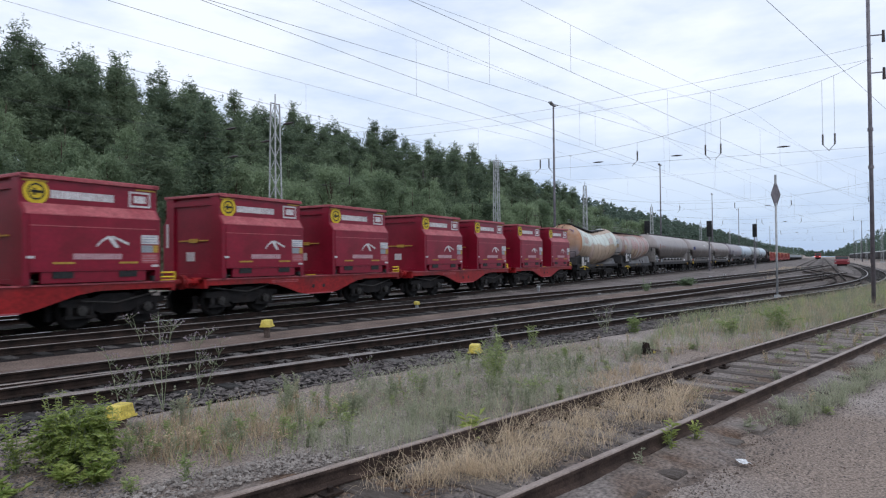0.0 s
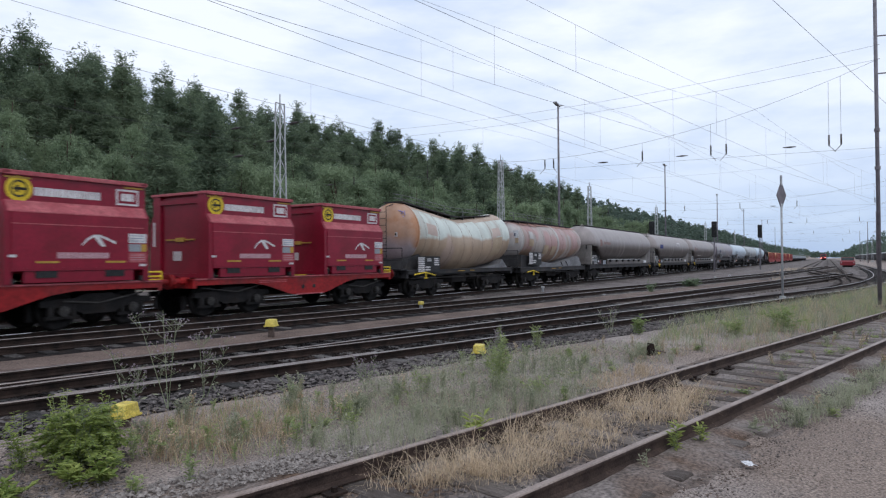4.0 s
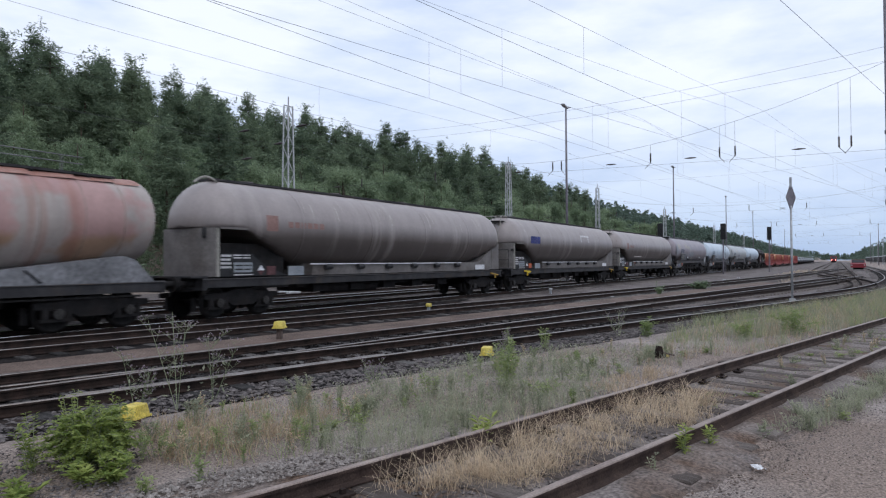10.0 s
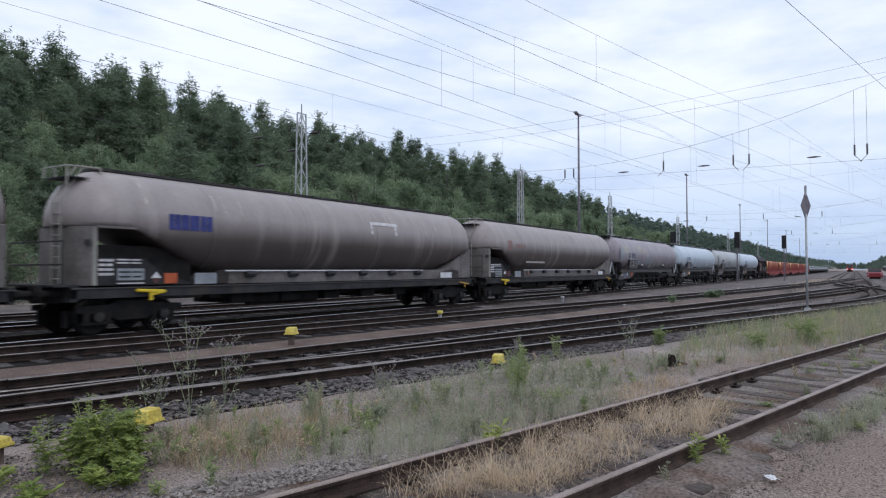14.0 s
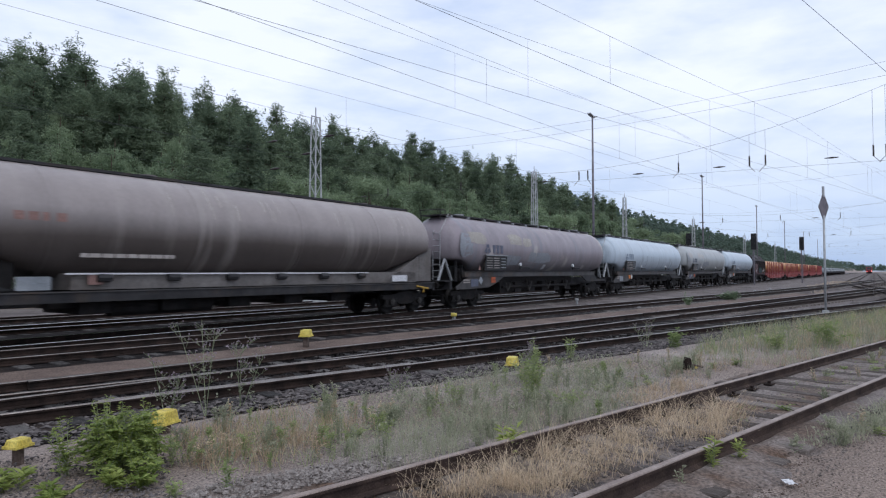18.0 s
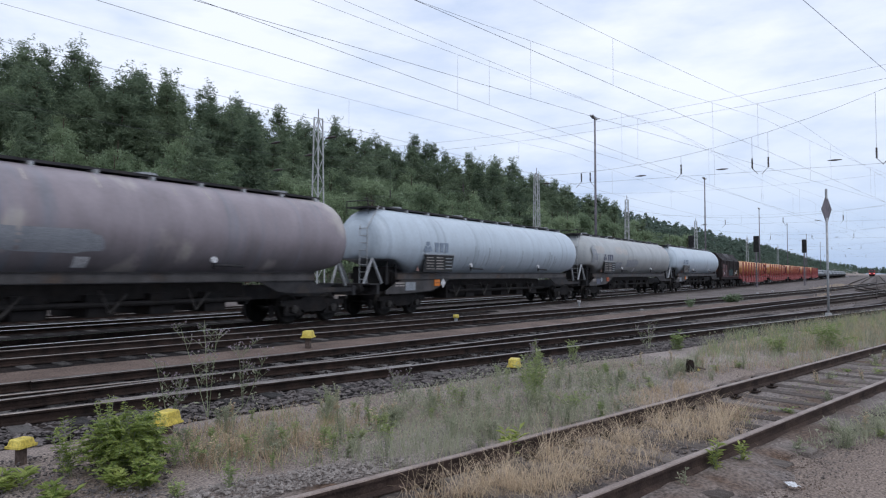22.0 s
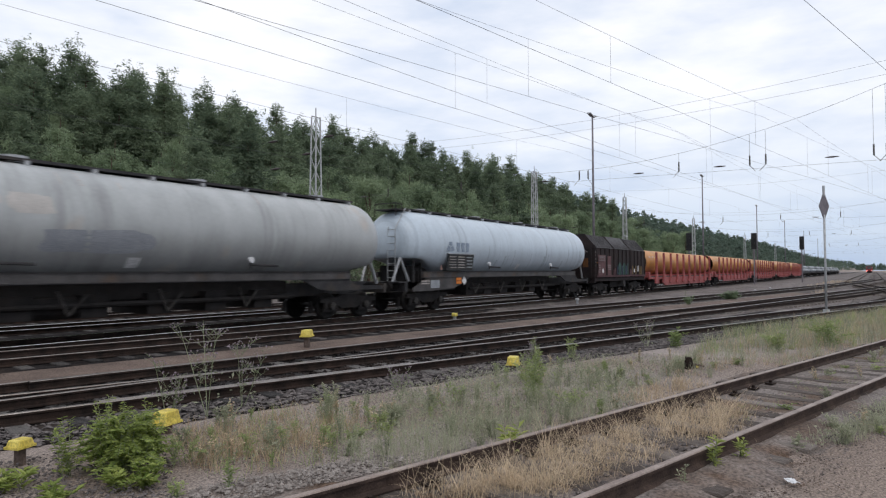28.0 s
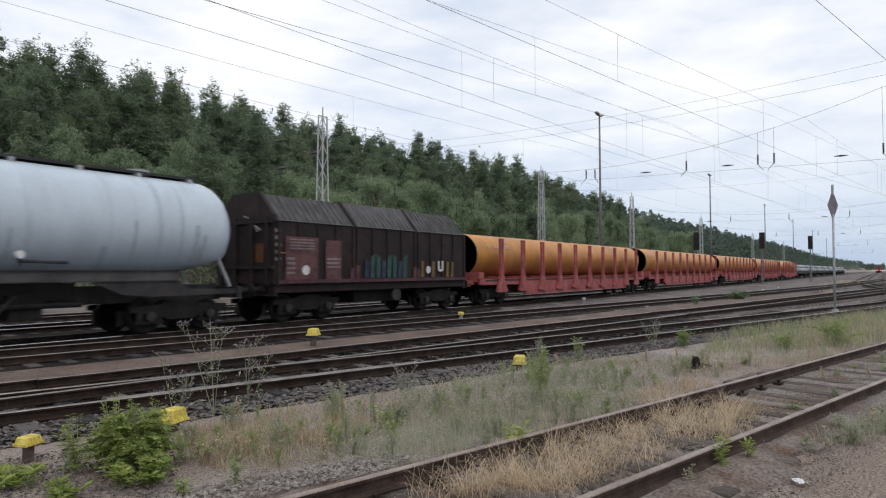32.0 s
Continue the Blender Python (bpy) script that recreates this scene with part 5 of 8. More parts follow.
# -- covered silo wagons --
def silo_wagon(x, L, label, material=None, mark=0):
    w = wagon_thing("silo_wagon", label, x)
    r, zc = 1.40, 2.82
    x0, x1 = 0.80, L - 0.52
    sl = 3.3

    def belly(px):
        d = min((px - 2.1) / 2.9, (x1 - px - 0.1) / sl)
        return zc - 0.12 - max(0.0, min(1.0, d)) * (r - 0.1)

    mids = [x0 + 1.25 + (x1 - x0 - 2.3) * i / 30 for i in range(31)]
    front = [(x0 + 1.2 * (1 - math.cos(a)), max(0.02, r * math.sin(a) ** 0.85), zc) for a in (math.pi / 2 * i / 10 for i in range(11))]
    rings = front + [q for q in dome(x0, x1, r, zc, 0.85, 8, mids) if q[0] > x0 + 1.22]
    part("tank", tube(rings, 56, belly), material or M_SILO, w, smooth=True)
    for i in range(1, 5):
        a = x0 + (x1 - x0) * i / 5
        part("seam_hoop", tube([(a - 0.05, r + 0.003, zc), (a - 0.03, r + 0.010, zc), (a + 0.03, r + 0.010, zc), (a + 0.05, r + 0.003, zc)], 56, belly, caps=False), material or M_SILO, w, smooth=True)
    rs = random.Random(int(x))
    for i in range(9):
        px = x0 + 1.6 + rs.random() * (x1 - x0 - 3.2)
        for k in range(rs.choice((1, 2, 2))):
            a0 = rs.uniform(0.15, 0.5)
            part("scrape", arc_plate(px + k * 0.35, px + k * 0.35 + rs.uniform(0.03, 0.09), r + 0.003, lambda q: zc, a0, a0 + rs.uniform(0.25, 0.6)), M_SCRAPE, w, "pale vertical scrape mark", smooth=True)
    # end cabins
    part("front_bulkhead", B((x0 + 0.6, x0 + 3.3, -0.95, 0.95, 1.22, 2.25)), M_BLACK, w)
    part("air_reservoir", Rods(((6.5, -0.55, 0.75), (9.5, -0.55, 0.75)), r=0.24, seg=12), M_BLACK, w)
    part("brake_beam", B((5.0, L - 5.0, -0.7, 0.7, 0.78, 1.0)), M_BLACK, w)
    # the rounded front apron under the dome
    nose = [(x0 + 0.08 + 0.36 * (1 - math.cos(a)), 1.25 * math.copysign(abs(math.sin(a)) ** 0.7, math.sin(a))) for a in (math.pi / 2 * i / 8 for i in range(-8, 9))]
    bm = bmesh.new()
    nose += [(nose[-1][0], 1.2), (nose[-1][0], -1.2)]
    lo_v = [bm.verts.new((a, b, 1.24)) for a, b in nose]
    hi_v = [bm.verts.new((a, b, zc - 0.13)) for a, b in nose]
    for i in range(len(nose)):
        k = (i + 1) % len(nose)
        bm.faces.new((lo_v[i], lo_v[k], hi_v[k], hi_v[i]))
    bm.faces.new(lo_v[::-1])
    bm.faces.new(hi_v)
    bmesh.ops.recalc_face_normals(bm, faces=bm.faces)
    part("front_apron", bm, M_SILOBOX, w)
    part("apron_edge", B((x0 + 0.34, x0 + 0.43, -1.262, -1.2, 1.24, zc - 0.16)), M_SILOEDGE, w, "pale upright edge")
    part("end_plate", B((x1 - 1.1, x1 - 0.25, -1.24, 1.24, 1.24, zc - 0.2), bevel=0.02), M_SILOBOX, w)
    part("slope_plate", prism([(x1 - 3.2, 1.24), (x1 - 1.1, 1.24), (x1 - 1.1, zc - 0.5)], -1.22, 1.22), M_SILOBOX, w)
    part("dome_lip", prism_x([(-1.395, zc - 0.17), (-1.40, zc - 0.11), (-1.36, zc - 0.11), (-1.36, zc - 0.17)], 1.15, 2.2), M_SILOBOX, w)
    part("side_pan", B((x0 + 4.4, x1 - 1.3, -1.22, 1.22, 1.22, 1.62)), M_SILOBOX, w)
    part("side_rail", B((5.05, x1 - 4.35, -1.30, -1.25, 1.58, 1.62)), M_PLACARD, w, "pale discharge pipe rail")
    for i in range(6):
        px = x0 + 5.0 + i * (x1 - x0 - 9.0) / 5.5
        part("valve", Rods(((px, -1.28, 1.5), (px + 0.35, -1.28, 1.5)), ((px + 0.1, -1.34, 1.5), (px + 0.1, -1.22, 1.5)), r=0.10, seg=8), M_UNDER, w)
    part("side_sill", B((0.6, L - 0.6, -1.30, -1.16, 0.93, 1.16)), M_UNDER, w)
    part("sill_flange", B((0.6, L - 0.6, -1.33, -1.16, 1.162, 1.19)), M_SKIRT, w)
    part("side_sill", B((0.6, L - 0.6, 1.16, 1.30, 0.96, 1.22)), M_UNDER, w)
    part("headstock", B((0.6, 0.75, -1.3, 1.3, 0.86, 1.22)), M_UNDER, w)
    part("headstock", B((L - 0.75, L - 0.6, -1.3, 1.3, 0.86, 1.22)), M_UNDER, w)
    part("centre_sill", B((0.6, L - 0.6, -0.3, 0.3, 0.8, 1.2)), M_UNDER, w)
    top = zc + r
    part("roof_walk", B((x0 + 0.9, x1 - 0.7, -0.36, 0.36, top - 0.02, top + 0.05)), M_UNDER, w)
    for i in range(4):
        px = x0 + 2.5 + i * (x1 - x0 - 4) / 3.4
        part("hatch", Rods(((px, 0, top), (px, 0, top + 0.10)), r=0.28, seg=14), M_SILOBOX, w)
    if mark:
        # ladder, corner balcony and platform rails at the front
        bm = bmesh.new()
        lx = x0 - 0.02
        for y in (-0.42, -0.02):
            rod(bm, (lx, y, 1.25), (lx, y, zc + 0.55), 0.02, 5)
            rod(bm, (lx, y, zc + 0.55), (x0 + 0.55, y, top + 0.05), 0.02, 5)
        for i in range(8):
            z = 1.4 + i * 0.27
            rod(bm, (lx, -0.42, z), (lx, -0.02, z), 0.016, 5)
        part("end_ladder", bm, M_SILOEDGE, w)
        part("balcony", B((x0 + 0.05, x0 + 0.9, -0.55, 0.55, top - 0.30, top - 0.27)), M_UNDER, w)
        rl = [((x0 + 0.05, y, top - 0.28), (x0 + 0.05, y, top - 0.02)) for y in (-0.55, 0.0, 0.55)] + [((x0 + 0.9, -0.55, top - 0.28), (x0 + 0.9, -0.55, top))]
        rl += [((x0 + 0.05, -0.55, top - 0.02), (x0 + 0.05, 0.55, top - 0.02)), ((x0 + 0.05, -0.55, top - 0.02), (x0 + 0.9, -0.55, top)), ((x0 + 0.5, -0.55, top - 0.28), (x0 + 0.7, -0.8, top - 0.6)), ((x0 + 0.9, -0.55, top - 0.28), (x0 + 0.7, -0.8, top - 0.6)), ((x0 + 0.05, -0.55, top - 0.28), (x0 + 0.05, -0.55, top - 0.6))]
        part("balcony_rail", Rods(*rl, r=0.022), M_SILOEDGE, w)
        part("platform_rail", Rods(((0.4, -1.25, 1.2), (0.4, -1.25, 2.3)), ((0.4, -1.25, 2.3), (0.4, 1.25, 2.3)), ((0.4, 1.25, 1.2), (0.4, 1.25, 2.3)), ((0.4, -1.25, 1.75), (0.4, 1.25, 1.75)), r=0.02), M_UNDER, w)
        part("apron_latch", B((x0 + 0.20, x0 + 0.28, -1.27, -1.10, 2.25, 2.36)), M_UNDER, w)
    else:
        hoop = [(x0 + 0.15 + 0.9 * u, -0.45, zc + 1.0 + 0.45 * math.sin(math.pi * (0.18 + 0.62 * u))) for u in (i / 8 for i in range(9))]
        part("hand_hoop", Rods(*zip(hoop, hoop[1:]), r=0.035), M_SILOEDGE, w, "pale bent handrail over the dome")
        part("dome_hook", B((x0 + 0.10, x0 + 0.22, -0.98, -0.88, zc - 0.42, zc - 0.12)), M_UNDER, w)
    part("platform", B((0.2, 0.78, -1.3, 1.3, 1.22, 1.27)), M_UNDER, w)
    panel("data_board", w, 1.24, 2.55, 1.24, 1.93, -1.235, M_SIGNAL)
    part("board_corner", prism([(2.55, 1.24), (4.0, 1.24), (3.6, 1.36), (3.1, 1.52), (2.55, 1.86)], -1.25, -1.235), M_SIGNAL, w)
    bars(w, 1.28, 1.66, 1.46, 1.92, -1.257, 4, M_SIGNWHITE, seed=21, cut=2, fill=0.55)
    bars(w, 1.74, 2.40, 1.76, 1.92, -1.257, 2, M_SIGNWHITE, seed=22, cut=2, fill=0.45)
    part("grey_table", B((1.76, 2.48, -1.259, -1.255, 1.36, 1.66)), M_PIPEGREY, w, "grey data table")
    bars(w, 1.80, 2.44, 1.39, 1.63, -1.26, 2, M_SIGNAL, seed=23, cut=2, fill=0.35)
    part("board_line", B((1.76, 2.5, -1.259, -1.255, 1.27, 1.30)), M_SIGNWHITE, w)
    for zz, m in ((0.0, M_PLACARD), (1.0, M_GRAFFITI)):
        bm = bmesh.new()
        hh = 0.17 if zz == 0 else -0.17
        plate(bm, [(2.68, -1.262, 1.41), (2.98, -1.262, 1.41), (2.83, -1.262, 1.41 + hh)])
        part("hazard_mark", bm, m, w, "white hazard diamond half" if zz == 0 else "red hazard diamond half")
    panel("red_plate", w, 3.07, 3.45, 1.26, 1.54, -1.252, M_ORANGEDULL if mark == 1 else M_GRAFFITI, "dull warning plate")
    panel("side_plate", w, 4.03, 4.76, 1.23, 1.54, -1.235, M_PIPEGREY, "pale document plate")
    panel("side_plate", w, x1 - 2.9, x1 - 1.95, 1.26, 1.5, -1.245, M_PLACARD, "pale document plate")
    if mark != 1:
        part("faded_disc", arc_plate(2.95, 3.45, r + 0.004, lambda q: zc, -0.12, 0.24), M_FADEDRED, w, "faded red disc mark", smooth=True)
        for k in range(6 if not mark else 4):
            part("faded_mark", arc_plate(3.9 + 0.3 * k, 4.12 + 0.3 * k, r + 0.004, lambda q: zc, -0.02, 0.12), M_FADEDRED, w, "faded red lettering block", smooth=True)
    if mark == 2:
        bars(w, 5.4, 7.9, 1.98, 2.10, -1.27, 1, M_SCRAPE, "worn white lettering", 36, 0.8, 9)
        panel("red_tag", w, 5.6, 5.95, 1.34, 1.58, -1.255, M_FADEDRED, "red document tag")
        part("dome_tag", B((x0 + 0.42, x0 + 0.46, -1.02, -0.78, zc + 0.1, zc + 0.5)), M_FADEDRED, w, "red tag on the dome")
    part("brake_handle", Rods(((L - 1.9, -1.34, 1.05), (L - 1.2, -1.40, 0.95)), ((L - 1.5, -1.38, 1.0), (L - 1.5, -1.38, 0.8)), r=0.035), M_OCHRE, w, "yellow brake lever")
    if mark:
        part("brake_handle", Rods(((2.2, -1.38, 1.10), (3.0, -1.40, 1.06)), ((2.6, -1.38, 1.08), (2.6, -1.40, 0.84)), ((3.0, -1.40, 1.06), (2.65, -1.38, 1.0)), r=0.045), M_SIGNYEL, w, "yellow brake lever")
    for xb in (2.3, L - 2.3):
        bogie(w, xb)
    for k in range(5):
        px = 6 + k * (L - 12) / 4
        part("brake_gear", B((px - 0.4, px + 0.4, -0.9, 0.9, 0.62, 0.9)), M_BLACK, w)
    buffers(w, L)
    if mark == 1:
        bars(w, 3.1, 4.5, zc - 0.12, zc + 0.30, -r, 1, M_SIGNBLUE, "blue block mark", 31, 1.0, 4)
        bm = bmesh.new()
        for px in (x0 + 10.9, x0 + 12.4):
            plate(bm, [(px, -r * 0.985 - 0.02, zc + 0.15), (px + 0.12, -r * 0.985 - 0.02, zc + 0.15), (px + 0.12, -r * 0.93 - 0.02, zc + 0.5), (px, -r * 0.93 - 0.02, zc + 0.5)])
        plate(bm, [(x0 + 10.9, -r * 0.92, zc + 0.62), (x0 + 12.6, -r * 0.92, zc + 0.62), (x0 + 12.6, -r * 0.94 - 0.01, zc + 0.5), (x0 + 10.9, -r * 0.94 - 0.01, zc + 0.5)])
        part("shield_mark", bm, M_SIGNWHITE, w, "faded white shield mark")
    return w


# -- long pressure tank wagons --
def blotch(cx, th, wd, ht, r, zc, rs):
    """A thin paint blotch with an uneven outline on a tank's near side."""
    bm = bmesh.new()
    n, rows = 26, []
    ph = [rs.uniform(0, 6.3) for _ in range(4)]
    for ring in (0.02, 0.5, 1.0):
        row = []
        for i in range(n):
            a = 2 * math.pi * i / n
            k = ring * (1 + 0.08 * math.sin(2 * a + ph[0]) + 0.07 * math.sin(5 * a + ph[1]) + 0.04 * math.sin(9 * a + ph[2]))
            px = cx + wd * k * math.copysign(abs(math.cos(a)) ** 0.5, math.cos(a))
            t = th + ht * k * math.copysign(abs(math.sin(a)) ** 0.5, math.sin(a))
            row.append(bm.verts.new((px, -r * math.cos(t), zc + r * math.sin(t))))
        rows.append(row)
    for p, q in zip(rows, rows[1:]):
        for i in range(n):
            bm.faces.new((p[i], q[i], q[(i + 1) % n], p[(i + 1) % n]))
    bm.faces.new(rows[0])
    bmesh.ops.recalc_face_normals(bm, faces=bm.faces)
    return bm


def long_tank(x, L, label, material, mark):
    w = wagon_thing("powder_tank_wagon", label, x)
    r, zc = 1.42, 2.80
    x0, x1 = 0.8, L - 0.58

    def belly(px):
        a = smooth(0.7, 3.3, px - x0) * 0.84
        b = max(0.0, x1 - px) * 0.31
        return zc - min(0.62 + a, 0.67 + b)

    mids = [x0 + 1.2 + (x1 - x0 - 2.4) * i / 30 for i in range(31)]
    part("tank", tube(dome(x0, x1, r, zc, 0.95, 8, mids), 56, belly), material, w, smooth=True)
    for i in range(1, 7):
        a = x0 + (x1 - x0) * i / 7
        part("seam_hoop", tube([(a - 0.09, r + 0.0005, zc), (a - 0.03, r + 0.004, zc), (a + 0.03, r + 0.004, zc), (a + 0.09, r + 0.0005, zc)], 56, belly, caps=False), material, w, smooth=True)
    top = zc + r
    part("roof_walk", B((x0 + 1.0, x1 - 0.9, -0.40, 0.40, top + 0.02, top + 0.09)), M_UNDER, w)
    for i in range(12):
        px = x0 + 1.2 + (x1 - x0 - 2.4) * i / 11
        part("walk_bracket", B((px - 0.05, px + 0.05, -0.5, 0.5, top - 0.12, top + 0.03)), M_GALV, w)
    for i in range(4):
        px = x0 + 2.5 + i * (x1 - x0 - 5) / 3
        part("hatch", Rods(((px, 0, top), (px, 0, top + 0.17)), r=0.3, seg=14), M_GALV, w)
    part("side_sill", B((1.9, L - 2.6, -1.28, -1.15, 1.40, 1.64)), M_SKIRT, w, "dusty grey side sill")
    part("sill_flange", B((1.9, L - 2.6, -1.33, -1.15, 1.642, 1.665), (1.9, L - 2.6, -1.33, -1.15, 1.375, 1.398)), M_UNDER, w)
    part("side_sill", B((1.9, L - 2.6, 1.15, 1.28, 1.40, 1.64)), M_SKIRT, w)
    part("headstock", B((0.6, 0.75, -1.3, 1.3, 0.86, 1.2)), M_UNDER, w)
    part("headstock", B((L - 0.75, L - 0.6, -1.3, 1.3, 0.86, 1.2)), M_UNDER, w)
    part("centre_sill", B((0.6, L - 0.6, -0.3, 0.3, 0.8, 1.25)), M_UNDER, w)
    part("front_bulkhead", B((1.5, 3.2, -0.7, 0.7, 1.2, 1.9)), M_BLACK, w)
    part("front_skirt", prism([(1.15, 0.96), (1.55, 1.14), (2.2, 1.40), (5.55, 1.39), (4.9, 1.12), (4.2, 0.92), (2.4, 0.84), (1.15, 0.84)], -1.30, -1.24), M_SKIRT, w)
    part("rear_skirt", prism([(L - 0.8, 1.0), (L - 0.8, 1.13), (L - 2.3, 1.16), (L - 2.7, 1.40), (L - 5.0, 1.40), (L - 4.2, 1.05), (L - 3.4, 0.98)], -1.30, -1.24), M_UNDER, w)
    for s in (-1, 1):
        part("strut", Rods(((0.4, s * 0.8, 1.2), (0.85, s * 0.85, 2.2)), ((1.42, s * 0.85, 1.25), (0.85, s * 0.85, 2.2)), r=0.055, seg=6), M_GALV, w, "pale diagonal strut")
        part("strut", Rods(((L - 0.8, s * 1.0, 1.2), (L - 1.25, s * 1.05, 2.0)), r=0.055, seg=6), M_GALV, w, "pale diagonal strut")
    part("hose_loop", Rods(((1.75, -0.9, 1.2), (1.75, -0.9, 1.72)), ((1.75, -0.9, 1.72), (2.0, -0.9, 1.72)), ((2.0, -0.9, 1.72), (2.0, -0.9, 1.2)), r=0.05), M_BLACK, w)
    part("front_post", B((1.62, 1.70, -0.95, -0.87, 1.2, 2.1), (2.15, 2.23, -0.95, -0.87, 1.2, 2.0)), M_UNDER, w)
    bm = bmesh.new()
    lx = x0 + 0.02
    for y in (-0.62, -0.24):
        rod(bm, (lx, y, 1.2), (lx + 0.02, y, zc + 0.6), 0.02, 5)
        rod(bm, (lx + 0.02, y, zc + 0.6), (lx + 0.7, y, top + 0.05), 0.02, 5)
    for i in range(8):
        z = 1.4 + i * 0.28
        rod(bm, (lx, -0.62, z), (lx, -0.24, z), 0.014, 5)
    part("end_ladder", bm, M_GALV, w)
    part("balcony", B((x0 + 0.1, x0 + 1.0, -0.6, 0.5, top - 0.04, top)), M_UNDER, w)
    part("balcony_rail", Rods(((x0 + 0.1, -0.6, top - 0.3), (x0 + 0.1, -0.6, top + 0.22)), ((x0 + 0.1, 0.5, top - 0.3), (x0 + 0.1, 0.5, top + 0.22)), ((x0 + 0.1, -0.6, top + 0.22), (x0 + 0.1, 0.5, top + 0.22)), ((x0 + 0.1, -0.6, top + 0.22), (x0 + 0.5, -0.6, top + 0.2)), ((x0 + 0.5, -0.6, top + 0.2), (x0 + 0.5, -0.6, top)), r=0.02), M_UNDER, w)
    part("platform", B((0.2, 0.8, -1.3, 1.3, 1.20, 1.25)), M_UNDER, w)
    part("data_board", prism([(3.32, 1.69), (5.46, 1.69), (5.64, 2.40), (3.54, 2.40)], -1.46, -1.44), M_SIGNAL, w)
    for k, (a, b, n, f) in enumerate(((3.58, 4.12, 5, 0.3), (4.28, 4.82, 5, 0.42), (4.98, 5.48, 4, 0.34))):
        bars(w, a, b, 1.76, 2.34, -1.462, n, M_SCRAPE if k < 2 else M_PIPEGREY, seed=int(x) + k, cut=4, fill=f * 0.8)
    part("board_top", B((3.48, 5.70, -1.47, -1.25, 2.40, 2.44)), M_GALV, w)
    op, dp = (4.25, 3.23) if mark == 1 else (4.35, 4.98)
    part("orange_plate", B((op, op + 0.40, -1.325, -1.305, 1.10, 1.37)), M_ORANGEDULL if mark == 1 else M_ORANGE, w, "orange warning plate")
    part("orange_plate_line", B((op, op + 0.40, -1.33, -1.325, 1.225, 1.245)), M_SIGNAL, w)
    bm = bmesh.new()
    plate(bm, [(dp - 0.2, -1.33, 1.22), (dp, -1.33, 1.02), (dp + 0.2, -1.33, 1.22), (dp, -1.33, 1.42)])
    part("diamond_plate", bm, M_PLACARD if mark == 2 else M_PIPEGREY, w, "white hazard diamond")
    panel("grey_box", w, 2.35, 3.0, 0.95, 1.28, -1.305, M_PIPEGREY if mark == 2 else M_SIGNDULL, "scuffed metal box")
    bars(w, 1.7, 2.3, 1.1, 1.3, -1.305, 2, M_SCRAPE, seed=47, cut=2, fill=0.5)
    part("red_triangle", prism([(3.0, 1.72), (3.2, 1.72), (3.1, 1.92)], -1.35, -1.34), M_FADEDRED, w)
    for px in (7.1, 14.08):
        part("valve", Rods(((px, -1.42, 1.75), (px, -1.42, 2.02)), ((px - 0.05, -1.44, 1.86), (px + 1.0, -1.46, 1.83)), r=0.035, seg=6), M_UNDER, w)
        part("valve_knob", Rods(((px, -1.47, 2.0), (px, -1.38, 2.0)), r=0.09, seg=10), M_PLACARD, w)
    part("white_tag", arc_plate(10.4, 10.75, r + 0.006, lambda q: zc, -0.82, -0.58), M_PLACARD, w, "white document plate")
    # faded emblem and block letters
    y = -r - 0.004
    paint, said = (M_SIGNGREY, "faded grey-blue emblem") if mark == 2 else (M_SIGNDULL, "worn dark blue emblem")
    bm = bmesh.new()
    for q in ([(5.5, 2.45), (5.85, 2.35), (5.9, 2.6), (5.7, 2.75)], [(6.0, 2.35), (6.35, 2.45), (6.15, 2.75), (5.95, 2.6)], [(5.75, 2.95), (6.1, 2.95), (6.12, 2.78), (5.93, 2.68), (5.73, 2.78)]):
        plate(bm, [(3.4 + (a - 5.5) * 0.75, y - 0.006, 2.50 + (z - 2.35) * 0.72) for a, z in q])
    part("emblem", bm, paint, w, said)
    for k in range(3):
        part("block_letter", prism([(4.20 + 0.38 * k, 2.92), (4.50 + 0.38 * k, 2.92), (4.46 + 0.38 * k, 2.52), (4.26 + 0.38 * k, 2.52)], y - 0.008, y), paint, w)
    rs = random.Random(int(x))
    if mark == 2:
        for k in range(16):
            px, th = rs.uniform(6, L - 1.2), rs.uniform(-0.95, -0.6)
            part("dirt_run", arc_plate(px, px + rs.uniform(0.04, 0.13), r + 0.003, lambda q: zc, th, th + rs.uniform(0.35, 0.85)), M_DIRTRUN, w, "dark streak of dirt run down the shell", smooth=True)
    else:
        for bx, th, bw, bh in ((2.9, 0.30, 0.75, 0.2), (6.7, 0.34, 0.75, 0.19), (8.05, 0.27, 0.5, 0.16)):
            part("overpaint", blotch(bx, th, bw, bh, r + 0.004, zc, rs), M_OVERPAINT if material == M_PURPLE else M_PATCHPALE, w, "faded cream overpainted blotch", smooth=True)
        for bx, th, bw, bh in ((1.9, 0.05, 0.55, 0.4), (9.6, -0.3, 1.3, 0.22), (6.2, -0.45, 1.1, 0.2)):
            part("overpaint", blotch(bx, th, bw, bh, r + 0.003, zc, rs), M_COOLPAINT, w, "faded blue-grey overpainted blotch", smooth=True)
        for k in range(7):
            px = rs.uniform(2, L - 2)
            part("scrape", arc_plate(px, px + rs.uniform(0.03, 0.07), r + 0.003, lambda q: zc, 0.7, 0.7 + rs.uniform(0.2, 0.5)), M_SCRAPE, w, "pale scrape mark", smooth=True)
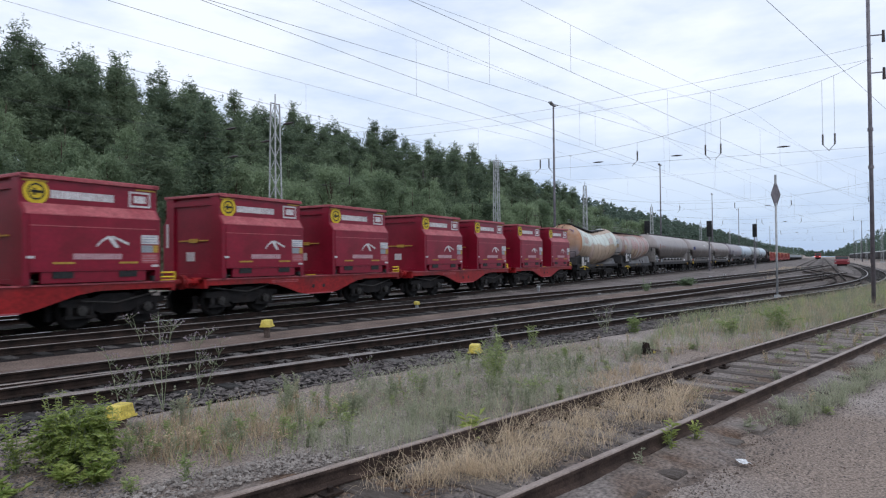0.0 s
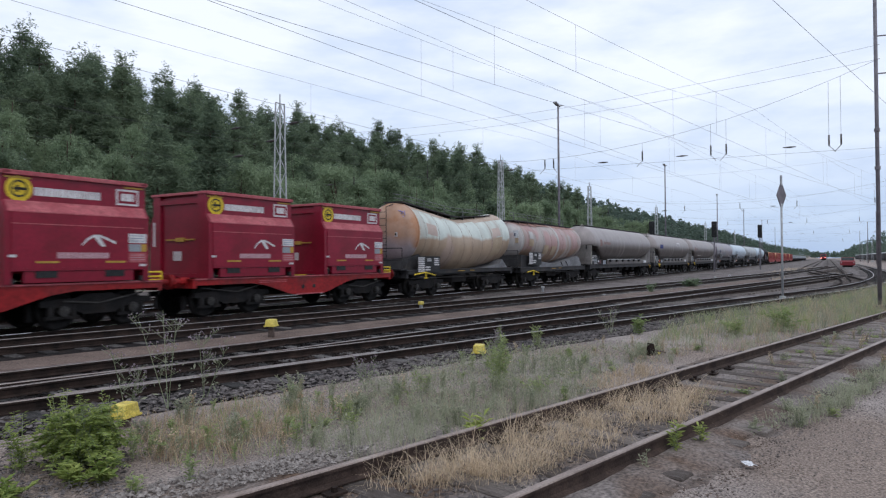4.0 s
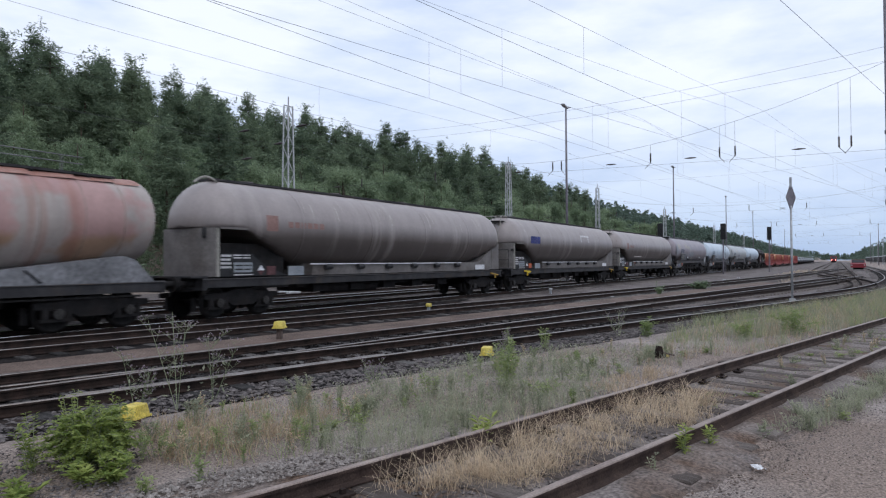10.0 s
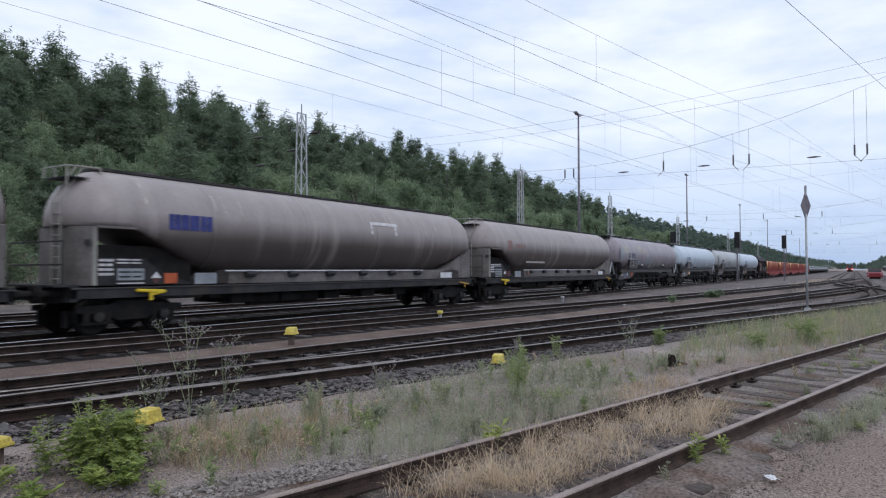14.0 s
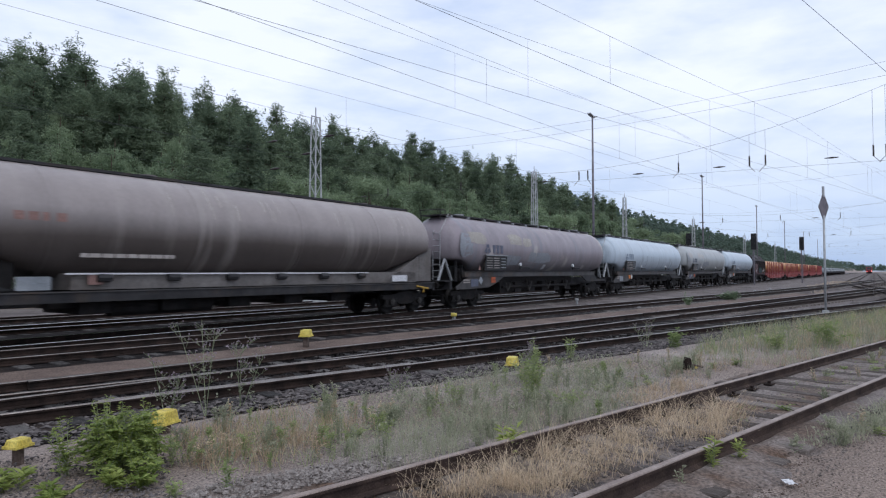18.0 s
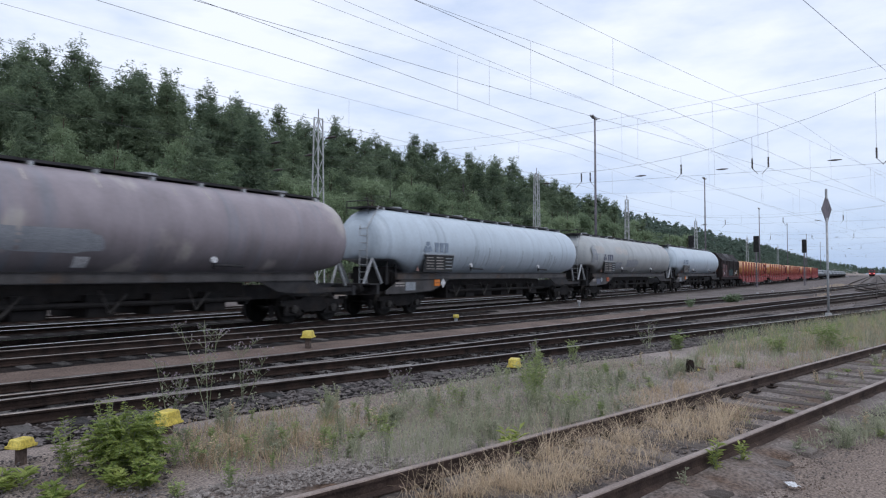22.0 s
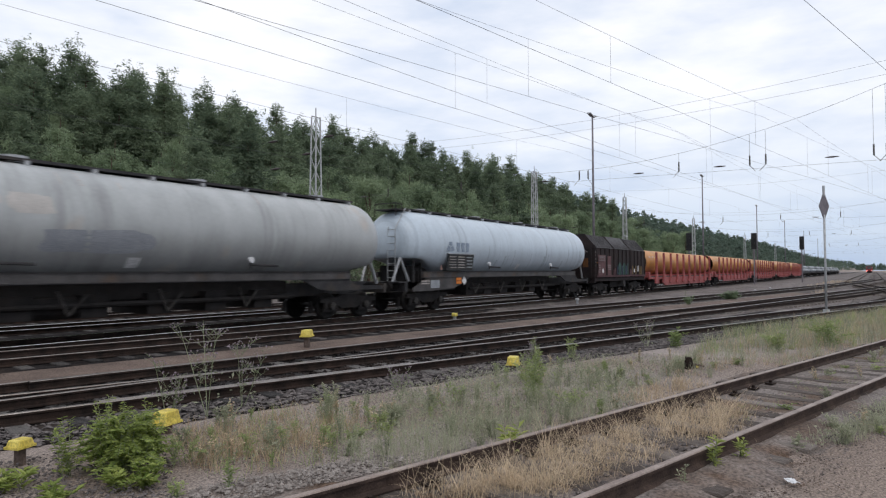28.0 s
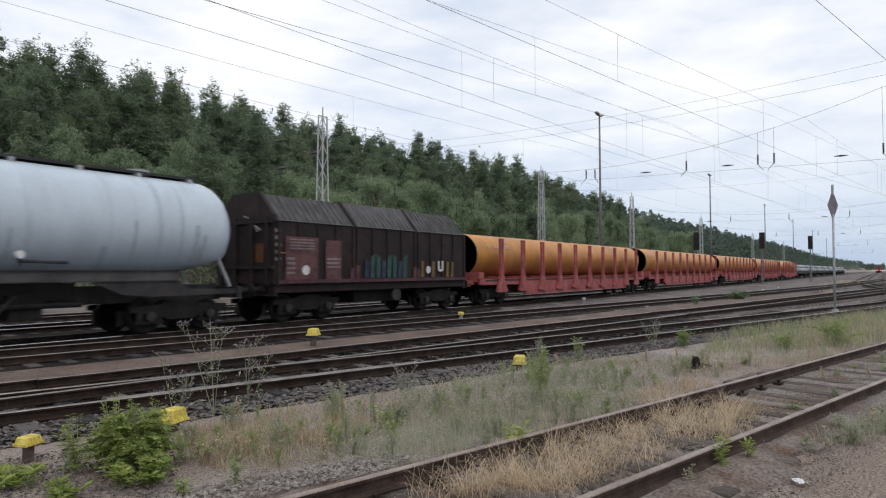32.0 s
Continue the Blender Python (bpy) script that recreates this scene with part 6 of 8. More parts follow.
    for k in range(4):
        px = 6.2 + k * (L - 12.4) / 3.4
        part("dangling_hose", Rods(((px, -1.0, 1.2), (px + 0.25, -1.02, 0.62)), ((px + 0.25, -1.02, 0.62), (px + 0.7, -1.0, 1.1)), r=0.035, seg=5), M_HUB, w)
    part("air_reservoir", Rods(((6.5, -0.6, 0.8), (10.0, -0.6, 0.8)), r=0.27, seg=12), M_BLACK, w)
    part("brake_beam", B((5.6, L - 5.0, -0.6, 0.6, 0.95, 1.35)), M_BLACK, w)
    for xb in (2.5, L - 2.4):
        bogie(w, xb)
    for k in range(6):
        px = 6.2 + k * (L - 12.4) / 5
        part("brake_gear", B((px - 0.35, px + 0.35, -0.9, 0.9, 0.55, 1.1)), M_BLACK, w)
    part("discharge_pipe", Rods(((6, -0.95, 0.85), (L - 5, -0.95, 0.85)), r=0.07, seg=8), M_BLACK, w)
    buffers(w, L)
    return w


# -- the dark covered wagon --
def hood_wagon(x, L):
    w = wagon_thing("covered_wagon", "sooty brown covered wagon with three roof hoods and graffiti", x)
    x0, x1 = 0.6, L - 0.72
    Wd, eave, ridge = 1.38, 3.22, 4.06
    step = (x1 - x0) / 3
    for i in range(3):
        a, b = x0 + step * i, x0 + step * (i + 1)
        bump = 0.03 if i == 1 else 0.0
        part("body_section", B((a + 0.02, b - 0.02, -Wd, Wd, 1.24, eave)), M_HOPPER, w)
        part("roof_hood", prism_x([(-Wd - 0.05, eave - 0.02), (-Wd + 0.05, eave + 0.02), (-0.62 - bump, ridge + bump), (0.62 + bump, ridge + bump), (Wd - 0.05, eave + 0.02), (Wd + 0.05, eave - 0.02)], a + 0.06, b - 0.06), M_ROOF, w)
        bm = bmesh.new()
        for k in range(14):
            px = a + 0.15 + (b - a - 0.3) * k / 13
            rod(bm, (px, -Wd + 0.03, eave + 0.03), (px, -0.63, ridge + 0.01), 0.022, 4)
        part("roof_ribs", bm, M_ROOF, w)
        part("hood_edge", prism_x([(-Wd - 0.09, eave - 0.06), (-Wd - 0.03, eave + 0.02), (-0.66, ridge + 0.05), (0.66, ridge + 0.05), (Wd + 0.03, eave + 0.02), (Wd + 0.09, eave - 0.06)], a - 0.04, a + 0.07), M_HOPPER, w)
        for k in range(5):
            px = a + 0.1 + (b - a - 0.2) * k / 4
            part("side_rib", B((px - 0.05, px + 0.05, -Wd - 0.06, -Wd, 1.2, eave - 0.05)), M_HOPPER, w)
    part("end_wall", B((x0 - 0.06, x0, -Wd, Wd, 1.24, eave + 0.15), (x0 - 0.06, x0, -0.7, 0.7, eave + 0.15, ridge - 0.02)), M_HOPPER, w)
    for y in (-1.1, -0.4, 0.4, 1.1):
        part("end_post", B((x0 - 0.16, x0 - 0.06, y - 0.06, y + 0.06, 1.2, eave + 0.1)), M_HOPPER, w)
    yy = -Wd - 0.062
    part("graffiti_patch", B((x0 + 0.35, x0 + 1.75, yy - 0.008, yy, 1.36, 2.72), bevel=0.003), M_GRAFFITI, w, "faded pinkish graffiti panel")
    part("graffiti_patch", B((x0 + 2.1, x0 + 2.85, yy - 0.008, yy, 1.36, 2.66)), M_GRAFFITI, w, "faded pinkish graffiti panel")
    bars(w, x0 + 0.5, x0 + 1.6, 2.3, 2.68, yy - 0.008, 4, M_SCRAWL, "pale graffiti scrawl", 61, 0.5, 3)
    bars(w, x0 + 0.4, x0 + 0.75, 1.5, 2.1, yy - 0.008, 4, M_SCRAWL, "pale graffiti scrawl", 66, 0.5, 1)
    bars(w, x0 + 2.15, x0 + 2.8, 1.7, 2.1, yy - 0.008, 3, M_SCRAWL, "pale graffiti scrawl", 67, 0.5, 2)
    part("round_tag", Rods(((x0 + 1.2, yy - 0.016, 1.66), (x0 + 1.2, yy - 0.009, 1.66)), r=0.16, seg=18), M_SIGNWHITE, w, "white round tag")
    part("round_tag", Rods(((x0 + 7.95, yy - 0.016, 1.68), (x0 + 7.95, yy - 0.009, 1.68)), r=0.15, seg=18), M_SIGNWHITE, w, "white round tag")
    for k in range(8):
        a = x0 + 4.05 + 0.32 * k
        part("graffiti_stroke", prism([(a, 1.38), (a + 0.22, 1.38), (a + 0.27, 2.0 + 0.13 * ((k * 5) % 3)), (a + 0.03, 2.05 + 0.1 * ((k * 7) % 3))], yy - 0.008, yy), M_GRAFGREEN if k % 3 else M_GRAFBLUE, w, "green graffiti stroke")
    for a, h in ((3.3, 1.75), (3.6, 1.85), (6.95, 1.8), (7.2, 1.7)):
        part("graffiti_stroke", B((x0 + a, x0 + a + 0.22, yy - 0.008, yy, 1.36, h)), M_MAUVEDARK, w, "dull purple graffiti stroke")
    for a in (7.45, 8.2, 9.25, 9.6):
        part("graffiti_stroke", prism([(x0 + a, 1.38), (x0 + a + 0.2, 1.38), (x0 + a + 0.22, 2.0), (x0 + a + 0.06, 2.05)], yy - 0.008, yy), M_OCHREDARK, w, "dull ochre graffiti stroke")
    part("graffiti_letter", B((x0 + 8.65, x0 + 8.75, yy - 0.016, yy, 1.66, 2.04), (x0 + 8.93, x0 + 9.03, yy - 0.016, yy, 1.66, 2.04), (x0 + 8.69, x0 + 8.99, yy - 0.016, yy, 1.61, 1.70)), M_SIGNWHITE, w, "white painted letter U")
    part("sill_band", B((x0 + 0.1, x1 - 0.1, yy - 0.02, yy, 1.24, 1.36)), M_MAUVEDARK, w, "dull red band above the sill")
    bars(w, x0 - 0.02, x0 + 0.22, 1.9, 3.0, -Wd - 0.012, 5, M_SCRAWL, "pale scrawl on the corner post", 63, 0.5, 1)
    part("end_scrawl", Rods(((x0 - 0.17, -0.9, 2.9), (x0 - 0.17, -0.6, 3.05)), ((x0 - 0.17, -0.6, 3.05), (x0 - 0.17, -0.75, 2.85)), ((x0 - 0.17, -0.3, 3.3), (x0 - 0.17, -0.1, 3.35)), r=0.03, seg=5), M_SCRAWL, w, "pale scrawl on the end wall")
    part("end_tag", B((x0 - 0.075, x0 - 0.062, -0.9, -0.55, 1.9, 2.5)), M_ORANGEDARK, w, "dull orange spray on the end wall")
    part("end_crossbeam", B((x0 - 0.14, x0 - 0.06, -Wd, Wd, eave - 0.1, eave + 0.02), (x0 - 0.14, x0 - 0.06, -Wd, Wd, 1.7, 1.8)), M_HOPPER, w)
    part("side_sill", B((0.6, L - 0.6, -1.32, -1.18, 0.96, 1.24)), M_HOPPER, w)
    part("side_sill", B((0.6, L - 0.6, 1.18, 1.32, 0.96, 1.24)), M_HOPPER, w)
    part("headstock", B((0.6, 0.75, -1.3, 1.3, 0.86, 1.24)), M_HOPPER, w)
    part("headstock", B((L - 0.75, L - 0.6, -1.3, 1.3, 0.86, 1.24)), M_HOPPER, w)
    part("centre_sill", B((0.6, L - 0.6, -0.3, 0.3, 0.8, 1.2)), M_HOPPER, w)
    part("step_frame", Rods(((0.75, -1.36, 1.3), (0.75, -1.36, 2.2)), ((1.15, -1.36, 1.3), (1.15, -1.36, 2.2)), ((0.75, -1.36, 2.2), (1.15, -1.36, 2.2)), r=0.025), M_ORANGE, w)
    part("brake_gear", B((L / 2 - 1.4, L / 2 + 1.4, -0.9, 0.9, 0.5, 0.95)), M_BLACK, w)
    part("brake_wheel", Rods(((L / 2 + 0.6, -1.3, 0.75), (L / 2 + 0.6, -1.25, 0.75)), r=0.25, seg=14), M_UNDER, w)
    for xb in (2.3, L - 2.3):
        bogie(w, xb)
    buffers(w, L)
    return w


# -- stake wagons with one large coated pipe each --
def pipe_wagon(x, L):
    w = wagon_thing("stake_wagon", "faded red stake wagon with tall stanchions", x)
    sill = [(0.7, 1.22), (L - 0.7, 1.22), (L - 0.7, 0.98), (L - 4.2, 0.95), (L - 4.9, 0.40), (5.4, 0.40), (4.6, 0.95), (0.7, 0.98)]
    part("side_sill", prism(sill, -1.32, -1.22), M_STAKE, w)
    part("side_sill", prism(sill, 1.22, 1.32), M_STAKE, w)
    part("deck", B((0.6, L - 0.6, -1.22, 1.22, 1.10, 1.24)), M_STAKE, w)
    for a, b in ((0.6, 1.1), (L - 1.1, L - 0.6)):
        part("end_board", B((a, b, -1.3, 1.3, 1.24, 1.55), bevel=0.02), M_STAKE, w)
    n = 10
    for i in range(n):
        px = 2.6 + (L - 5.3) * i / (n - 1)
        for s in (-1, 1):
            y0, y1 = sorted((s * 1.32, s * 1.44))
            post = B((px - 0.15, px - 0.075, y0, y1, 1.1, 3.16), (px + 0.075, px + 0.15, y0, y1, 1.1, 3.16), (px - 0.075, px + 0.075, y0 + 0.03, y1 - 0.03, 1.1, 3.1))
            part("stanchion", post, M_STAKE, w)
            part("stanchion_cap", B((px - 0.16, px + 0.16, y0 - 0.005, y1 + 0.005, 3.16, 3.19)), M_LEDGE, w)
            part("stanchion_foot", prism([(px - 0.52, 0.66), (px - 0.40, 0.60), (px + 0.40, 0.60), (px + 0.52, 0.66), (px + 0.30, 0.98), (px + 0.16, 1.40), (px - 0.16, 1.40), (px - 0.30, 0.98)], y0 - (0.02 if s < 0 else 0), y1 - (0.02 if s < 0 else 0.0)), M_STAKE, w)
        part("bolster", B((px - 0.15, px + 0.15, -1.3, 1.3, 1.24, 1.36)), M_STAKE, w)
    # dark strip standing in for the deck's shadow on the sill
    part("deck_edge", B((1.2, L - 1.2, -1.335, -1.322, 1.13, 1.22)), M_UNDER, w, "deck shadow drawn as a dark strip on the upper sill")
    for xb in (2.6, L - 2.6):
        bogie(w, xb)
    buffers(w, L, M_STAKE)
    r, z = 1.02, 2.38
    p = thing("steel_pipe", "large orange-coated steel pipe lying on a stake wagon", "pipe", "orange pipes", at=ride(x))
    BASE.append((p, x, 0.0))
    a, b = 0.95, L - 0.95
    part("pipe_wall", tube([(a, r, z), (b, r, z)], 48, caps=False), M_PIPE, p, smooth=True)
    part("pipe_bore", tube([(a + 0.004, r - 0.035, z), (b - 0.004, r - 0.035, z)], 48, caps=False), M_SIGNAL, p, smooth=True)
    bm = bmesh.new()
    for e in (a, b):
        for i in range(48):
            t0, t1 = 2 * math.pi * i / 48, 2 * math.pi * (i + 1) / 48
            plate(bm, [(e, q * math.cos(t), z + q * math.sin(t)) for t, q in ((t0, r - 0.035), (t0, r), (t1, r), (t1, r - 0.035))])
    part("pipe_lip", bm, M_UNDER, p)
    for i in range(3):
        bars(p, a + 0.8 + i * 0.9, a + 1.3 + i * 0.9, z + 0.35, z + 0.5, -r * 0.93 - 0.02, 2, M_SIGNWHITE, seed=80 + i, cut=2, fill=0.4)
    return w


def flat_wagon(x, L):
    w = wagon_thing("pipe_flat_wagon", "dark flat wagon carrying grey pipes", x)
    part("frame", B((0.6, L - 0.6, -1.3, 1.3, 0.9, 1.25)), M_UNDER, w)
    for y in (-0.85, 0.0, 0.85):
        part("grey_pipe", tube([(0.9, 0.42, 1.68), (L - 0.9, 0.42, 1.68)], 20), M_PIPEGREY, w, smooth=True)
        w.children[-1].location.y = y
    for y in (-0.42, 0.42):
        part("grey_pipe", tube([(0.9, 0.42, 2.4), (L - 0.9, 0.42, 2.4)], 20), M_PIPEGREY, w, smooth=True)
        w.children[-1].location.y = y
    for xb in (2.6, L - 2.6):
        bogie(w, xb)
    buffers(w, L)
    return w


G = [45.28, 57.1, 69.75, 90.07, 110.2, 130.91, 151.65, 172.43, 193.65, 214.3, 226.45, 252.2, 279.3, 304.8, 329.3, 353.6]
for x, e, loads in ((2.0, 12.57, (2.98, 8.0)), (12.57, 23.6, (13.62, 18.68)), (23.6, 34.6, (25.01, 30.1)), (34.6, 45.28, (35.57, 40.6))):
    container_wagon(x, e - x, [a - x for a in loads])
cream, _, _ = bent_tank(G[0], G[1] - G[0], "cream chemical tank wagon, bent in the middle, streaked with rust", M_TANK1, M_TANK1END, 1.5, 10.82, (1.36, 2.86), (1.36, 2.36),
                        (2.1, 3.25, 4.4, 5.6, 6.5, 7.55, 8.7, 9.95), (4.25, 3.84, 4.16), (4.52, 4.24, 4.36), (1.02, 1.19), (1.42, 3.29, 1.07, 1.80),
                        (([(0.9, 1.2), (1.15, 1.7), (1.9, 1.9), (3.3, 1.3), (3.4, 1.2)], M_UNDER, 1.05), ([(8.4, 1.2), (9.9, 1.42), (10.3, 1.66), (10.95, 1.2)], M_FAIRING, 1.15)), 0.64, 71,
                        ((2.24, 3.1, 0.02, 0.40, M_PATCHPINK), (8.85, 9.75, 0.16, 0.50, M_PATCHPINK), (8.78, 9.9, -0.62, 0.10, M_PATCHTAN)), M_RUSTRUN)
part("end_plate", B((0.90, 0.94, -0.62, -0.48, 2.66, 2.86)), M_PLACARD, cream, "small pale plate with a dark centre")
part("end_plate_centre", B((0.885, 0.90, -0.58, -0.52, 2.70, 2.82)), M_SIGNAL, cream)
part("end_scrawl", Rods(((1.10, -0.85, 3.52), (1.10, -0.62, 3.60)), ((1.10, -0.62, 3.60), (1.10, -0.8, 3.74)), ((1.10, -0.8, 3.74), (1.10, -0.55, 3.82)), ((1.10, -0.9, 3.6), (1.10, -0.86, 3.8)), r=0.025, seg=5), M_MAUVEPAINT, cream, "faded purple scrawl")
part("side_gate", Rods(((0.3, -0.15, 1.2), (0.3, -0.15, 2.15)), ((0.3, -0.15, 2.15), (0.3, 0.42, 2.15)), ((0.3, 0.42, 2.15), (0.3, 0.42, 1.2)), ((0.3, -0.15, 1.4), (0.3, 0.42, 1.4)), r=0.035), M_SIGNYEL, cream, "yellow guard rail beside the platform")
pink, _, _ = bent_tank(G[1], G[2] - G[1], "faded pink chemical tank wagon with hoops and a roof walkway", M_TANK2, M_TANK2END, 1.52, 11.82, (1.10, 2.82), (1.31, 2.66),
                       (2.27, 3.29, 4.44, 5.63, 6.56, 7.7, 8.85, 9.95, 11.0), (4.00, 3.97, 3.92), (4.42, 4.38, 4.30), (0.90, 1.14), (1.76, 3.71, 1.31, 2.07),
                       (([(1.1, 1.14), (1.2, 1.92), (2.2, 1.86), (3.9, 1.6), (4.0, 1.14)], M_UNDER, 1.1), ([(3.9, 1.14), (4.2, 1.5), (6.56, 1.34), (10.98, 1.84), (11.3, 1.74), (11.85, 1.16)], M_FAIRING, 1.12)), 0.60, 75,
                       ((2.4, 3.2, 0.10, 0.50, M_PATCHPALE), (2.32, 3.24, -0.30, 0.06, M_PATCHTAN), (4.5, 5.58, -0.62, -0.14, M_PATCHTAN), (5.7, 6.4, -0.62, -0.14, M_PATCHTAN)), M_RUSTRUN2)
part("pale_band", tube([(6.58, 1.312, 2.663), (6.6, 1.318, 2.663), (6.9, 1.316, 2.667), (6.92, 1.305, 2.668)], 56, caps=False), M_PATCHPALE, pink, "pale repainted band at the bend", smooth=True)
part("end_sheet", B((1.075, 1.10, -0.98, -0.52, 2.92, 3.36)), M_PLACARD, pink, "white sheet on the tank end")
part("end_sheet_mark", B((1.06, 1.075, -0.80, -0.70, 3.02, 3.2)), M_SIGNDULL, pink)
part("end_patch", B((1.082, 1.098, -0.96, -0.56, 2.62, 2.91)), M_PATCHTAN, pink, "tan patch below the sheet")
for px in (7.9, 8.9):
    part("saddle_rib", prism([(px, 1.2), (px + 0.06, 1.2), (px - 0.3, 1.5), (px - 0.36, 1.5)], -1.16, -1.12), M_UNDER, pink)
silo_wagon(G[2], G[3] - G[2], "grimy beige silo wagon with sloping ends")
silo_wagon(G[3], G[4] - G[3], "grimy beige silo wagon with a blue mark", mark=1)
silo_wagon(G[4], G[5] - G[4], "grimy beige silo wagon with a pale pipe rail", mark=2)
long_tank(G[5], G[6] - G[5], "dirty mauve-grey powder tank wagon with pale patches", M_PURPLE, 1)
long_tank(G[6], G[7] - G[6], "pale blue-grey powder tank wagon with grey mark", M_PALEBLUE, 2)
long_tank(G[7], G[8] - G[7], "weathered grey powder tank wagon", M_GREYTANK, 1)
long_tank(G[8], G[9] - G[8], "pale blue-grey powder tank wagon with grey mark", M_PALEBLUE, 2)
hood_wagon(G[9], G[10] - G[9])
for i in range(10, 15):
    pipe_wagon(G[i], G[i + 1] - G[i])
for i in range(8):
    flat_wagon(G[15] + i * 22.0, 22.0)


# ---- the wooded hillside ----
def tri_cloud(centres, size, rng, flat=0.5, k=1, stretch=1.6, tri=False):
    """Small pointed leaves or needle tufts at random turns round the centres, as vertices and faces."""
    c = np.repeat(np.asarray(centres, float), k, axis=0)
    n = len(c)
    a = rng.normal(size=(n, 3))
    a[:, 2] *= flat
    a /= np.linalg.norm(a, axis=1, keepdims=True) + 1e-9
    b = rng.normal(size=(n, 3))
    b -= (b * a).sum(1, keepdims=True) * a
    b /= np.linalg.norm(b, axis=1, keepdims=True) + 1e-9
    s = size * rng.uniform(0.55, 1.35, (n, 1))
    off = rng.normal(size=(n, 3)) * size * 0.9 if k > 1 else 0
    c = c + off
    if tri:
        v = np.stack([c - a * s * stretch * 0.6, c + b * s * 0.5, c + a * s * stretch * 0.6], axis=1).reshape(-1, 3)
        return v, [(3 * i, 3 * i + 1, 3 * i + 2) for i in range(n)]
    v = np.stack([c - a * s * stretch * 0.5, c + b * s * 0.42, c + a * s * stretch * 0.6, c - b * s * 0.42], axis=1).reshape(-1, 3)
    return v, [(4 * i, 4 * i + 1, 4 * i + 2, 4 * i + 3) for i in range(n)]


def pine_points(rng, h, r, n_whorl=11, taper=0.68):
    """Needle tufts of a Scots pine: uneven whorls that leave gaps, a ragged top; and its limbs."""
    pts, limbs = [], []
    for i in range(n_whorl):
        u = max(0.0, (i + rng.uniform(-0.3, 0.3)) / n_whorl)
        z = h * (0.30 + 0.69 * u)
        reach = r * math.sin(math.pi * (0.22 + taper * u)) * rng.uniform(0.6, 1.15)
        for b in range(int(rng.integers(4, 7))):
            ang = rng.uniform(0, 2 * math.pi)
            L = reach * rng.uniform(0.55, 1.1)
            rise = rng.uniform(0.05, 0.45) * L
            tip = np.array([math.cos(ang) * L, math.sin(ang) * L, z + rise])
            limbs.append(((0, 0, z), tuple(tip)))
            m = int(7 + 9 * L)
            t = rng.uniform(0.35, 1.05, m)[:, None]
            base = np.array([0, 0, z])
            p = base + (tip - base) * t + rng.normal(size=(m, 3)) * np.array([0.30, 0.30, 0.16]) * (0.5 + L / r)
            pts.append(p)
    top = np.array([0, 0, h]) + rng.normal(size=(30, 3)) * np.array([0.4, 0.4, 0.4])
    pts.append(top)
    return np.concatenate(pts), limbs


def broad_points(rng, h, r):
    """Leaf clumps of a young broadleaf tree: several lobes with gaps between."""
    pts, limbs = [], []
    for i in range(30):
        u = rng.uniform(0.08, 1.0)
        ang, d = rng.uniform(0, 2 * math.pi), r * rng.uniform(0.15, 0.95) * (1.1 - 0.8 * u)
        c = np.array([math.cos(ang) * d, math.sin(ang) * d, h * (0.12 + 0.82 * u)])
        limbs.append(((0, 0, c[2] * 0.7), tuple(c)))
        q = rng.normal(size=(62, 3))
        q /= np.linalg.norm(q, axis=1, keepdims=True)
        lobe = r * rng.uniform(0.17, 0.36)
        pts.append(c + q * lobe * rng.uniform(0.4, 1.15, (62, 1)) * np.array([1, 1, 0.85]))
    return np.concatenate(pts), limbs


def tree_proto(kind, seed):
    rng = np.random.default_rng(seed)
    if kind == "pine":
        h, r = rng.uniform(10.0, 12.4), rng.uniform(1.8, 2.5)
        pts, limbs = pine_points(rng, h, r, 11, (0.72, 0.67, 0.75, 0.70, 0.75, 0.66, 0.73)[seed % 7])
        v, f = tri_cloud(pts, 0.18, rng, 0.5, 9, 1.8, True)
        leaf, label = M_LEAF_PINE, "dark green Scots pine with an uneven crown"
    else:
        h, r = rng.uniform(7.5, 10.0), rng.uniform(2.4, 3.2)
        pts, limbs = broad_points(rng, h, r)
        v, f = tri_cloud(pts, 0.155, rng, 0.8, 5, 1.35, True)
        leaf, label = M_LEAF_BROAD, "mid-green broadleaf tree on the slope"
    t = thing("pine_tree" if kind == "pine" else "broadleaf_tree", label, "tree", "trees on the hillside")
    bm = bmesh.new()
    rod(bm, (0, 0, -0.5), (0, 0, h * 0.55), 0.17, 7, 0.11)
    rod(bm, (0, 0, h * 0.55), (0.1, 0, h * 0.97), 0.11, 6, 0.025)
    for a, b in limbs[::2]:
        rod(bm, a, b, 0.05, 4, 0.015)
    part("trunk", bm, M_BARK, t)
    raw("crown", v, f, leaf, t)
    return t, h


protos = [tree_proto("pine", 100 + i) for i in range(7)] + [tree_proto("broad", 200 + i) for i in range(5)]
rng = np.random.default_rng(5)
placed = []
far_v, far_f = [], []


def far_tree(x, y, s, seed, n=110, tuft=0.75):
    """A far crown of loose tufts, added to the joined woods."""
    r = np.random.default_rng(seed)
    h = 10.8 * s
    u = r.uniform(0.05, 1, n)
    a = r.uniform(0, 2 * math.pi, n)
    d = 2.7 * s * (1.05 - u) ** 0.7 * r.uniform(0.4, 1.1, n)
    p = np.stack([x + np.cos(a) * d, y + np.sin(a) * d, ground_z(x, y) + h * (0.12 + 0.88 * u)], axis=1)
    v, f = tri_cloud(p, tuft, r, 0.6, 1, 1.5)
    k = sum(len(q) for q in far_v)
    far_v.append(v)
    far_f.extend([tuple(i + k for i in q) for q in f])


def free_spot(x, y, d):
    return all((x - a) ** 2 + (y - b) ** 2 > d * d for a, b in placed)


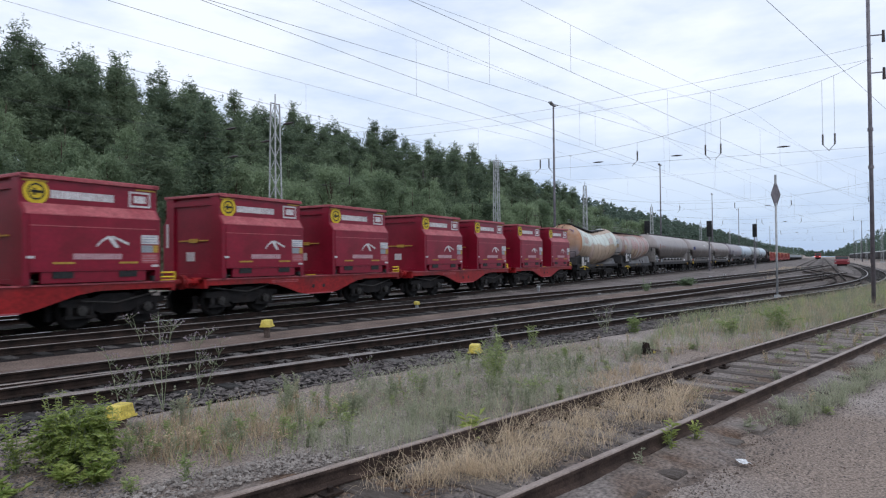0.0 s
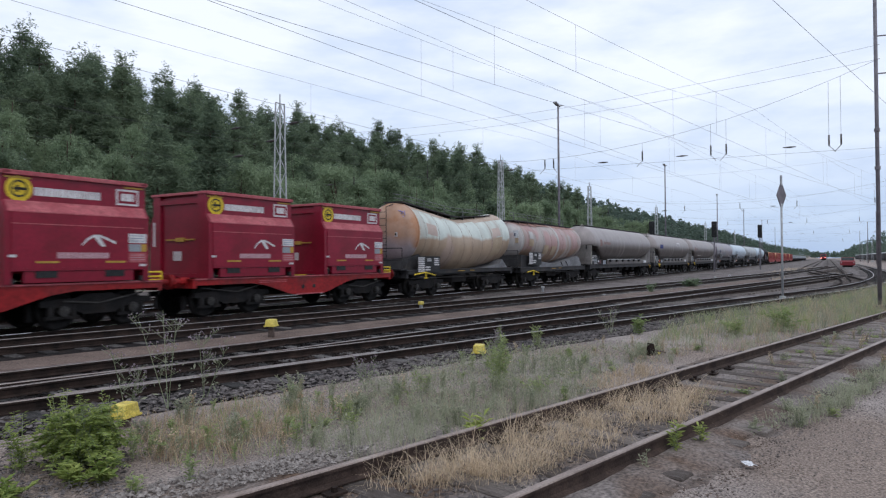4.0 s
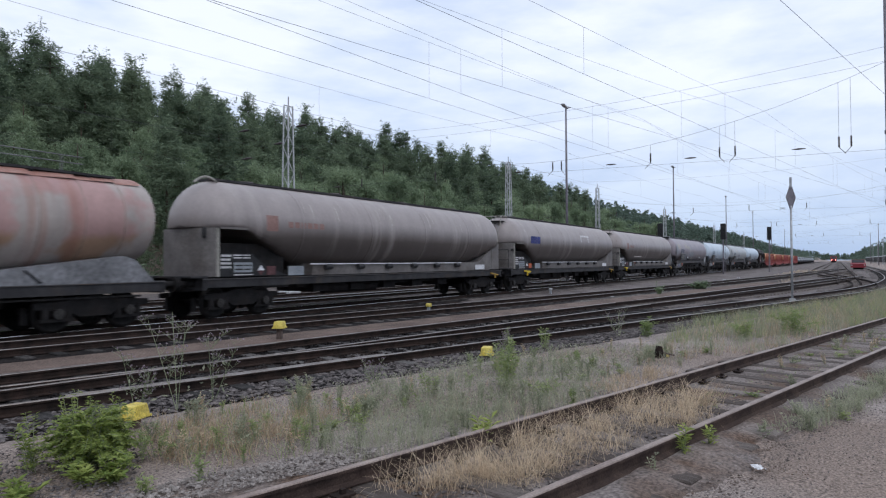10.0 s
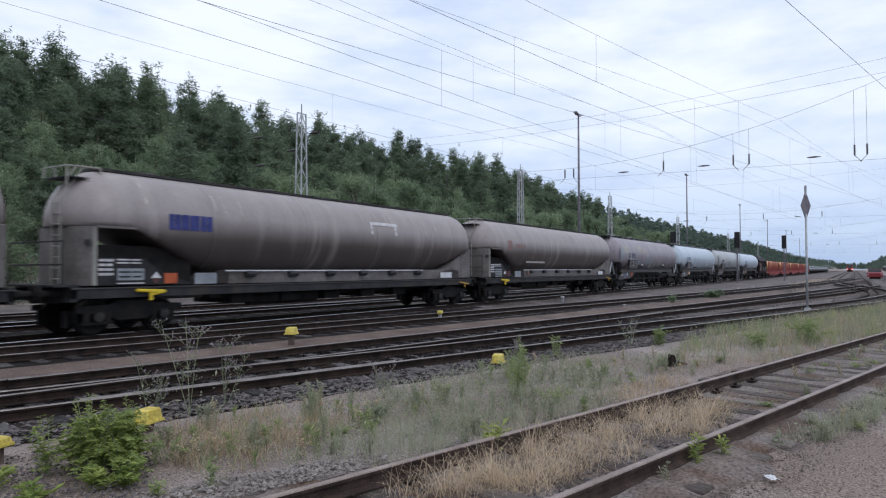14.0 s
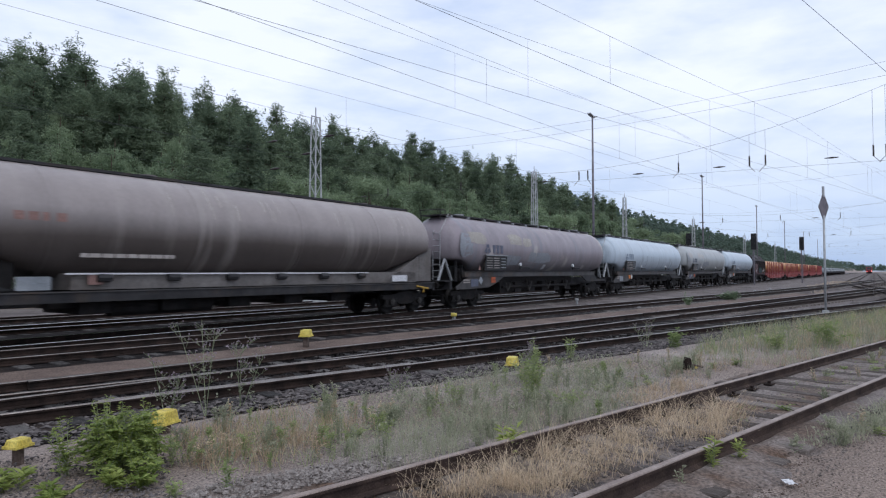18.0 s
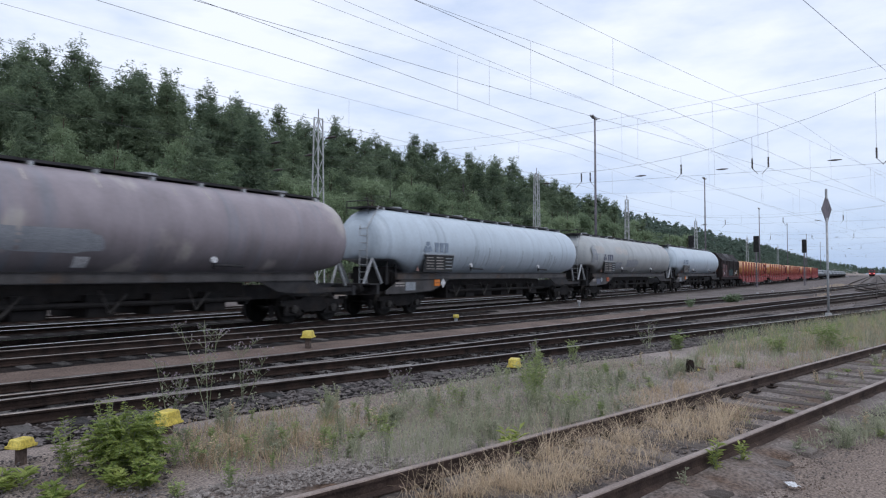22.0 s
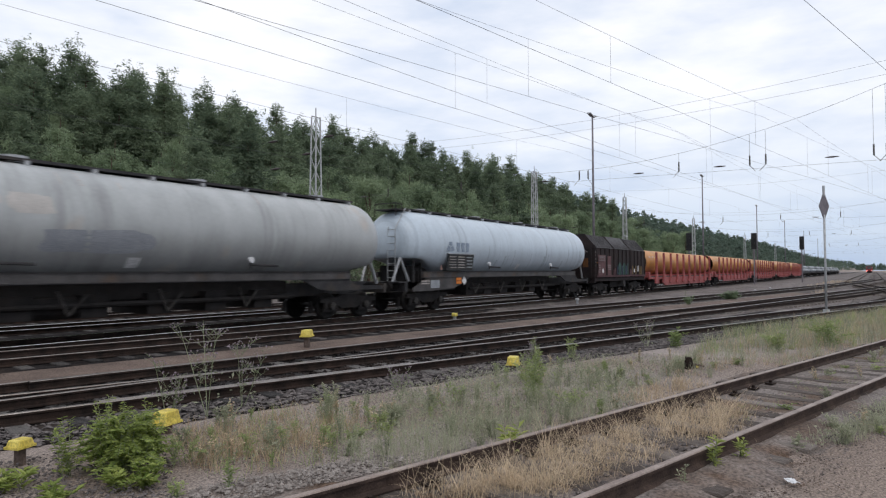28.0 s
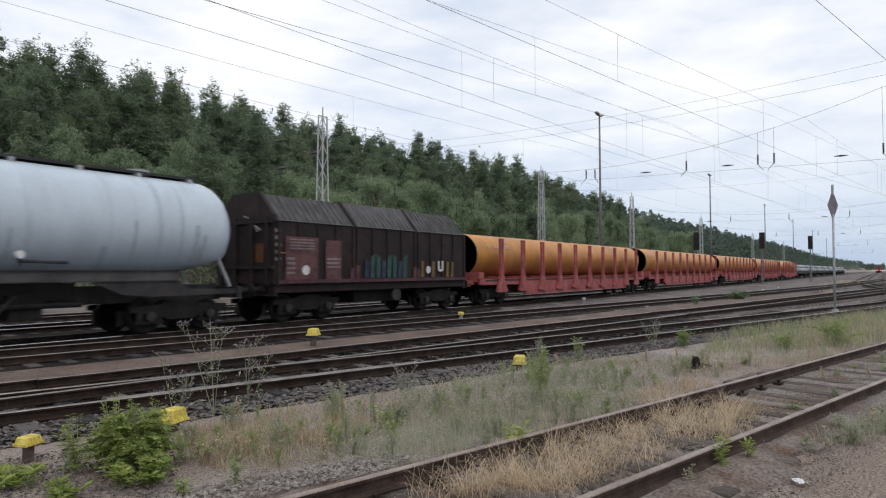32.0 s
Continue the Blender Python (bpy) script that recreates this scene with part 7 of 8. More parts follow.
used = set()
count = 0
tries = 0
while count < 350 and tries < 30000:
    tries += 1
    y = 38.5 + 38 * rng.uniform() ** 1.1
    x = y * 0.36 + rng.uniform() ** 1.35 * (175 - y * 0.36)
    if not free_spot(x, y, 2.2 + 0.011 * x):
        continue
    placed.append((x, y))
    front = y < 56
    k = int(rng.integers(7, 12)) if (front and rng.uniform() < (0.74 + 0.18 * smooth(0.7, 1.0, x / y))) or (not front and rng.uniform() < 0.22) else int(rng.integers(0, 7))
    s = rng.uniform(0.86, 1.06) * (1 + 0.17 * smooth(45, 110, x)) * (0.86 + 0.14 * smooth(0.40, 0.60, x / y)) * (0.70 + 0.30 * smooth(18, 30, x) + 0.08 * smooth(28, 36, x) * (1 - smooth(55, 75, x)))
    s *= 0.95 + 0.26 * (1 - smooth(0.42, 0.55, x / y)) + 0.04 * smooth(0.9, 1.4, x / y)
    m = pose(x, y, ground_z(x, y), rng.uniform(-2, 2), rng.uniform(-2, 2), rng.uniform(0, 360))
    src, h = protos[k]
    if k not in used:
        used.add(k)
        src.matrix_basis = m
        ob = src
    else:
        ob = copy_thing(src, m)
    ob.scale = (s, s, s * rng.uniform(0.95, 1.1))
    count += 1
for i in range(520):
    y = 38.5 + 40 * rng.uniform()
    x = 150 + 550 * rng.uniform() ** 1.4
    far_tree(x, y, rng.uniform(0.95, 1.2), 1000 + i, 120)
for i in range(260):
    x = 500 + 1300 * rng.uniform() ** 1.2
    far_tree(x, 36 + 50 * rng.uniform(), rng.uniform(0.9, 1.2), 3000 + i, 60)
for i in range(620):
    x = 230 + 1300 * rng.uniform() ** 1.6
    far_tree(x, -(28 + 34 * rng.uniform() ** 1.4), rng.uniform(1.25, 1.65), 5000 + i, 90)
for i in range(420):
    x = 900 + 1500 * rng.uniform()
    far_tree(x, -28 - 50 * rng.uniform(), rng.uniform(1.3, 1.7), 7000 + i, 60, 1.7)
for i in range(300):
    far_tree(2300 + 400 * rng.uniform(), -120 + 330 * rng.uniform(), rng.uniform(1.4, 2.2), 8000 + i, 50, 2.6)
tagged(raw("far_woods", np.concatenate(far_v), far_f, M_LEAF_HAZE), "distant dark pine woods along the railway, tinted for haze", "woods", kind="stuff")


# undergrowth at the foot of the woods
rng = np.random.default_rng(8)
n = 9000
ux = 12 + rng.uniform(size=n) ** 1.3 * 190
uy = 36.0 + rng.uniform(size=n) * 6
uz = np.array([ground_z(a, b) for a, b in zip(ux, uy)]) + rng.uniform(size=n) ** 1.5 * 2.8
v, f = tri_cloud(np.stack([ux, uy, uz], axis=1), 0.17, rng, 0.8, 6, 1.4, True)
tagged(raw("undergrowth", v, f, M_LEAF_PINE), "shrubby undergrowth at the wood's edge", "undergrowth", kind="stuff")


# ---- weeds and grass in the yard ----
def in_patch(rng, poly, n):
    p = np.array(poly, float)
    lo, hi = p.min(0), p.max(0)
    out = []
    m = len(p)
    while len(out) < n:
        q = rng.uniform(lo, hi)
        inside = False
        for i in range(m):
            (x1, y1), (x2, y2) = p[i], p[(i + 1) % m]
            if (y1 > q[1]) != (y2 > q[1]) and q[0] < (x2 - x1) * (q[1] - y1) / (y2 - y1) + x1:
                inside = not inside
        if inside:
            out.append(q)
    return np.array(out)


def blades(name, label, poly, n, h, lean, width, material, seed, tufts=0, category="grass"):
    """Curved blades of grass, scattered or in tufts."""
    rng = np.random.default_rng(seed)
    if tufts:
        t = in_patch(rng, poly, tufts)
        p = t[rng.integers(0, tufts, n)] + rng.normal(size=(n, 2)) * 0.055
    else:
        p = in_patch(rng, poly, n)
    verts, faces = [], []
    ang = rng.uniform(0, 2 * math.pi, n)
    hh = h * rng.uniform(0.35, 1.1, n) ** 1.0
    ll = lean * rng.uniform(0.2, 1.2, n)
    side = rng.uniform(0, 2 * math.pi, n)
    for i in range(n):
        x, y = p[i]
        z = ground_z(x, y) - 0.02
        dx, dy = math.cos(ang[i]) * ll[i] * hh[i], math.sin(ang[i]) * ll[i] * hh[i]
        wx, wy = math.cos(side[i]) * width, math.sin(side[i]) * width
        k = len(verts)
        verts += [(x - wx, y - wy, z), (x + wx, y + wy, z), (x + dx * 0.35 - wx * 0.8, y + dy * 0.35 - wy * 0.8, z + hh[i] * 0.55), (x + dx * 0.35 + wx * 0.8, y + dy * 0.35 + wy * 0.8, z + hh[i] * 0.55), (x + dx, y + dy, z + hh[i] * (1 - 0.35 * ll[i]))]
        faces += [(k, k + 1, k + 3, k + 2), (k + 2, k + 3, k + 4)]
    return tagged(raw(name, verts, faces, material), label, category, kind="stuff")


GREY = [(4.6, 4.4), (6.25, 3.6), (9.2, 2.75), (11.6, 3.9), (10.6, 5.7), (7.3, 5.6)]
blades("tall_grass", "thin grey-green grass on the yard ground", GREY, 1300, 0.46, 0.6, 0.0022, M_GRASS, 1, 210)
blades("sparse_grass", "sparse grey-green stems in the grit", [(4.4, 4.6), (9.2, 2.8), (14.5, 3.2), (13.5, 5.3), (7.4, 6.4), (5.2, 6.6)], 1100, 0.26, 0.7, 0.0026, M_GRASS, 2, 260)
blades("tall_grass", "grey-green grass close beside the siding rail", [(4.9, 3.75), (8.8, 2.75), (9.2, 3.2), (6.3, 4.3), (5.0, 4.5)], 1500, 0.40, 0.6, 0.0023, M_GRASS, 3, 150)
blades("mixed_weeds", "yellow-green weeds with reddish stems", [(3.8, 4.9), (4.8, 4.3), (6.0, 5.3), (6.1, 6.6), (4.6, 6.5)], 420, 0.30, 0.6, 0.0026, M_GRASS_FRESH, 4, 90)
blades("dry_grass", "dry straw-coloured grass beside the bush", [(3.9, 5.5), (4.3, 4.9), (6.2, 5.2), (6.4, 6.5), (4.6, 6.8)], 1700, 0.28, 0.8, 0.0028, M_STRAW, 5, 150)
blades("dry_grass", "short dry grass scattered over the yard ground", [(3.8, 5.0), (9.2, 2.9), (15.0, 2.2), (15.2, 3.6), (12.8, 5.5), (7.4, 6.4), (4.6, 6.7)], 2600, 0.16, 1.0, 0.0024, M_STRAW, 18, 420)
blades("low_weeds", "short olive grass scattered over the yard ground", [(4.2, 5.0), (9.2, 2.9), (15.0, 2.2), (15.2, 3.6), (12.8, 5.5), (7.4, 6.4), (5.0, 6.7)], 3400, 0.17, 0.9, 0.0024, M_GRASS, 19, 520)
STRAW = [(4.5, 3.1), (5.1, 2.5), (6.2, 2.1), (8.4, 1.35), (10.2, 1.6), (8.3, 2.4), (6.3, 2.9)]


def arching(name, label, poly, n, length, width, material, seed, tufts, spread=0.07):
    """Long thin dry blades that bend over, in tufts that lean their own way."""
    rng = np.random.default_rng(seed)
    c = in_patch(rng, poly, tufts)
    way = rng.uniform(0, 2 * math.pi, tufts)
    verts, faces = [], []
    for i in range(n):
        j = int(rng.integers(0, tufts))
        x, y = c[j] + rng.normal(size=2) * spread
        a = way[j] + rng.normal() * 0.9
        L, tilt, curl = length * rng.uniform(0.45, 1.15), rng.uniform(0.05, 0.7), rng.uniform(0.6, 2.0)
        p = np.array([x, y, ground_z(x, y) + 0.03])
        side = np.array([-math.sin(a), math.cos(a), 0]) * width
        k = len(verts)
        for q in range(6):
            if q:
                th = tilt + curl * (q / 5) ** 1.3
                p = p + np.array([math.cos(a) * math.sin(th), math.sin(a) * math.sin(th), math.cos(th)]) * L / 5
                p[2] = max(p[2], ground_z(x, y) + 0.04)
            w = side * (1 - 0.14 * q)
            verts += [tuple(p - w), tuple(p + w)]
            if q:
                m = k + 2 * q
                faces.append((m - 2, m - 1, m + 1, m))
    return tagged(raw(name, verts, faces, material), label, "grass", kind="stuff")


arching("dry_grass", "tangled dry grass between the siding rails", STRAW, 1700, 0.50, 0.0024, M_STRAW, 6, 80)
arching("dry_grass", "flattened dry grass between the siding rails", STRAW, 1000, 0.42, 0.0022, M_STRAW, 7, 130, 0.12)
arching("dry_grass", "dry grass trailing over the sleepers", [(4.4, 3.2), (5.2, 2.3), (5.9, 2.2), (5.2, 2.9), (4.7, 3.3)], 900, 0.36, 0.0018, M_STRAW, 17, 50)
blades("dry_grass", "dry tufts at the foot of the rail", [(9, 2.7), (11.5, 2.3), (11.8, 2.9), (9.6, 3.3)], 900, 0.22, 0.9, 0.003, M_STRAW, 8, 60)
RIGHT = [(15.3, 3.5), (17.7, 1.2), (24, -1.3), (45, -5.5), (60, -7.0), (60, -4.6), (44, -1.9), (32, 0.6), (21, 3.6)]
blades("low_weeds", "low olive grass at the start of the grass strip", [(12.3, 3.3), (15.3, 1.1), (19, 0.1), (24, -1.4), (34, -3.6), (30, 0), (20, 2.6), (15.5, 3.6)], 6500, 0.30, 0.8, 0.004, M_GRASS, 21, 520)
blades("dry_grass", "short straw at the start of the grass strip", [(12.3, 3.3), (15.3, 1.1), (19, 0.1), (24, -1.4), (34, -3.6), (30, 0), (20, 2.6), (15.5, 3.6)], 3200, 0.30, 0.8, 0.0035, M_STRAW, 22, 320)
blades("tall_grass", "green grass strip between near track and siding", RIGHT, 13000, 0.55, 0.6, 0.0034, M_GRASS, 9, 1700)
blades("fresh_grass", "fresher green weeds in the grass strip", RIGHT, 7500, 0.48, 0.7, 0.0042, M_GRASS_FRESH, 10, 420)
blades("straw_stems", "pale dry stems in the grass strip", RIGHT, 5000, 0.60, 0.6, 0.003, M_STRAW, 11, 800)
blades("low_weeds", "low grey-green weeds along the outer siding rail", [(7.6, 0.85), (9.2, 0.45), (16.7, -1.5), (19, -3.2), (14, -1.6), (10.3, -0.3), (8.6, 0.2)], 4200, 0.27, 0.8, 0.0034, M_GRASS, 12, 230)
blades("low_weeds", "small green weeds between the siding sleepers", [(8.4, 1.9), (9.5, 1.0), (22, -2.2), (22.5, -0.8)], 1300, 0.16, 0.9, 0.004, M_GRASS_FRESH, 13, 110)
blades("verge_grass", "sparse grass along the far grit", [(20, 9.9), (60, 4.5), (60, 7), (30, 10)], 900, 0.25, 0.6, 0.008, M_GRASS, 14, 60)
blades("verge_grass", "pale dry grass between the converging tracks", [(60, 4), (140, 1.5), (140, 6.5), (80, 7)], 1500, 0.35, 0.5, 0.012, M_STRAW, 15, 300)


def specks(name, label, poly, n, h, size, material, seed):
    """Tiny leaves and seed heads among the grass."""
    rng = np.random.default_rng(seed)
    p = in_patch(rng, poly, n)
    z = np.array([ground_z(a, b) for a, b in p]) + rng.uniform(0.02, h, n)
    v, f = tri_cloud(np.column_stack([p, z]), size, rng, 0.9, 2, 1.8)
    return tagged(raw(name, v, f, material), label, "weeds", kind="stuff")


specks("leaf_specks", "tiny grey-green leaves among the grass", GREY, 1500, 0.34, 0.020, M_GRASS, 81)
specks("leaf_specks", "tiny dull green leaves on the ground", [(3.6, 4.9), (9.2, 2.8), (14.5, 3.2), (13.5, 5.3), (7.4, 6.4), (4.6, 6.7)], 2200, 0.16, 0.018, M_GRASS, 82)
specks("leaf_specks", "small green leaves in the grass strip", RIGHT, 3600, 0.5, 0.018, M_GRASS, 83)
specks("leaf_specks", "small dull leaves along the outer rail", [(7.6, 0.85), (9.2, 0.45), (16.7, -1.5), (19, -3.2), (14, -1.6), (10.3, -0.3), (8.6, 0.2)], 1300, 0.14, 0.022, M_GRASS, 84)


def leaf_plant(name, label, x, y, h, spread, n_stem, per, size, material, seed, lean=0.5, droop=0.3):
    """A weed: bent stems with small pointed leaves along them."""
    rng = np.random.default_rng(seed)
    t = thing(name, label, "plant", at=pose(x, y, ground_z(x, y)))
    bm = bmesh.new()
    pts, dirs = [], []
    for i in range(n_stem):
        a, d = rng.uniform(0, 2 * math.pi), spread * rng.uniform(0.1, 1.0)
        hh = h * rng.uniform(0.6, 1.0)
        b0 = Vector((rng.normal() * spread * 0.18, rng.normal() * spread * 0.18, -0.03))
        p1 = b0 + Vector((math.cos(a) * d * 0.35, math.sin(a) * d * 0.35, hh * 0.55))
        p2 = b0 + Vector((math.cos(a) * d, math.sin(a) * d, hh * (1 - droop * d / (spread + 1e-6))))
        rod(bm, b0, p1, 0.004, 4, 0.003)
        rod(bm, p1, p2, 0.003, 4, 0.0015)
        for k in range(per):
            u = 0.12 + 0.88 * (k + 0.5) / per
            q = b0.lerp(p1, u * 2) if u < 0.5 else p1.lerp(p2, u * 2 - 1)
            pts.append(q)
            az = rng.uniform(0, 2 * math.pi)
            dirs.append(Vector((math.cos(az), math.sin(az), rng.uniform(-0.1, 0.7))).normalized())
    tagged(part("stem", bm, M_STEM, t), kind="stuff")
    verts, faces = [], []
    for q, d in zip(pts, dirs):
        s = size * rng.uniform(0.6, 1.25)
        w = d.cross(Vector((0, 0, 1))).normalized() * s * 0.17
        k = len(verts)
        mid = q + d * s * 0.5 + Vector((0, 0, 0.12 * s))
        verts += [tuple(q), tuple(mid - w), tuple(mid + w), tuple(q + d * s)]
        faces += [(k, k + 1, k + 3), (k, k + 3, k + 2)]
    tagged(raw("foliage", verts, faces, material, t), kind="stuff")
    return t


def bush(x, y, h, r, n, seed):
    """Arching branches, each with two rows of drooping leaflets, in uneven tiers with gaps."""
    rng = np.random.default_rng(seed)
    t = thing("leafy_bush", "dense bright green leafy bush by the track", "bush", at=pose(x, y, ground_z(x, y)))
    bm = bmesh.new()
    verts, faces = [], []
    for i in range(n):
        ang, lift = rng.uniform(0, 2 * math.pi), rng.uniform(0.02, 1.0) ** 0.8
        reach = r * (1.02 - 0.55 * lift) * rng.uniform(0.75, 1.15) * (1 + 0.22 * math.sin(3 * ang + 1) + 0.12 * math.sin(7 * ang))
        top = h * (0.16 + 0.72 * lift) * rng.uniform(0.85, 1.15)
        out = Vector((math.cos(ang), math.sin(ang), 0))
        p0 = Vector((rng.normal() * 0.05, rng.normal() * 0.05, top * 0.2)) + out * reach * 0.15
        p1 = out * reach * 0.6 + Vector((0, 0, top * 0.92))
        p2 = out * reach + Vector((0, 0, top * (0.95 if lift > 0.75 else 0.78)))
        if rng.uniform() < 0.10:
            p2 = p1 + Vector((rng.normal() * 0.06, rng.normal() * 0.06, rng.uniform(0.10, 0.22)))
        rod(bm, p0, p1, 0.004, 4, 0.003)
        rod(bm, p1, p2, 0.003, 4, 0.0012)
        for k in range(15):
            u = 0.25 + 0.75 * (k + 0.5) / 15
            q = p0.lerp(p1, u * 2) if u < 0.5 else p1.lerp(p2, u * 2 - 1)
            for s in (-1, 1):
                d = (Vector((-out.y, out.x, 0)) * s + out * rng.uniform(0.2, 0.9) + Vector((0, 0, rng.uniform(-0.55, 0.35)))).normalized()
                size = 0.062 * rng.uniform(0.6, 1.2) * (1.1 - 0.4 * u)
                w = (d.cross(Vector((rng.normal() * 0.35, rng.normal() * 0.35, 1)))).normalized() * size * 0.24
                j = len(verts)
                mid = q + d * size * 0.45 + Vector((0, 0, 0.1 * size))
                verts += [tuple(q), tuple(mid - w), tuple(mid + w), tuple(q + d * size)]
                faces += [(j, j + 1, j + 3), (j, j + 3, j + 2)]
    tagged(part("stem", bm, M_STEM, t), kind="stuff")
    tagged(raw("foliage", verts, faces, M_LEAF_BUSH, t), kind="stuff")
    return t


bush(3.56, 6.0, 0.58, 0.54, 240, 31)
leaf_plant("spiky_weed", "low spiky green weed by the bush", 3.24, 5.55, 0.26, 0.22, 6, 26, 0.10, M_LEAF_BUSH, 41, 0.6, 0.5)
leaf_plant("spiky_weed", "green weed with long narrow leaves", 2.70, 6.37, 0.28, 0.30, 6, 28, 0.12, M_LEAF_BUSH, 42, 0.6, 0.5)
leaf_plant("spiky_weed", "green weed with long narrow leaves", 2.80, 5.74, 0.22, 0.30, 5, 28, 0.11, M_LEAF_BUSH, 43, 0.6, 0.6)
leaf_plant("small_weed", "slim grey-green weed in bare earth", 3.75, 4.75, 0.42, 0.10, 4, 22, 0.06, M_GRASS_FRESH, 44)
leaf_plant("small_weed", "small green weed on the grit", 3.36, 4.9, 0.24, 0.12, 5, 16, 0.06, M_GRASS_FRESH, 45)
leaf_plant("goldenrod", "tall slender green weed in the grass", 8.6, 4.1, 0.92, 0.22, 9, 46, 0.07, M_GRASS_FRESH, 46, 0.2, 0.15)
leaf_plant("goldenrod", "tall slender green weed in the grass", 9.0, 4.4, 0.75, 0.25, 8, 40, 0.07, M_GRASS_FRESH, 47, 0.2, 0.15)
leaf_plant("broad_weed", "leafy green weed beside the rail", 6.2, 3.2, 0.36, 0.20, 5, 22, 0.12, M_LEAF_BUSH, 48)
leaf_plant("broad_weed", "bright green weed at the outer rail", 6.72, 1.32, 0.40, 0.07, 4, 20, 0.085, M_LEAF_BUSH, 49, 0.2, 0.1)
leaf_plant("broad_weed", "bright green weed at the outer rail", 7.12, 1.16, 0.38, 0.06, 3, 20, 0.085, M_LEAF_BUSH, 50, 0.2, 0.1)
leaf_plant("small_weed", "small weed leaning on the rail", 6.02, 1.46, 0.28, 0.10, 4, 14, 0.05, M_GRASS, 51)
leaf_plant("broad_weed", "low green weed in sparse grass", 8.6, 3.55, 0.30, 0.26, 7, 20, 0.09, M_GRASS_FRESH, 52)
leaf_plant("small_weed", "fresh green weed in the grass", 7.9, 5.0, 0.42, 0.16, 5, 22, 0.07, M_GRASS_FRESH, 53)
leaf_plant("goldenrod", "green weed with rusty flower heads", 13.4, 5.55, 0.70, 0.18, 7, 30, 0.07, M_GRASS_FRESH, 54)
leaf_plant("goldenrod", "upright weed behind the yellow marker", 12.1, 5.75, 0.72, 0.10, 4, 34, 0.07, M_GRASS_FRESH, 55)
leaf_plant("broad_weed", "green weeds growing on the ballast edge", 16.7, 4.1, 0.55, 0.35, 10, 24, 0.12, M_GRASS_FRESH, 56)
leaf_plant("broad_weed", "green shrub between far tracks", 44.6, 7.7, 0.75, 0.9, 26, 26, 0.20, M_LEAF_BROAD, 57)
leaf_plant("broad_weed", "thin green shrub between far tracks", 36.7, 8.4, 0.9, 0.35, 10, 24, 0.14, M_LEAF_BROAD, 58)


leaf_plant("dock_weed", "dark green arching weed in the grass strip", 19.0, 0.95, 0.85, 0.75, 16, 24, 0.13, M_GRASS_FRESH, 59, 0.6, 0.4)
leaf_plant("dock_weed", "dark green arching weed in the grass strip", 17.2, 1.9, 0.60, 0.5, 12, 22, 0.11, M_GRASS_FRESH, 60, 0.6, 0.4)
leaf_plant("bush_shoot", "upright leafy shoots beside the bush", 3.18, 6.30, 0.62, 0.20, 9, 30, 0.060, M_LEAF_BUSH, 90, 0.3, 0.1)
leaf_plant("bush_shoot", "upright leafy shoots behind the bush", 3.62, 6.42, 0.74, 0.16, 7, 34, 0.055, M_LEAF_BUSH, 91, 0.3, 0.1)
leaf_plant("bush_shoot", "upright leafy shoots behind the bush", 4.05, 6.35, 0.66, 0.18, 7, 30, 0.055, M_LEAF_BUSH, 92, 0.3, 0.1)
leaf_plant("bush_shoot", "straggling yellow-green shoots at the bush's edge", 4.02, 5.72, 0.42, 0.26, 10, 28, 0.050, M_GRASS_FRESH, 93, 0.3, 0.4)
leaf_plant("spiky_weed", "feathery green fronds in front of the bush", 3.42, 5.42, 0.34, 0.26, 8, 34, 0.085, M_LEAF_BUSH, 95, 0.6, 0.5)

weeds = [leaf_plant("yard_weed", lab, 5.2 + 0.3 * i, 5.0, hh, sp, ns, per, sz, m, 300 + i) for i, (lab, hh, sp, ns, per, sz, m) in enumerate((
    ("slender yellow-green weed in the grit", 0.42, 0.10, 3, 26, 0.055, M_GRASS_FRESH),
    ("feathery grey-green weed in the grit", 0.46, 0.16, 6, 34, 0.040, M_GRASS),
    ("low spreading green weed in the grit", 0.16, 0.20, 6, 14, 0.060, M_GRASS_FRESH),
    ("withered straw-coloured weed in the grit", 0.34, 0.14, 5, 16, 0.045, M_STRAW),
    ("bushy dull green weed in the grit", 0.30, 0.16, 8, 22, 0.045, M_GRASS)))]
rng = np.random.default_rng(77)
for poly, n, kinds in (([(3.9, 4.9), (5.0, 4.5), (6.6, 5.0), (7.0, 6.4), (5.2, 6.9), (4.3, 6.3)], 44, (0, 0, 3, 3, 1, 4)),
                       (GREY, 60, (1, 1, 1, 4, 4, 0, 3)),
                       ([(9.2, 2.9), (15.5, 2.0), (15.3, 3.5), (12.5, 5.6), (10, 5.6)], 40, (1, 2, 4, 3, 0)),
                       ([(7.6, 0.85), (9.2, 0.45), (16.7, -1.5), (18, -3.0), (12, -1.6), (8.4, -0.2)], 34, (1, 2, 4, 3)),
                       ([(9, 1.7), (10, 0.9), (20, -1.6), (20.5, -0.6)], 26, (2, 3, 4))):
    for x, y in in_patch(rng, poly, n):
        src = weeds[int(rng.choice(kinds))]
        ob = copy_thing(src, pose(x, y, ground_z(x, y), 0, 0, rng.uniform(0, 360)))
        k = rng.uniform(0.6, 1.15)
        ob.scale = (k, k, k)


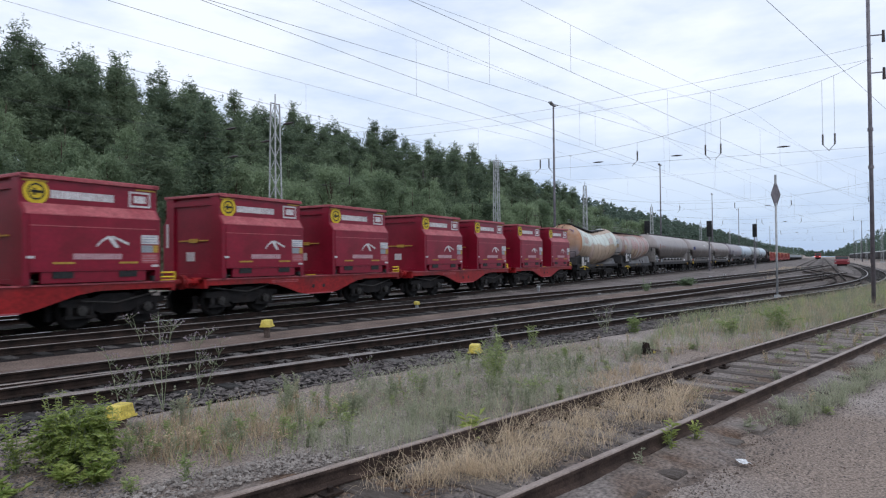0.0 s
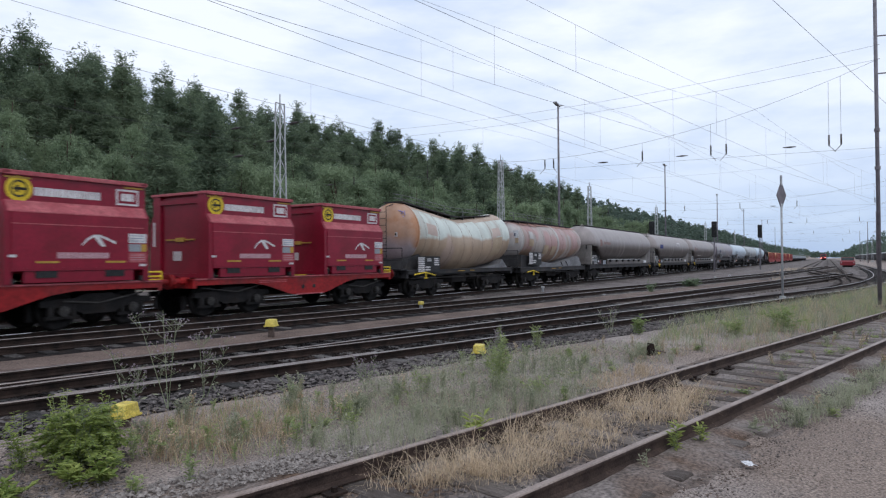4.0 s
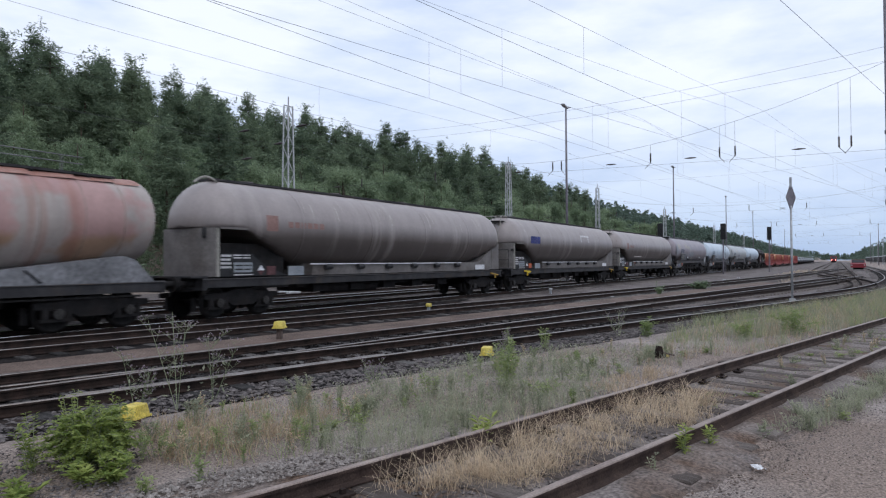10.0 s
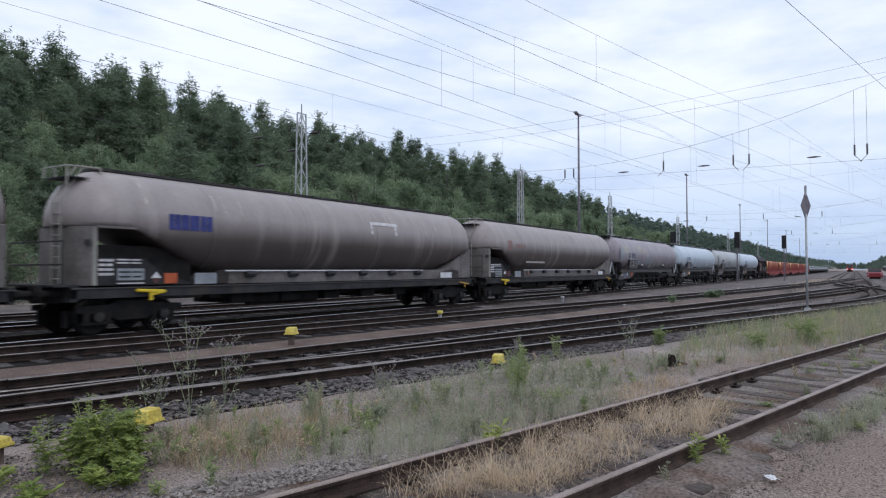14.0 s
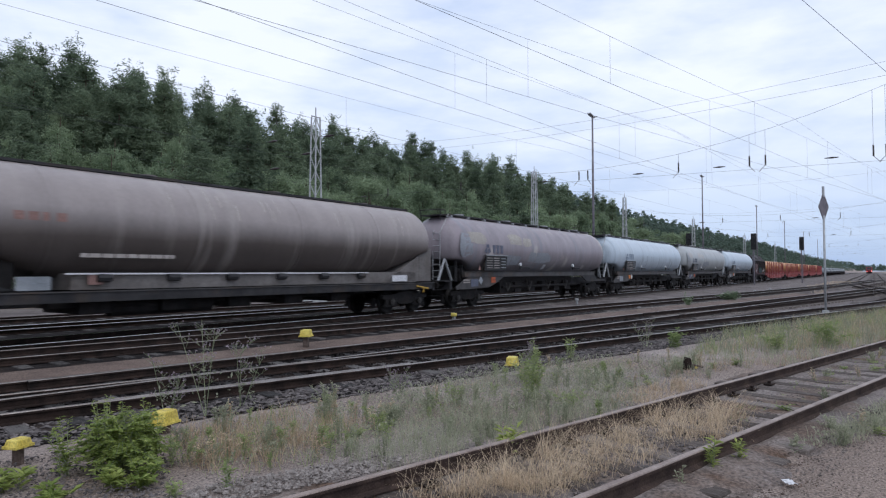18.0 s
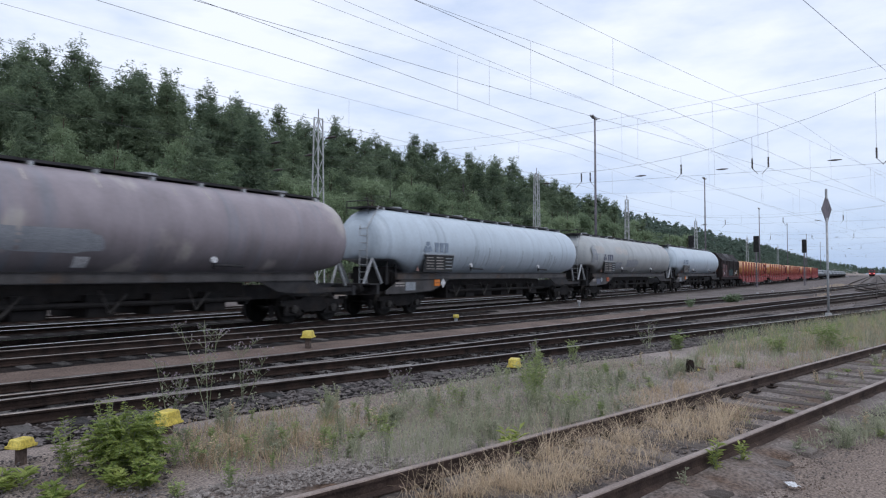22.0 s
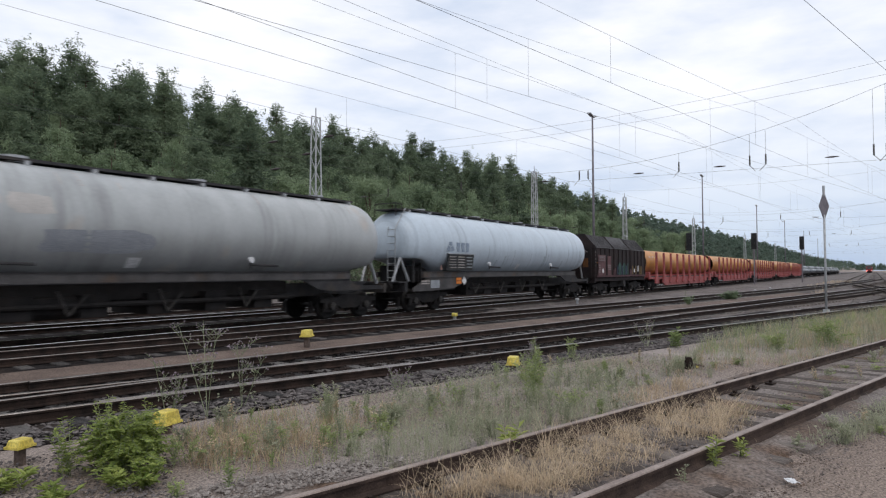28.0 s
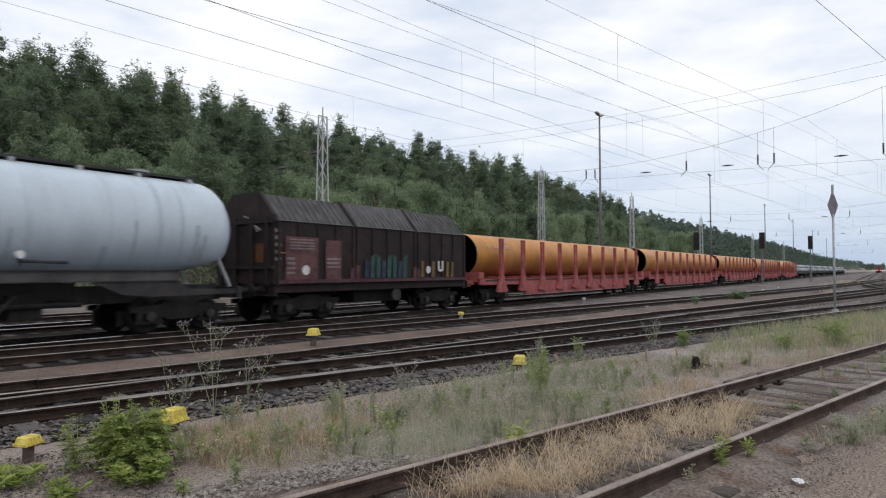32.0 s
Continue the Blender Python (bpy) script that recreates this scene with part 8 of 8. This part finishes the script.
def thistle(x, y, h, spread, seed, label):
    """A tall branching stem with small dull flower heads."""
    rng = np.random.default_rng(seed)
    t = thing("thistle", label, "weed", "tall thistles", at=pose(x, y, ground_z(x, y)))
    bm, fl = bmesh.new(), []
    for s in range(3):
        a = rng.uniform(0, 2 * math.pi)
        top = Vector((math.cos(a) * spread * 0.85, math.sin(a) * spread * 0.85, h * rng.uniform(0.7, 1.0)))
        rod(bm, (0, 0, 0), top * 0.5 + Vector((0, 0, 0.02)), 0.005, 5, 0.004)
        rod(bm, top * 0.5 + Vector((0, 0, 0.02)), top, 0.004, 5, 0.002)
        for k in range(8):
            u = rng.uniform(0.28, 0.98)
            b = top * u
            az, L = rng.uniform(0, 2 * math.pi), spread * rng.uniform(0.2, 0.5)
            e = b + Vector((math.cos(az) * L, math.sin(az) * L, L * rng.uniform(0.5, 1.1)))
            rod(bm, b, e, 0.002, 4, 0.0012)
            fl.append(e)
            for j in range(3):
                m = b.lerp(e, rng.uniform(0.4, 0.9))
                e2 = m + Vector((rng.normal() * 0.05, rng.normal() * 0.05, 0.07))
                rod(bm, m, e2, 0.002, 3)
                fl.append(e2)
    tagged(part("stem", bm, M_STEM, t), kind="stuff")
    pts = np.array([tuple(f) for f in fl])
    v, f = tri_cloud(np.repeat(pts, 3, axis=0) + rng.normal(size=(len(pts) * 3, 3)) * 0.007, 0.018, rng, 1.0, 1, 1.2)
    tagged(raw("flower_head", v, f, M_FLOWER, t), kind="stuff")
    lp = np.array([(rng.normal() * spread * 0.3, rng.normal() * spread * 0.3, rng.uniform(0.05, h * 0.6)) for i in range(34)])
    v, f = tri_cloud(lp, 0.03, rng, 0.6, 1, 2.2)
    tagged(raw("foliage", v, f, M_GRASS, t), kind="stuff")
    return t


thistle(5.5, 7.35, 1.30, 0.42, 61, "tall branching thistle with dull mauve heads")
thistle(6.15, 7.45, 1.02, 0.40, 62, "branching thistle with dull mauve heads")
thistle(5.1, 7.6, 0.85, 0.35, 63, "branching thistle gone to seed")
thistle(7.7, 5.85, 0.45, 0.22, 64, "small pale branching weed on the stones")
thistle(16.4, 4.75, 0.75, 0.35, 65, "pale branching weed by the track")
thistle(11.9, 5.9, 0.55, 0.28, 66, "pale branching weed behind the marker")


# ---- loose stones ----
def stones(name, label, poly, n, size, seed, material=None, flat=0.6, level=None):
    rng = np.random.default_rng(seed)
    p = in_patch(rng, poly, n)
    verts, faces = [], []
    base = np.array([(1, 0, 0), (-1, 0, 0), (0, 1, 0), (0, -1, 0), (0.2, 0.1, 1), (-0.1, 0, -1)], float)
    tri = [(0, 2, 4), (2, 1, 4), (1, 3, 4), (3, 0, 4), (2, 0, 5), (1, 2, 5), (3, 1, 5), (0, 3, 5)]
    for x, y in p:
        s = size * rng.uniform(0.4, 1.3)
        q = (base + rng.normal(size=base.shape) * 0.25) * np.array([1, rng.uniform(0.5, 1.0), flat * rng.uniform(0.6, 1.2)]) * s
        a = rng.uniform(0, 2 * math.pi)
        c, d = math.cos(a), math.sin(a)
        q = np.stack([q[:, 0] * c - q[:, 1] * d, q[:, 0] * d + q[:, 1] * c, q[:, 2]], axis=1) + np.array([x, y, (ground_z(x, y) + 0.03 if level is None else level) + s * 0.15])
        k = len(verts)
        verts += q.tolist()
        faces += [tuple(i + k for i in t) for t in tri]
    return tagged(raw(name, verts, faces, material or M_STONE), label, "stones", kind="stuff")


def edge_band(f, lo, hi, x0, x1):
    return [(x0, f(x0) + lo), (x1, f(x1) + lo), (x1, f(x1) + hi), (x0, f(x0) + hi)]


stones("ballast_edge", "grey slaty ballast stones along the near track", edge_band(track_near, -2.05, -0.85, 2, 22), 5600, 0.045, 71, flat=0.4, level=-0.165)
stones("ballast_stones", "dark ballast stones between the rails", edge_band(track_near, -0.7, 0.7, 2, 20), 2200, 0.045, 72, M_BALLAST, level=-0.16)
stones("ballast_stones", "dark ballast stones in the middle track", edge_band(track_mid, -0.7, 0.7, 3, 26), 1800, 0.045, 73, M_BALLAST, level=-0.16)
stones("pebbles", "pale pebbles along the siding rail", [(2.9, 4.62), (4.9, 3.9), (5.4, 4.0), (5.2, 4.3), (3.6, 4.95), (3.0, 5.0)], 1300, 0.021, 74, M_PEBBLE, level=-0.145)
stones("ballast_stones", "dark stones between the siding sleepers", edge_band(siding, -0.68, 0.68, 3.5, 9), 2300, 0.028, 75, M_STONE, level=-0.18)
stones("ballast_stones", "brown stones between the siding sleepers", edge_band(siding, -0.68, 0.68, 9, 24), 1100, 0.030, 78, M_STONE, level=-0.18)
stones("rubble", "grey slaty rubble round the bush", [(2.2, 4.9), (3.4, 4.9), (4.4, 6.7), (4.4, 7.0), (2.2, 7.4)], 1500, 0.022, 171, flat=0.5)
stones("rubble", "scattered brown rubble outside the siding rail", [(4.2, 1.7), (9, 0.5), (13, -0.6), (12.5, -1.0), (9, -0.1), (4.6, 0.9)], 900, 0.015, 172, M_SOIL)
stones("rubble", "scattered grey rubble over the yard ground", [(3.6, 4.9), (9, 2.9), (15, 2.2), (15, 4.8), (8, 6.4), (4, 6.9)], 1600, 0.016, 173, M_PEBBLE, flat=0.5)
stones("grit", "loose grit on the open ground", [(2, 0), (14, -3), (14, 6), (2.5, 7)], 6500, 0.009, 76)
stones("grit", "brown grit outside the siding", [(4.4, 1.6), (9, 0.6), (16, -1.4), (15, -2.6), (9, -0.9), (4.4, 0.6)], 3000, 0.009, 77, M_SOIL)
stones("grit", "sandy grit over the soil's edge", [(4.4, 1.9), (9, 0.9), (16, -1.0), (15, -2.2), (9, -0.5), (4.4, 0.9)], 2400, 0.010, 79, M_EARTH)
stones("grit", "brown grit along the grass", [(3, 4.9), (9, 3.2), (15, 2.0), (15, 4.5), (8, 6.4), (4, 6.9)], 3000, 0.009, 80, M_SOIL)


# ---- small things on the ground ----
lit = thing("paper_scrap", "crumpled white paper scrap on the grit", "litter", at=pose(6.57, 0.66, ground_z(6.57, 0.66) + 0.02, 0, 0, 35))
bm = bmesh.new()
bmesh.ops.create_grid(bm, x_segments=6, y_segments=4, size=0.5)
for v in bm.verts:
    v.co = (v.co.x * 0.15, v.co.y * 0.085, 0.02 + 0.03 * noise.noise((v.co.x * 4, v.co.y * 4, 2)))
part("crumpled_sheet", bm, M_PLACARD, lit)

shoe = thing("brake_shoe", "rusty iron stop block lying beside the siding", "stop block", at=pose(13.24, 3.0, ground_z(13.24, 3.0), 0, 0, -20))
part("block", prism([(-0.18, 0.0), (0.17, 0.0), (0.14, 0.05), (0.0, 0.08), (-0.05, 0.22), (-0.12, 0.24), (-0.16, 0.10)], -0.05, 0.05), M_RUST, shoe)
part("handle", Rods(((0.0, 0, 0.10), (0.27, -0.10, 0.03)), r=0.018), M_POST, shoe)
part("painted_tip", B((0.08, 0.2, -0.055, 0.055, 0.0, 0.06), bevel=0.01), M_YELLOW, shoe, "worn yellow paint")


def peg(x, y, h, label, yellow=True):
    t = thing("marker_peg", label, "peg", "small marker pegs", at=pose(x, y, ground_z(x, y)))
    part("stake", B((-0.05, 0.05, -0.05, 0.05, -0.1, h), bevel=0.008), M_GALV, t)
    part("head", B((-0.09, 0.09, -0.09, 0.09, h, h + 0.13), bevel=0.025), M_YELLOW if yellow else M_DIRTYWHITE, t)
    return t


peg(20.5, 13.0, 0.22, "short stake with a pale yellow head")
peg(35.5, 14.2, 0.20, "low pale peg beside the third track", False)
peg(33.0, 9.9, 0.05, "low white stone-like peg", False)
peg(44.0, 9.3, 0.06, "low white peg between tracks", False)
peg(62.0, 8.6, 0.2, "low pale peg between far tracks", False)
peg(70.0, 8.4, 0.2, "low pale peg between far tracks", False)

# rail fastenings on the siding
fm = bpy.data.meshes.new("fastening")
bm = B((-0.09, 0.09, -0.06, 0.06, 0.0, 0.02), (-0.02, 0.02, -0.02, 0.02, 0.02, 0.06))
bm.to_mesh(fm)
bm.free()
fm.materials.append(M_RUST)
sid = [o for o in bpy.data.objects if o.name == "railway_track"][0]
x = 1.0
for i in range(14):
    px = 3.6 + i * 0.66
    for off in (0.62, -0.62):
        ob = new("fastening", fm)
        ob.parent, ob.matrix_basis = sid, pose(px - off * 0.24, siding(px) + off, -0.15, 0, 0, -14)


# ---- far trains standing in the yard ----
def far_loco(x, y, label, lights):
    t = thing("locomotive", label, "locomotive", "far locomotives", at=pose(x, y, 0.0))
    part("body", prism([(0, 1.1), (0, 2.2), (0.9, 3.7), (17, 3.7), (18, 2.2), (18, 1.1)], -1.45, 1.45), M_LOCORED, t)
    part("roof", B((1.2, 16.6, -1.2, 1.2, 3.7, 3.95)), M_UNDER, t)
    part("windscreen", prism([(0.10, 2.45), (0.75, 3.5), (0.72, 3.52), (0.06, 2.47)], -1.1, 1.1), M_GLASS, t)
    part("underframe", B((0.4, 17.6, -1.3, 1.3, 0.3, 1.1)), M_BLACK, t)
    for yy in (-1.0, 1.0):
        part("headlight", Rods(((-0.06, yy, 1.65), (0.0, yy, 1.65)), r=0.14, seg=10), M_HEADLIGHT if lights else M_DIRTYWHITE, t)
    return t


far_loco(430, 2.2, "distant red locomotive with its lights on", True)
cart = thing("rail_tractor", "low dark red rail tractor on the curved track", "rail tractor", at=pose(137, -3.0, 0.0, 0, 0, -1.3))
part("body", prism([(0, 0.35), (0, 1.0), (0.5, 1.15), (5.6, 1.15), (5.8, 0.9), (5.8, 0.35)], -1.15, 1.15), M_LOCORED, cart)
part("cab", prism([(1.2, 1.15), (1.6, 1.75), (3.9, 1.75), (4.2, 1.15)], -1.0, 1.0), M_LOCORED, cart)
part("windscreen", prism([(1.23, 1.22), (1.56, 1.70), (1.54, 1.71), (1.2, 1.23)], -0.95, 0.95), M_GLASS, cart)
for px in (1.1, 4.7):
    part("wheelset", Rods(((px, -0.8, 0.35), (px, 0.8, 0.35)), r=0.35, seg=16), M_BLACK, cart)
for yy in (-0.95, 0.95):
    part("headlight", Rods(((-0.04, yy, 0.8), (0.02, yy, 0.8)), r=0.1, seg=10), M_DIRTYWHITE, cart)
for k, (x, y) in enumerate(((150, -14.0), (187, -14.5), (228, -15.0), (275, -15.6), (330, -16.2), (395, -17.0), (470, -18.0))):
    lattice_mast(x, y, 10.6)
for x, y in ((205, -11.0), (262, -11.6), (350, -12.5)):
    lamp_mast(x, y, 13.5)
for i in range(20):
    t = thing("parked_wagon", "long pale-roofed wagon standing in the yard", "freight wagon", "parked wagons", at=pose(262 + i * 19.5, -21.0, 0.0))
    part("body", B((0.3, 18.7, -1.4, 1.4, 1.2, 3.4), bevel=0.05), M_UNDER if i % 2 else M_HOPPER, t)
    part("roof", prism_x([(-1.42, 3.4), (-0.9, 3.8), (0.9, 3.8), (1.42, 3.4)], 0.25, 18.75), M_DIRTYWHITE, t)
    part("underframe", B((0.4, 18.6, -1.2, 1.2, 0.35, 1.2)), M_BLACK, t)


# ---- all that moves ----
def motions():
    for ob, x, lift in BASE:
        walk(ob, [(float(t), ride(x - run(t), lift)) for t in range(33)])
    for w, k in WHEELS:
        walk(w, [(i / 15, Matrix.Translation((k, 0, 0.46)) @ Matrix.Rotation(-run(i / 15) / 0.46, 4, "Y")) for i in range(481)])


motions()
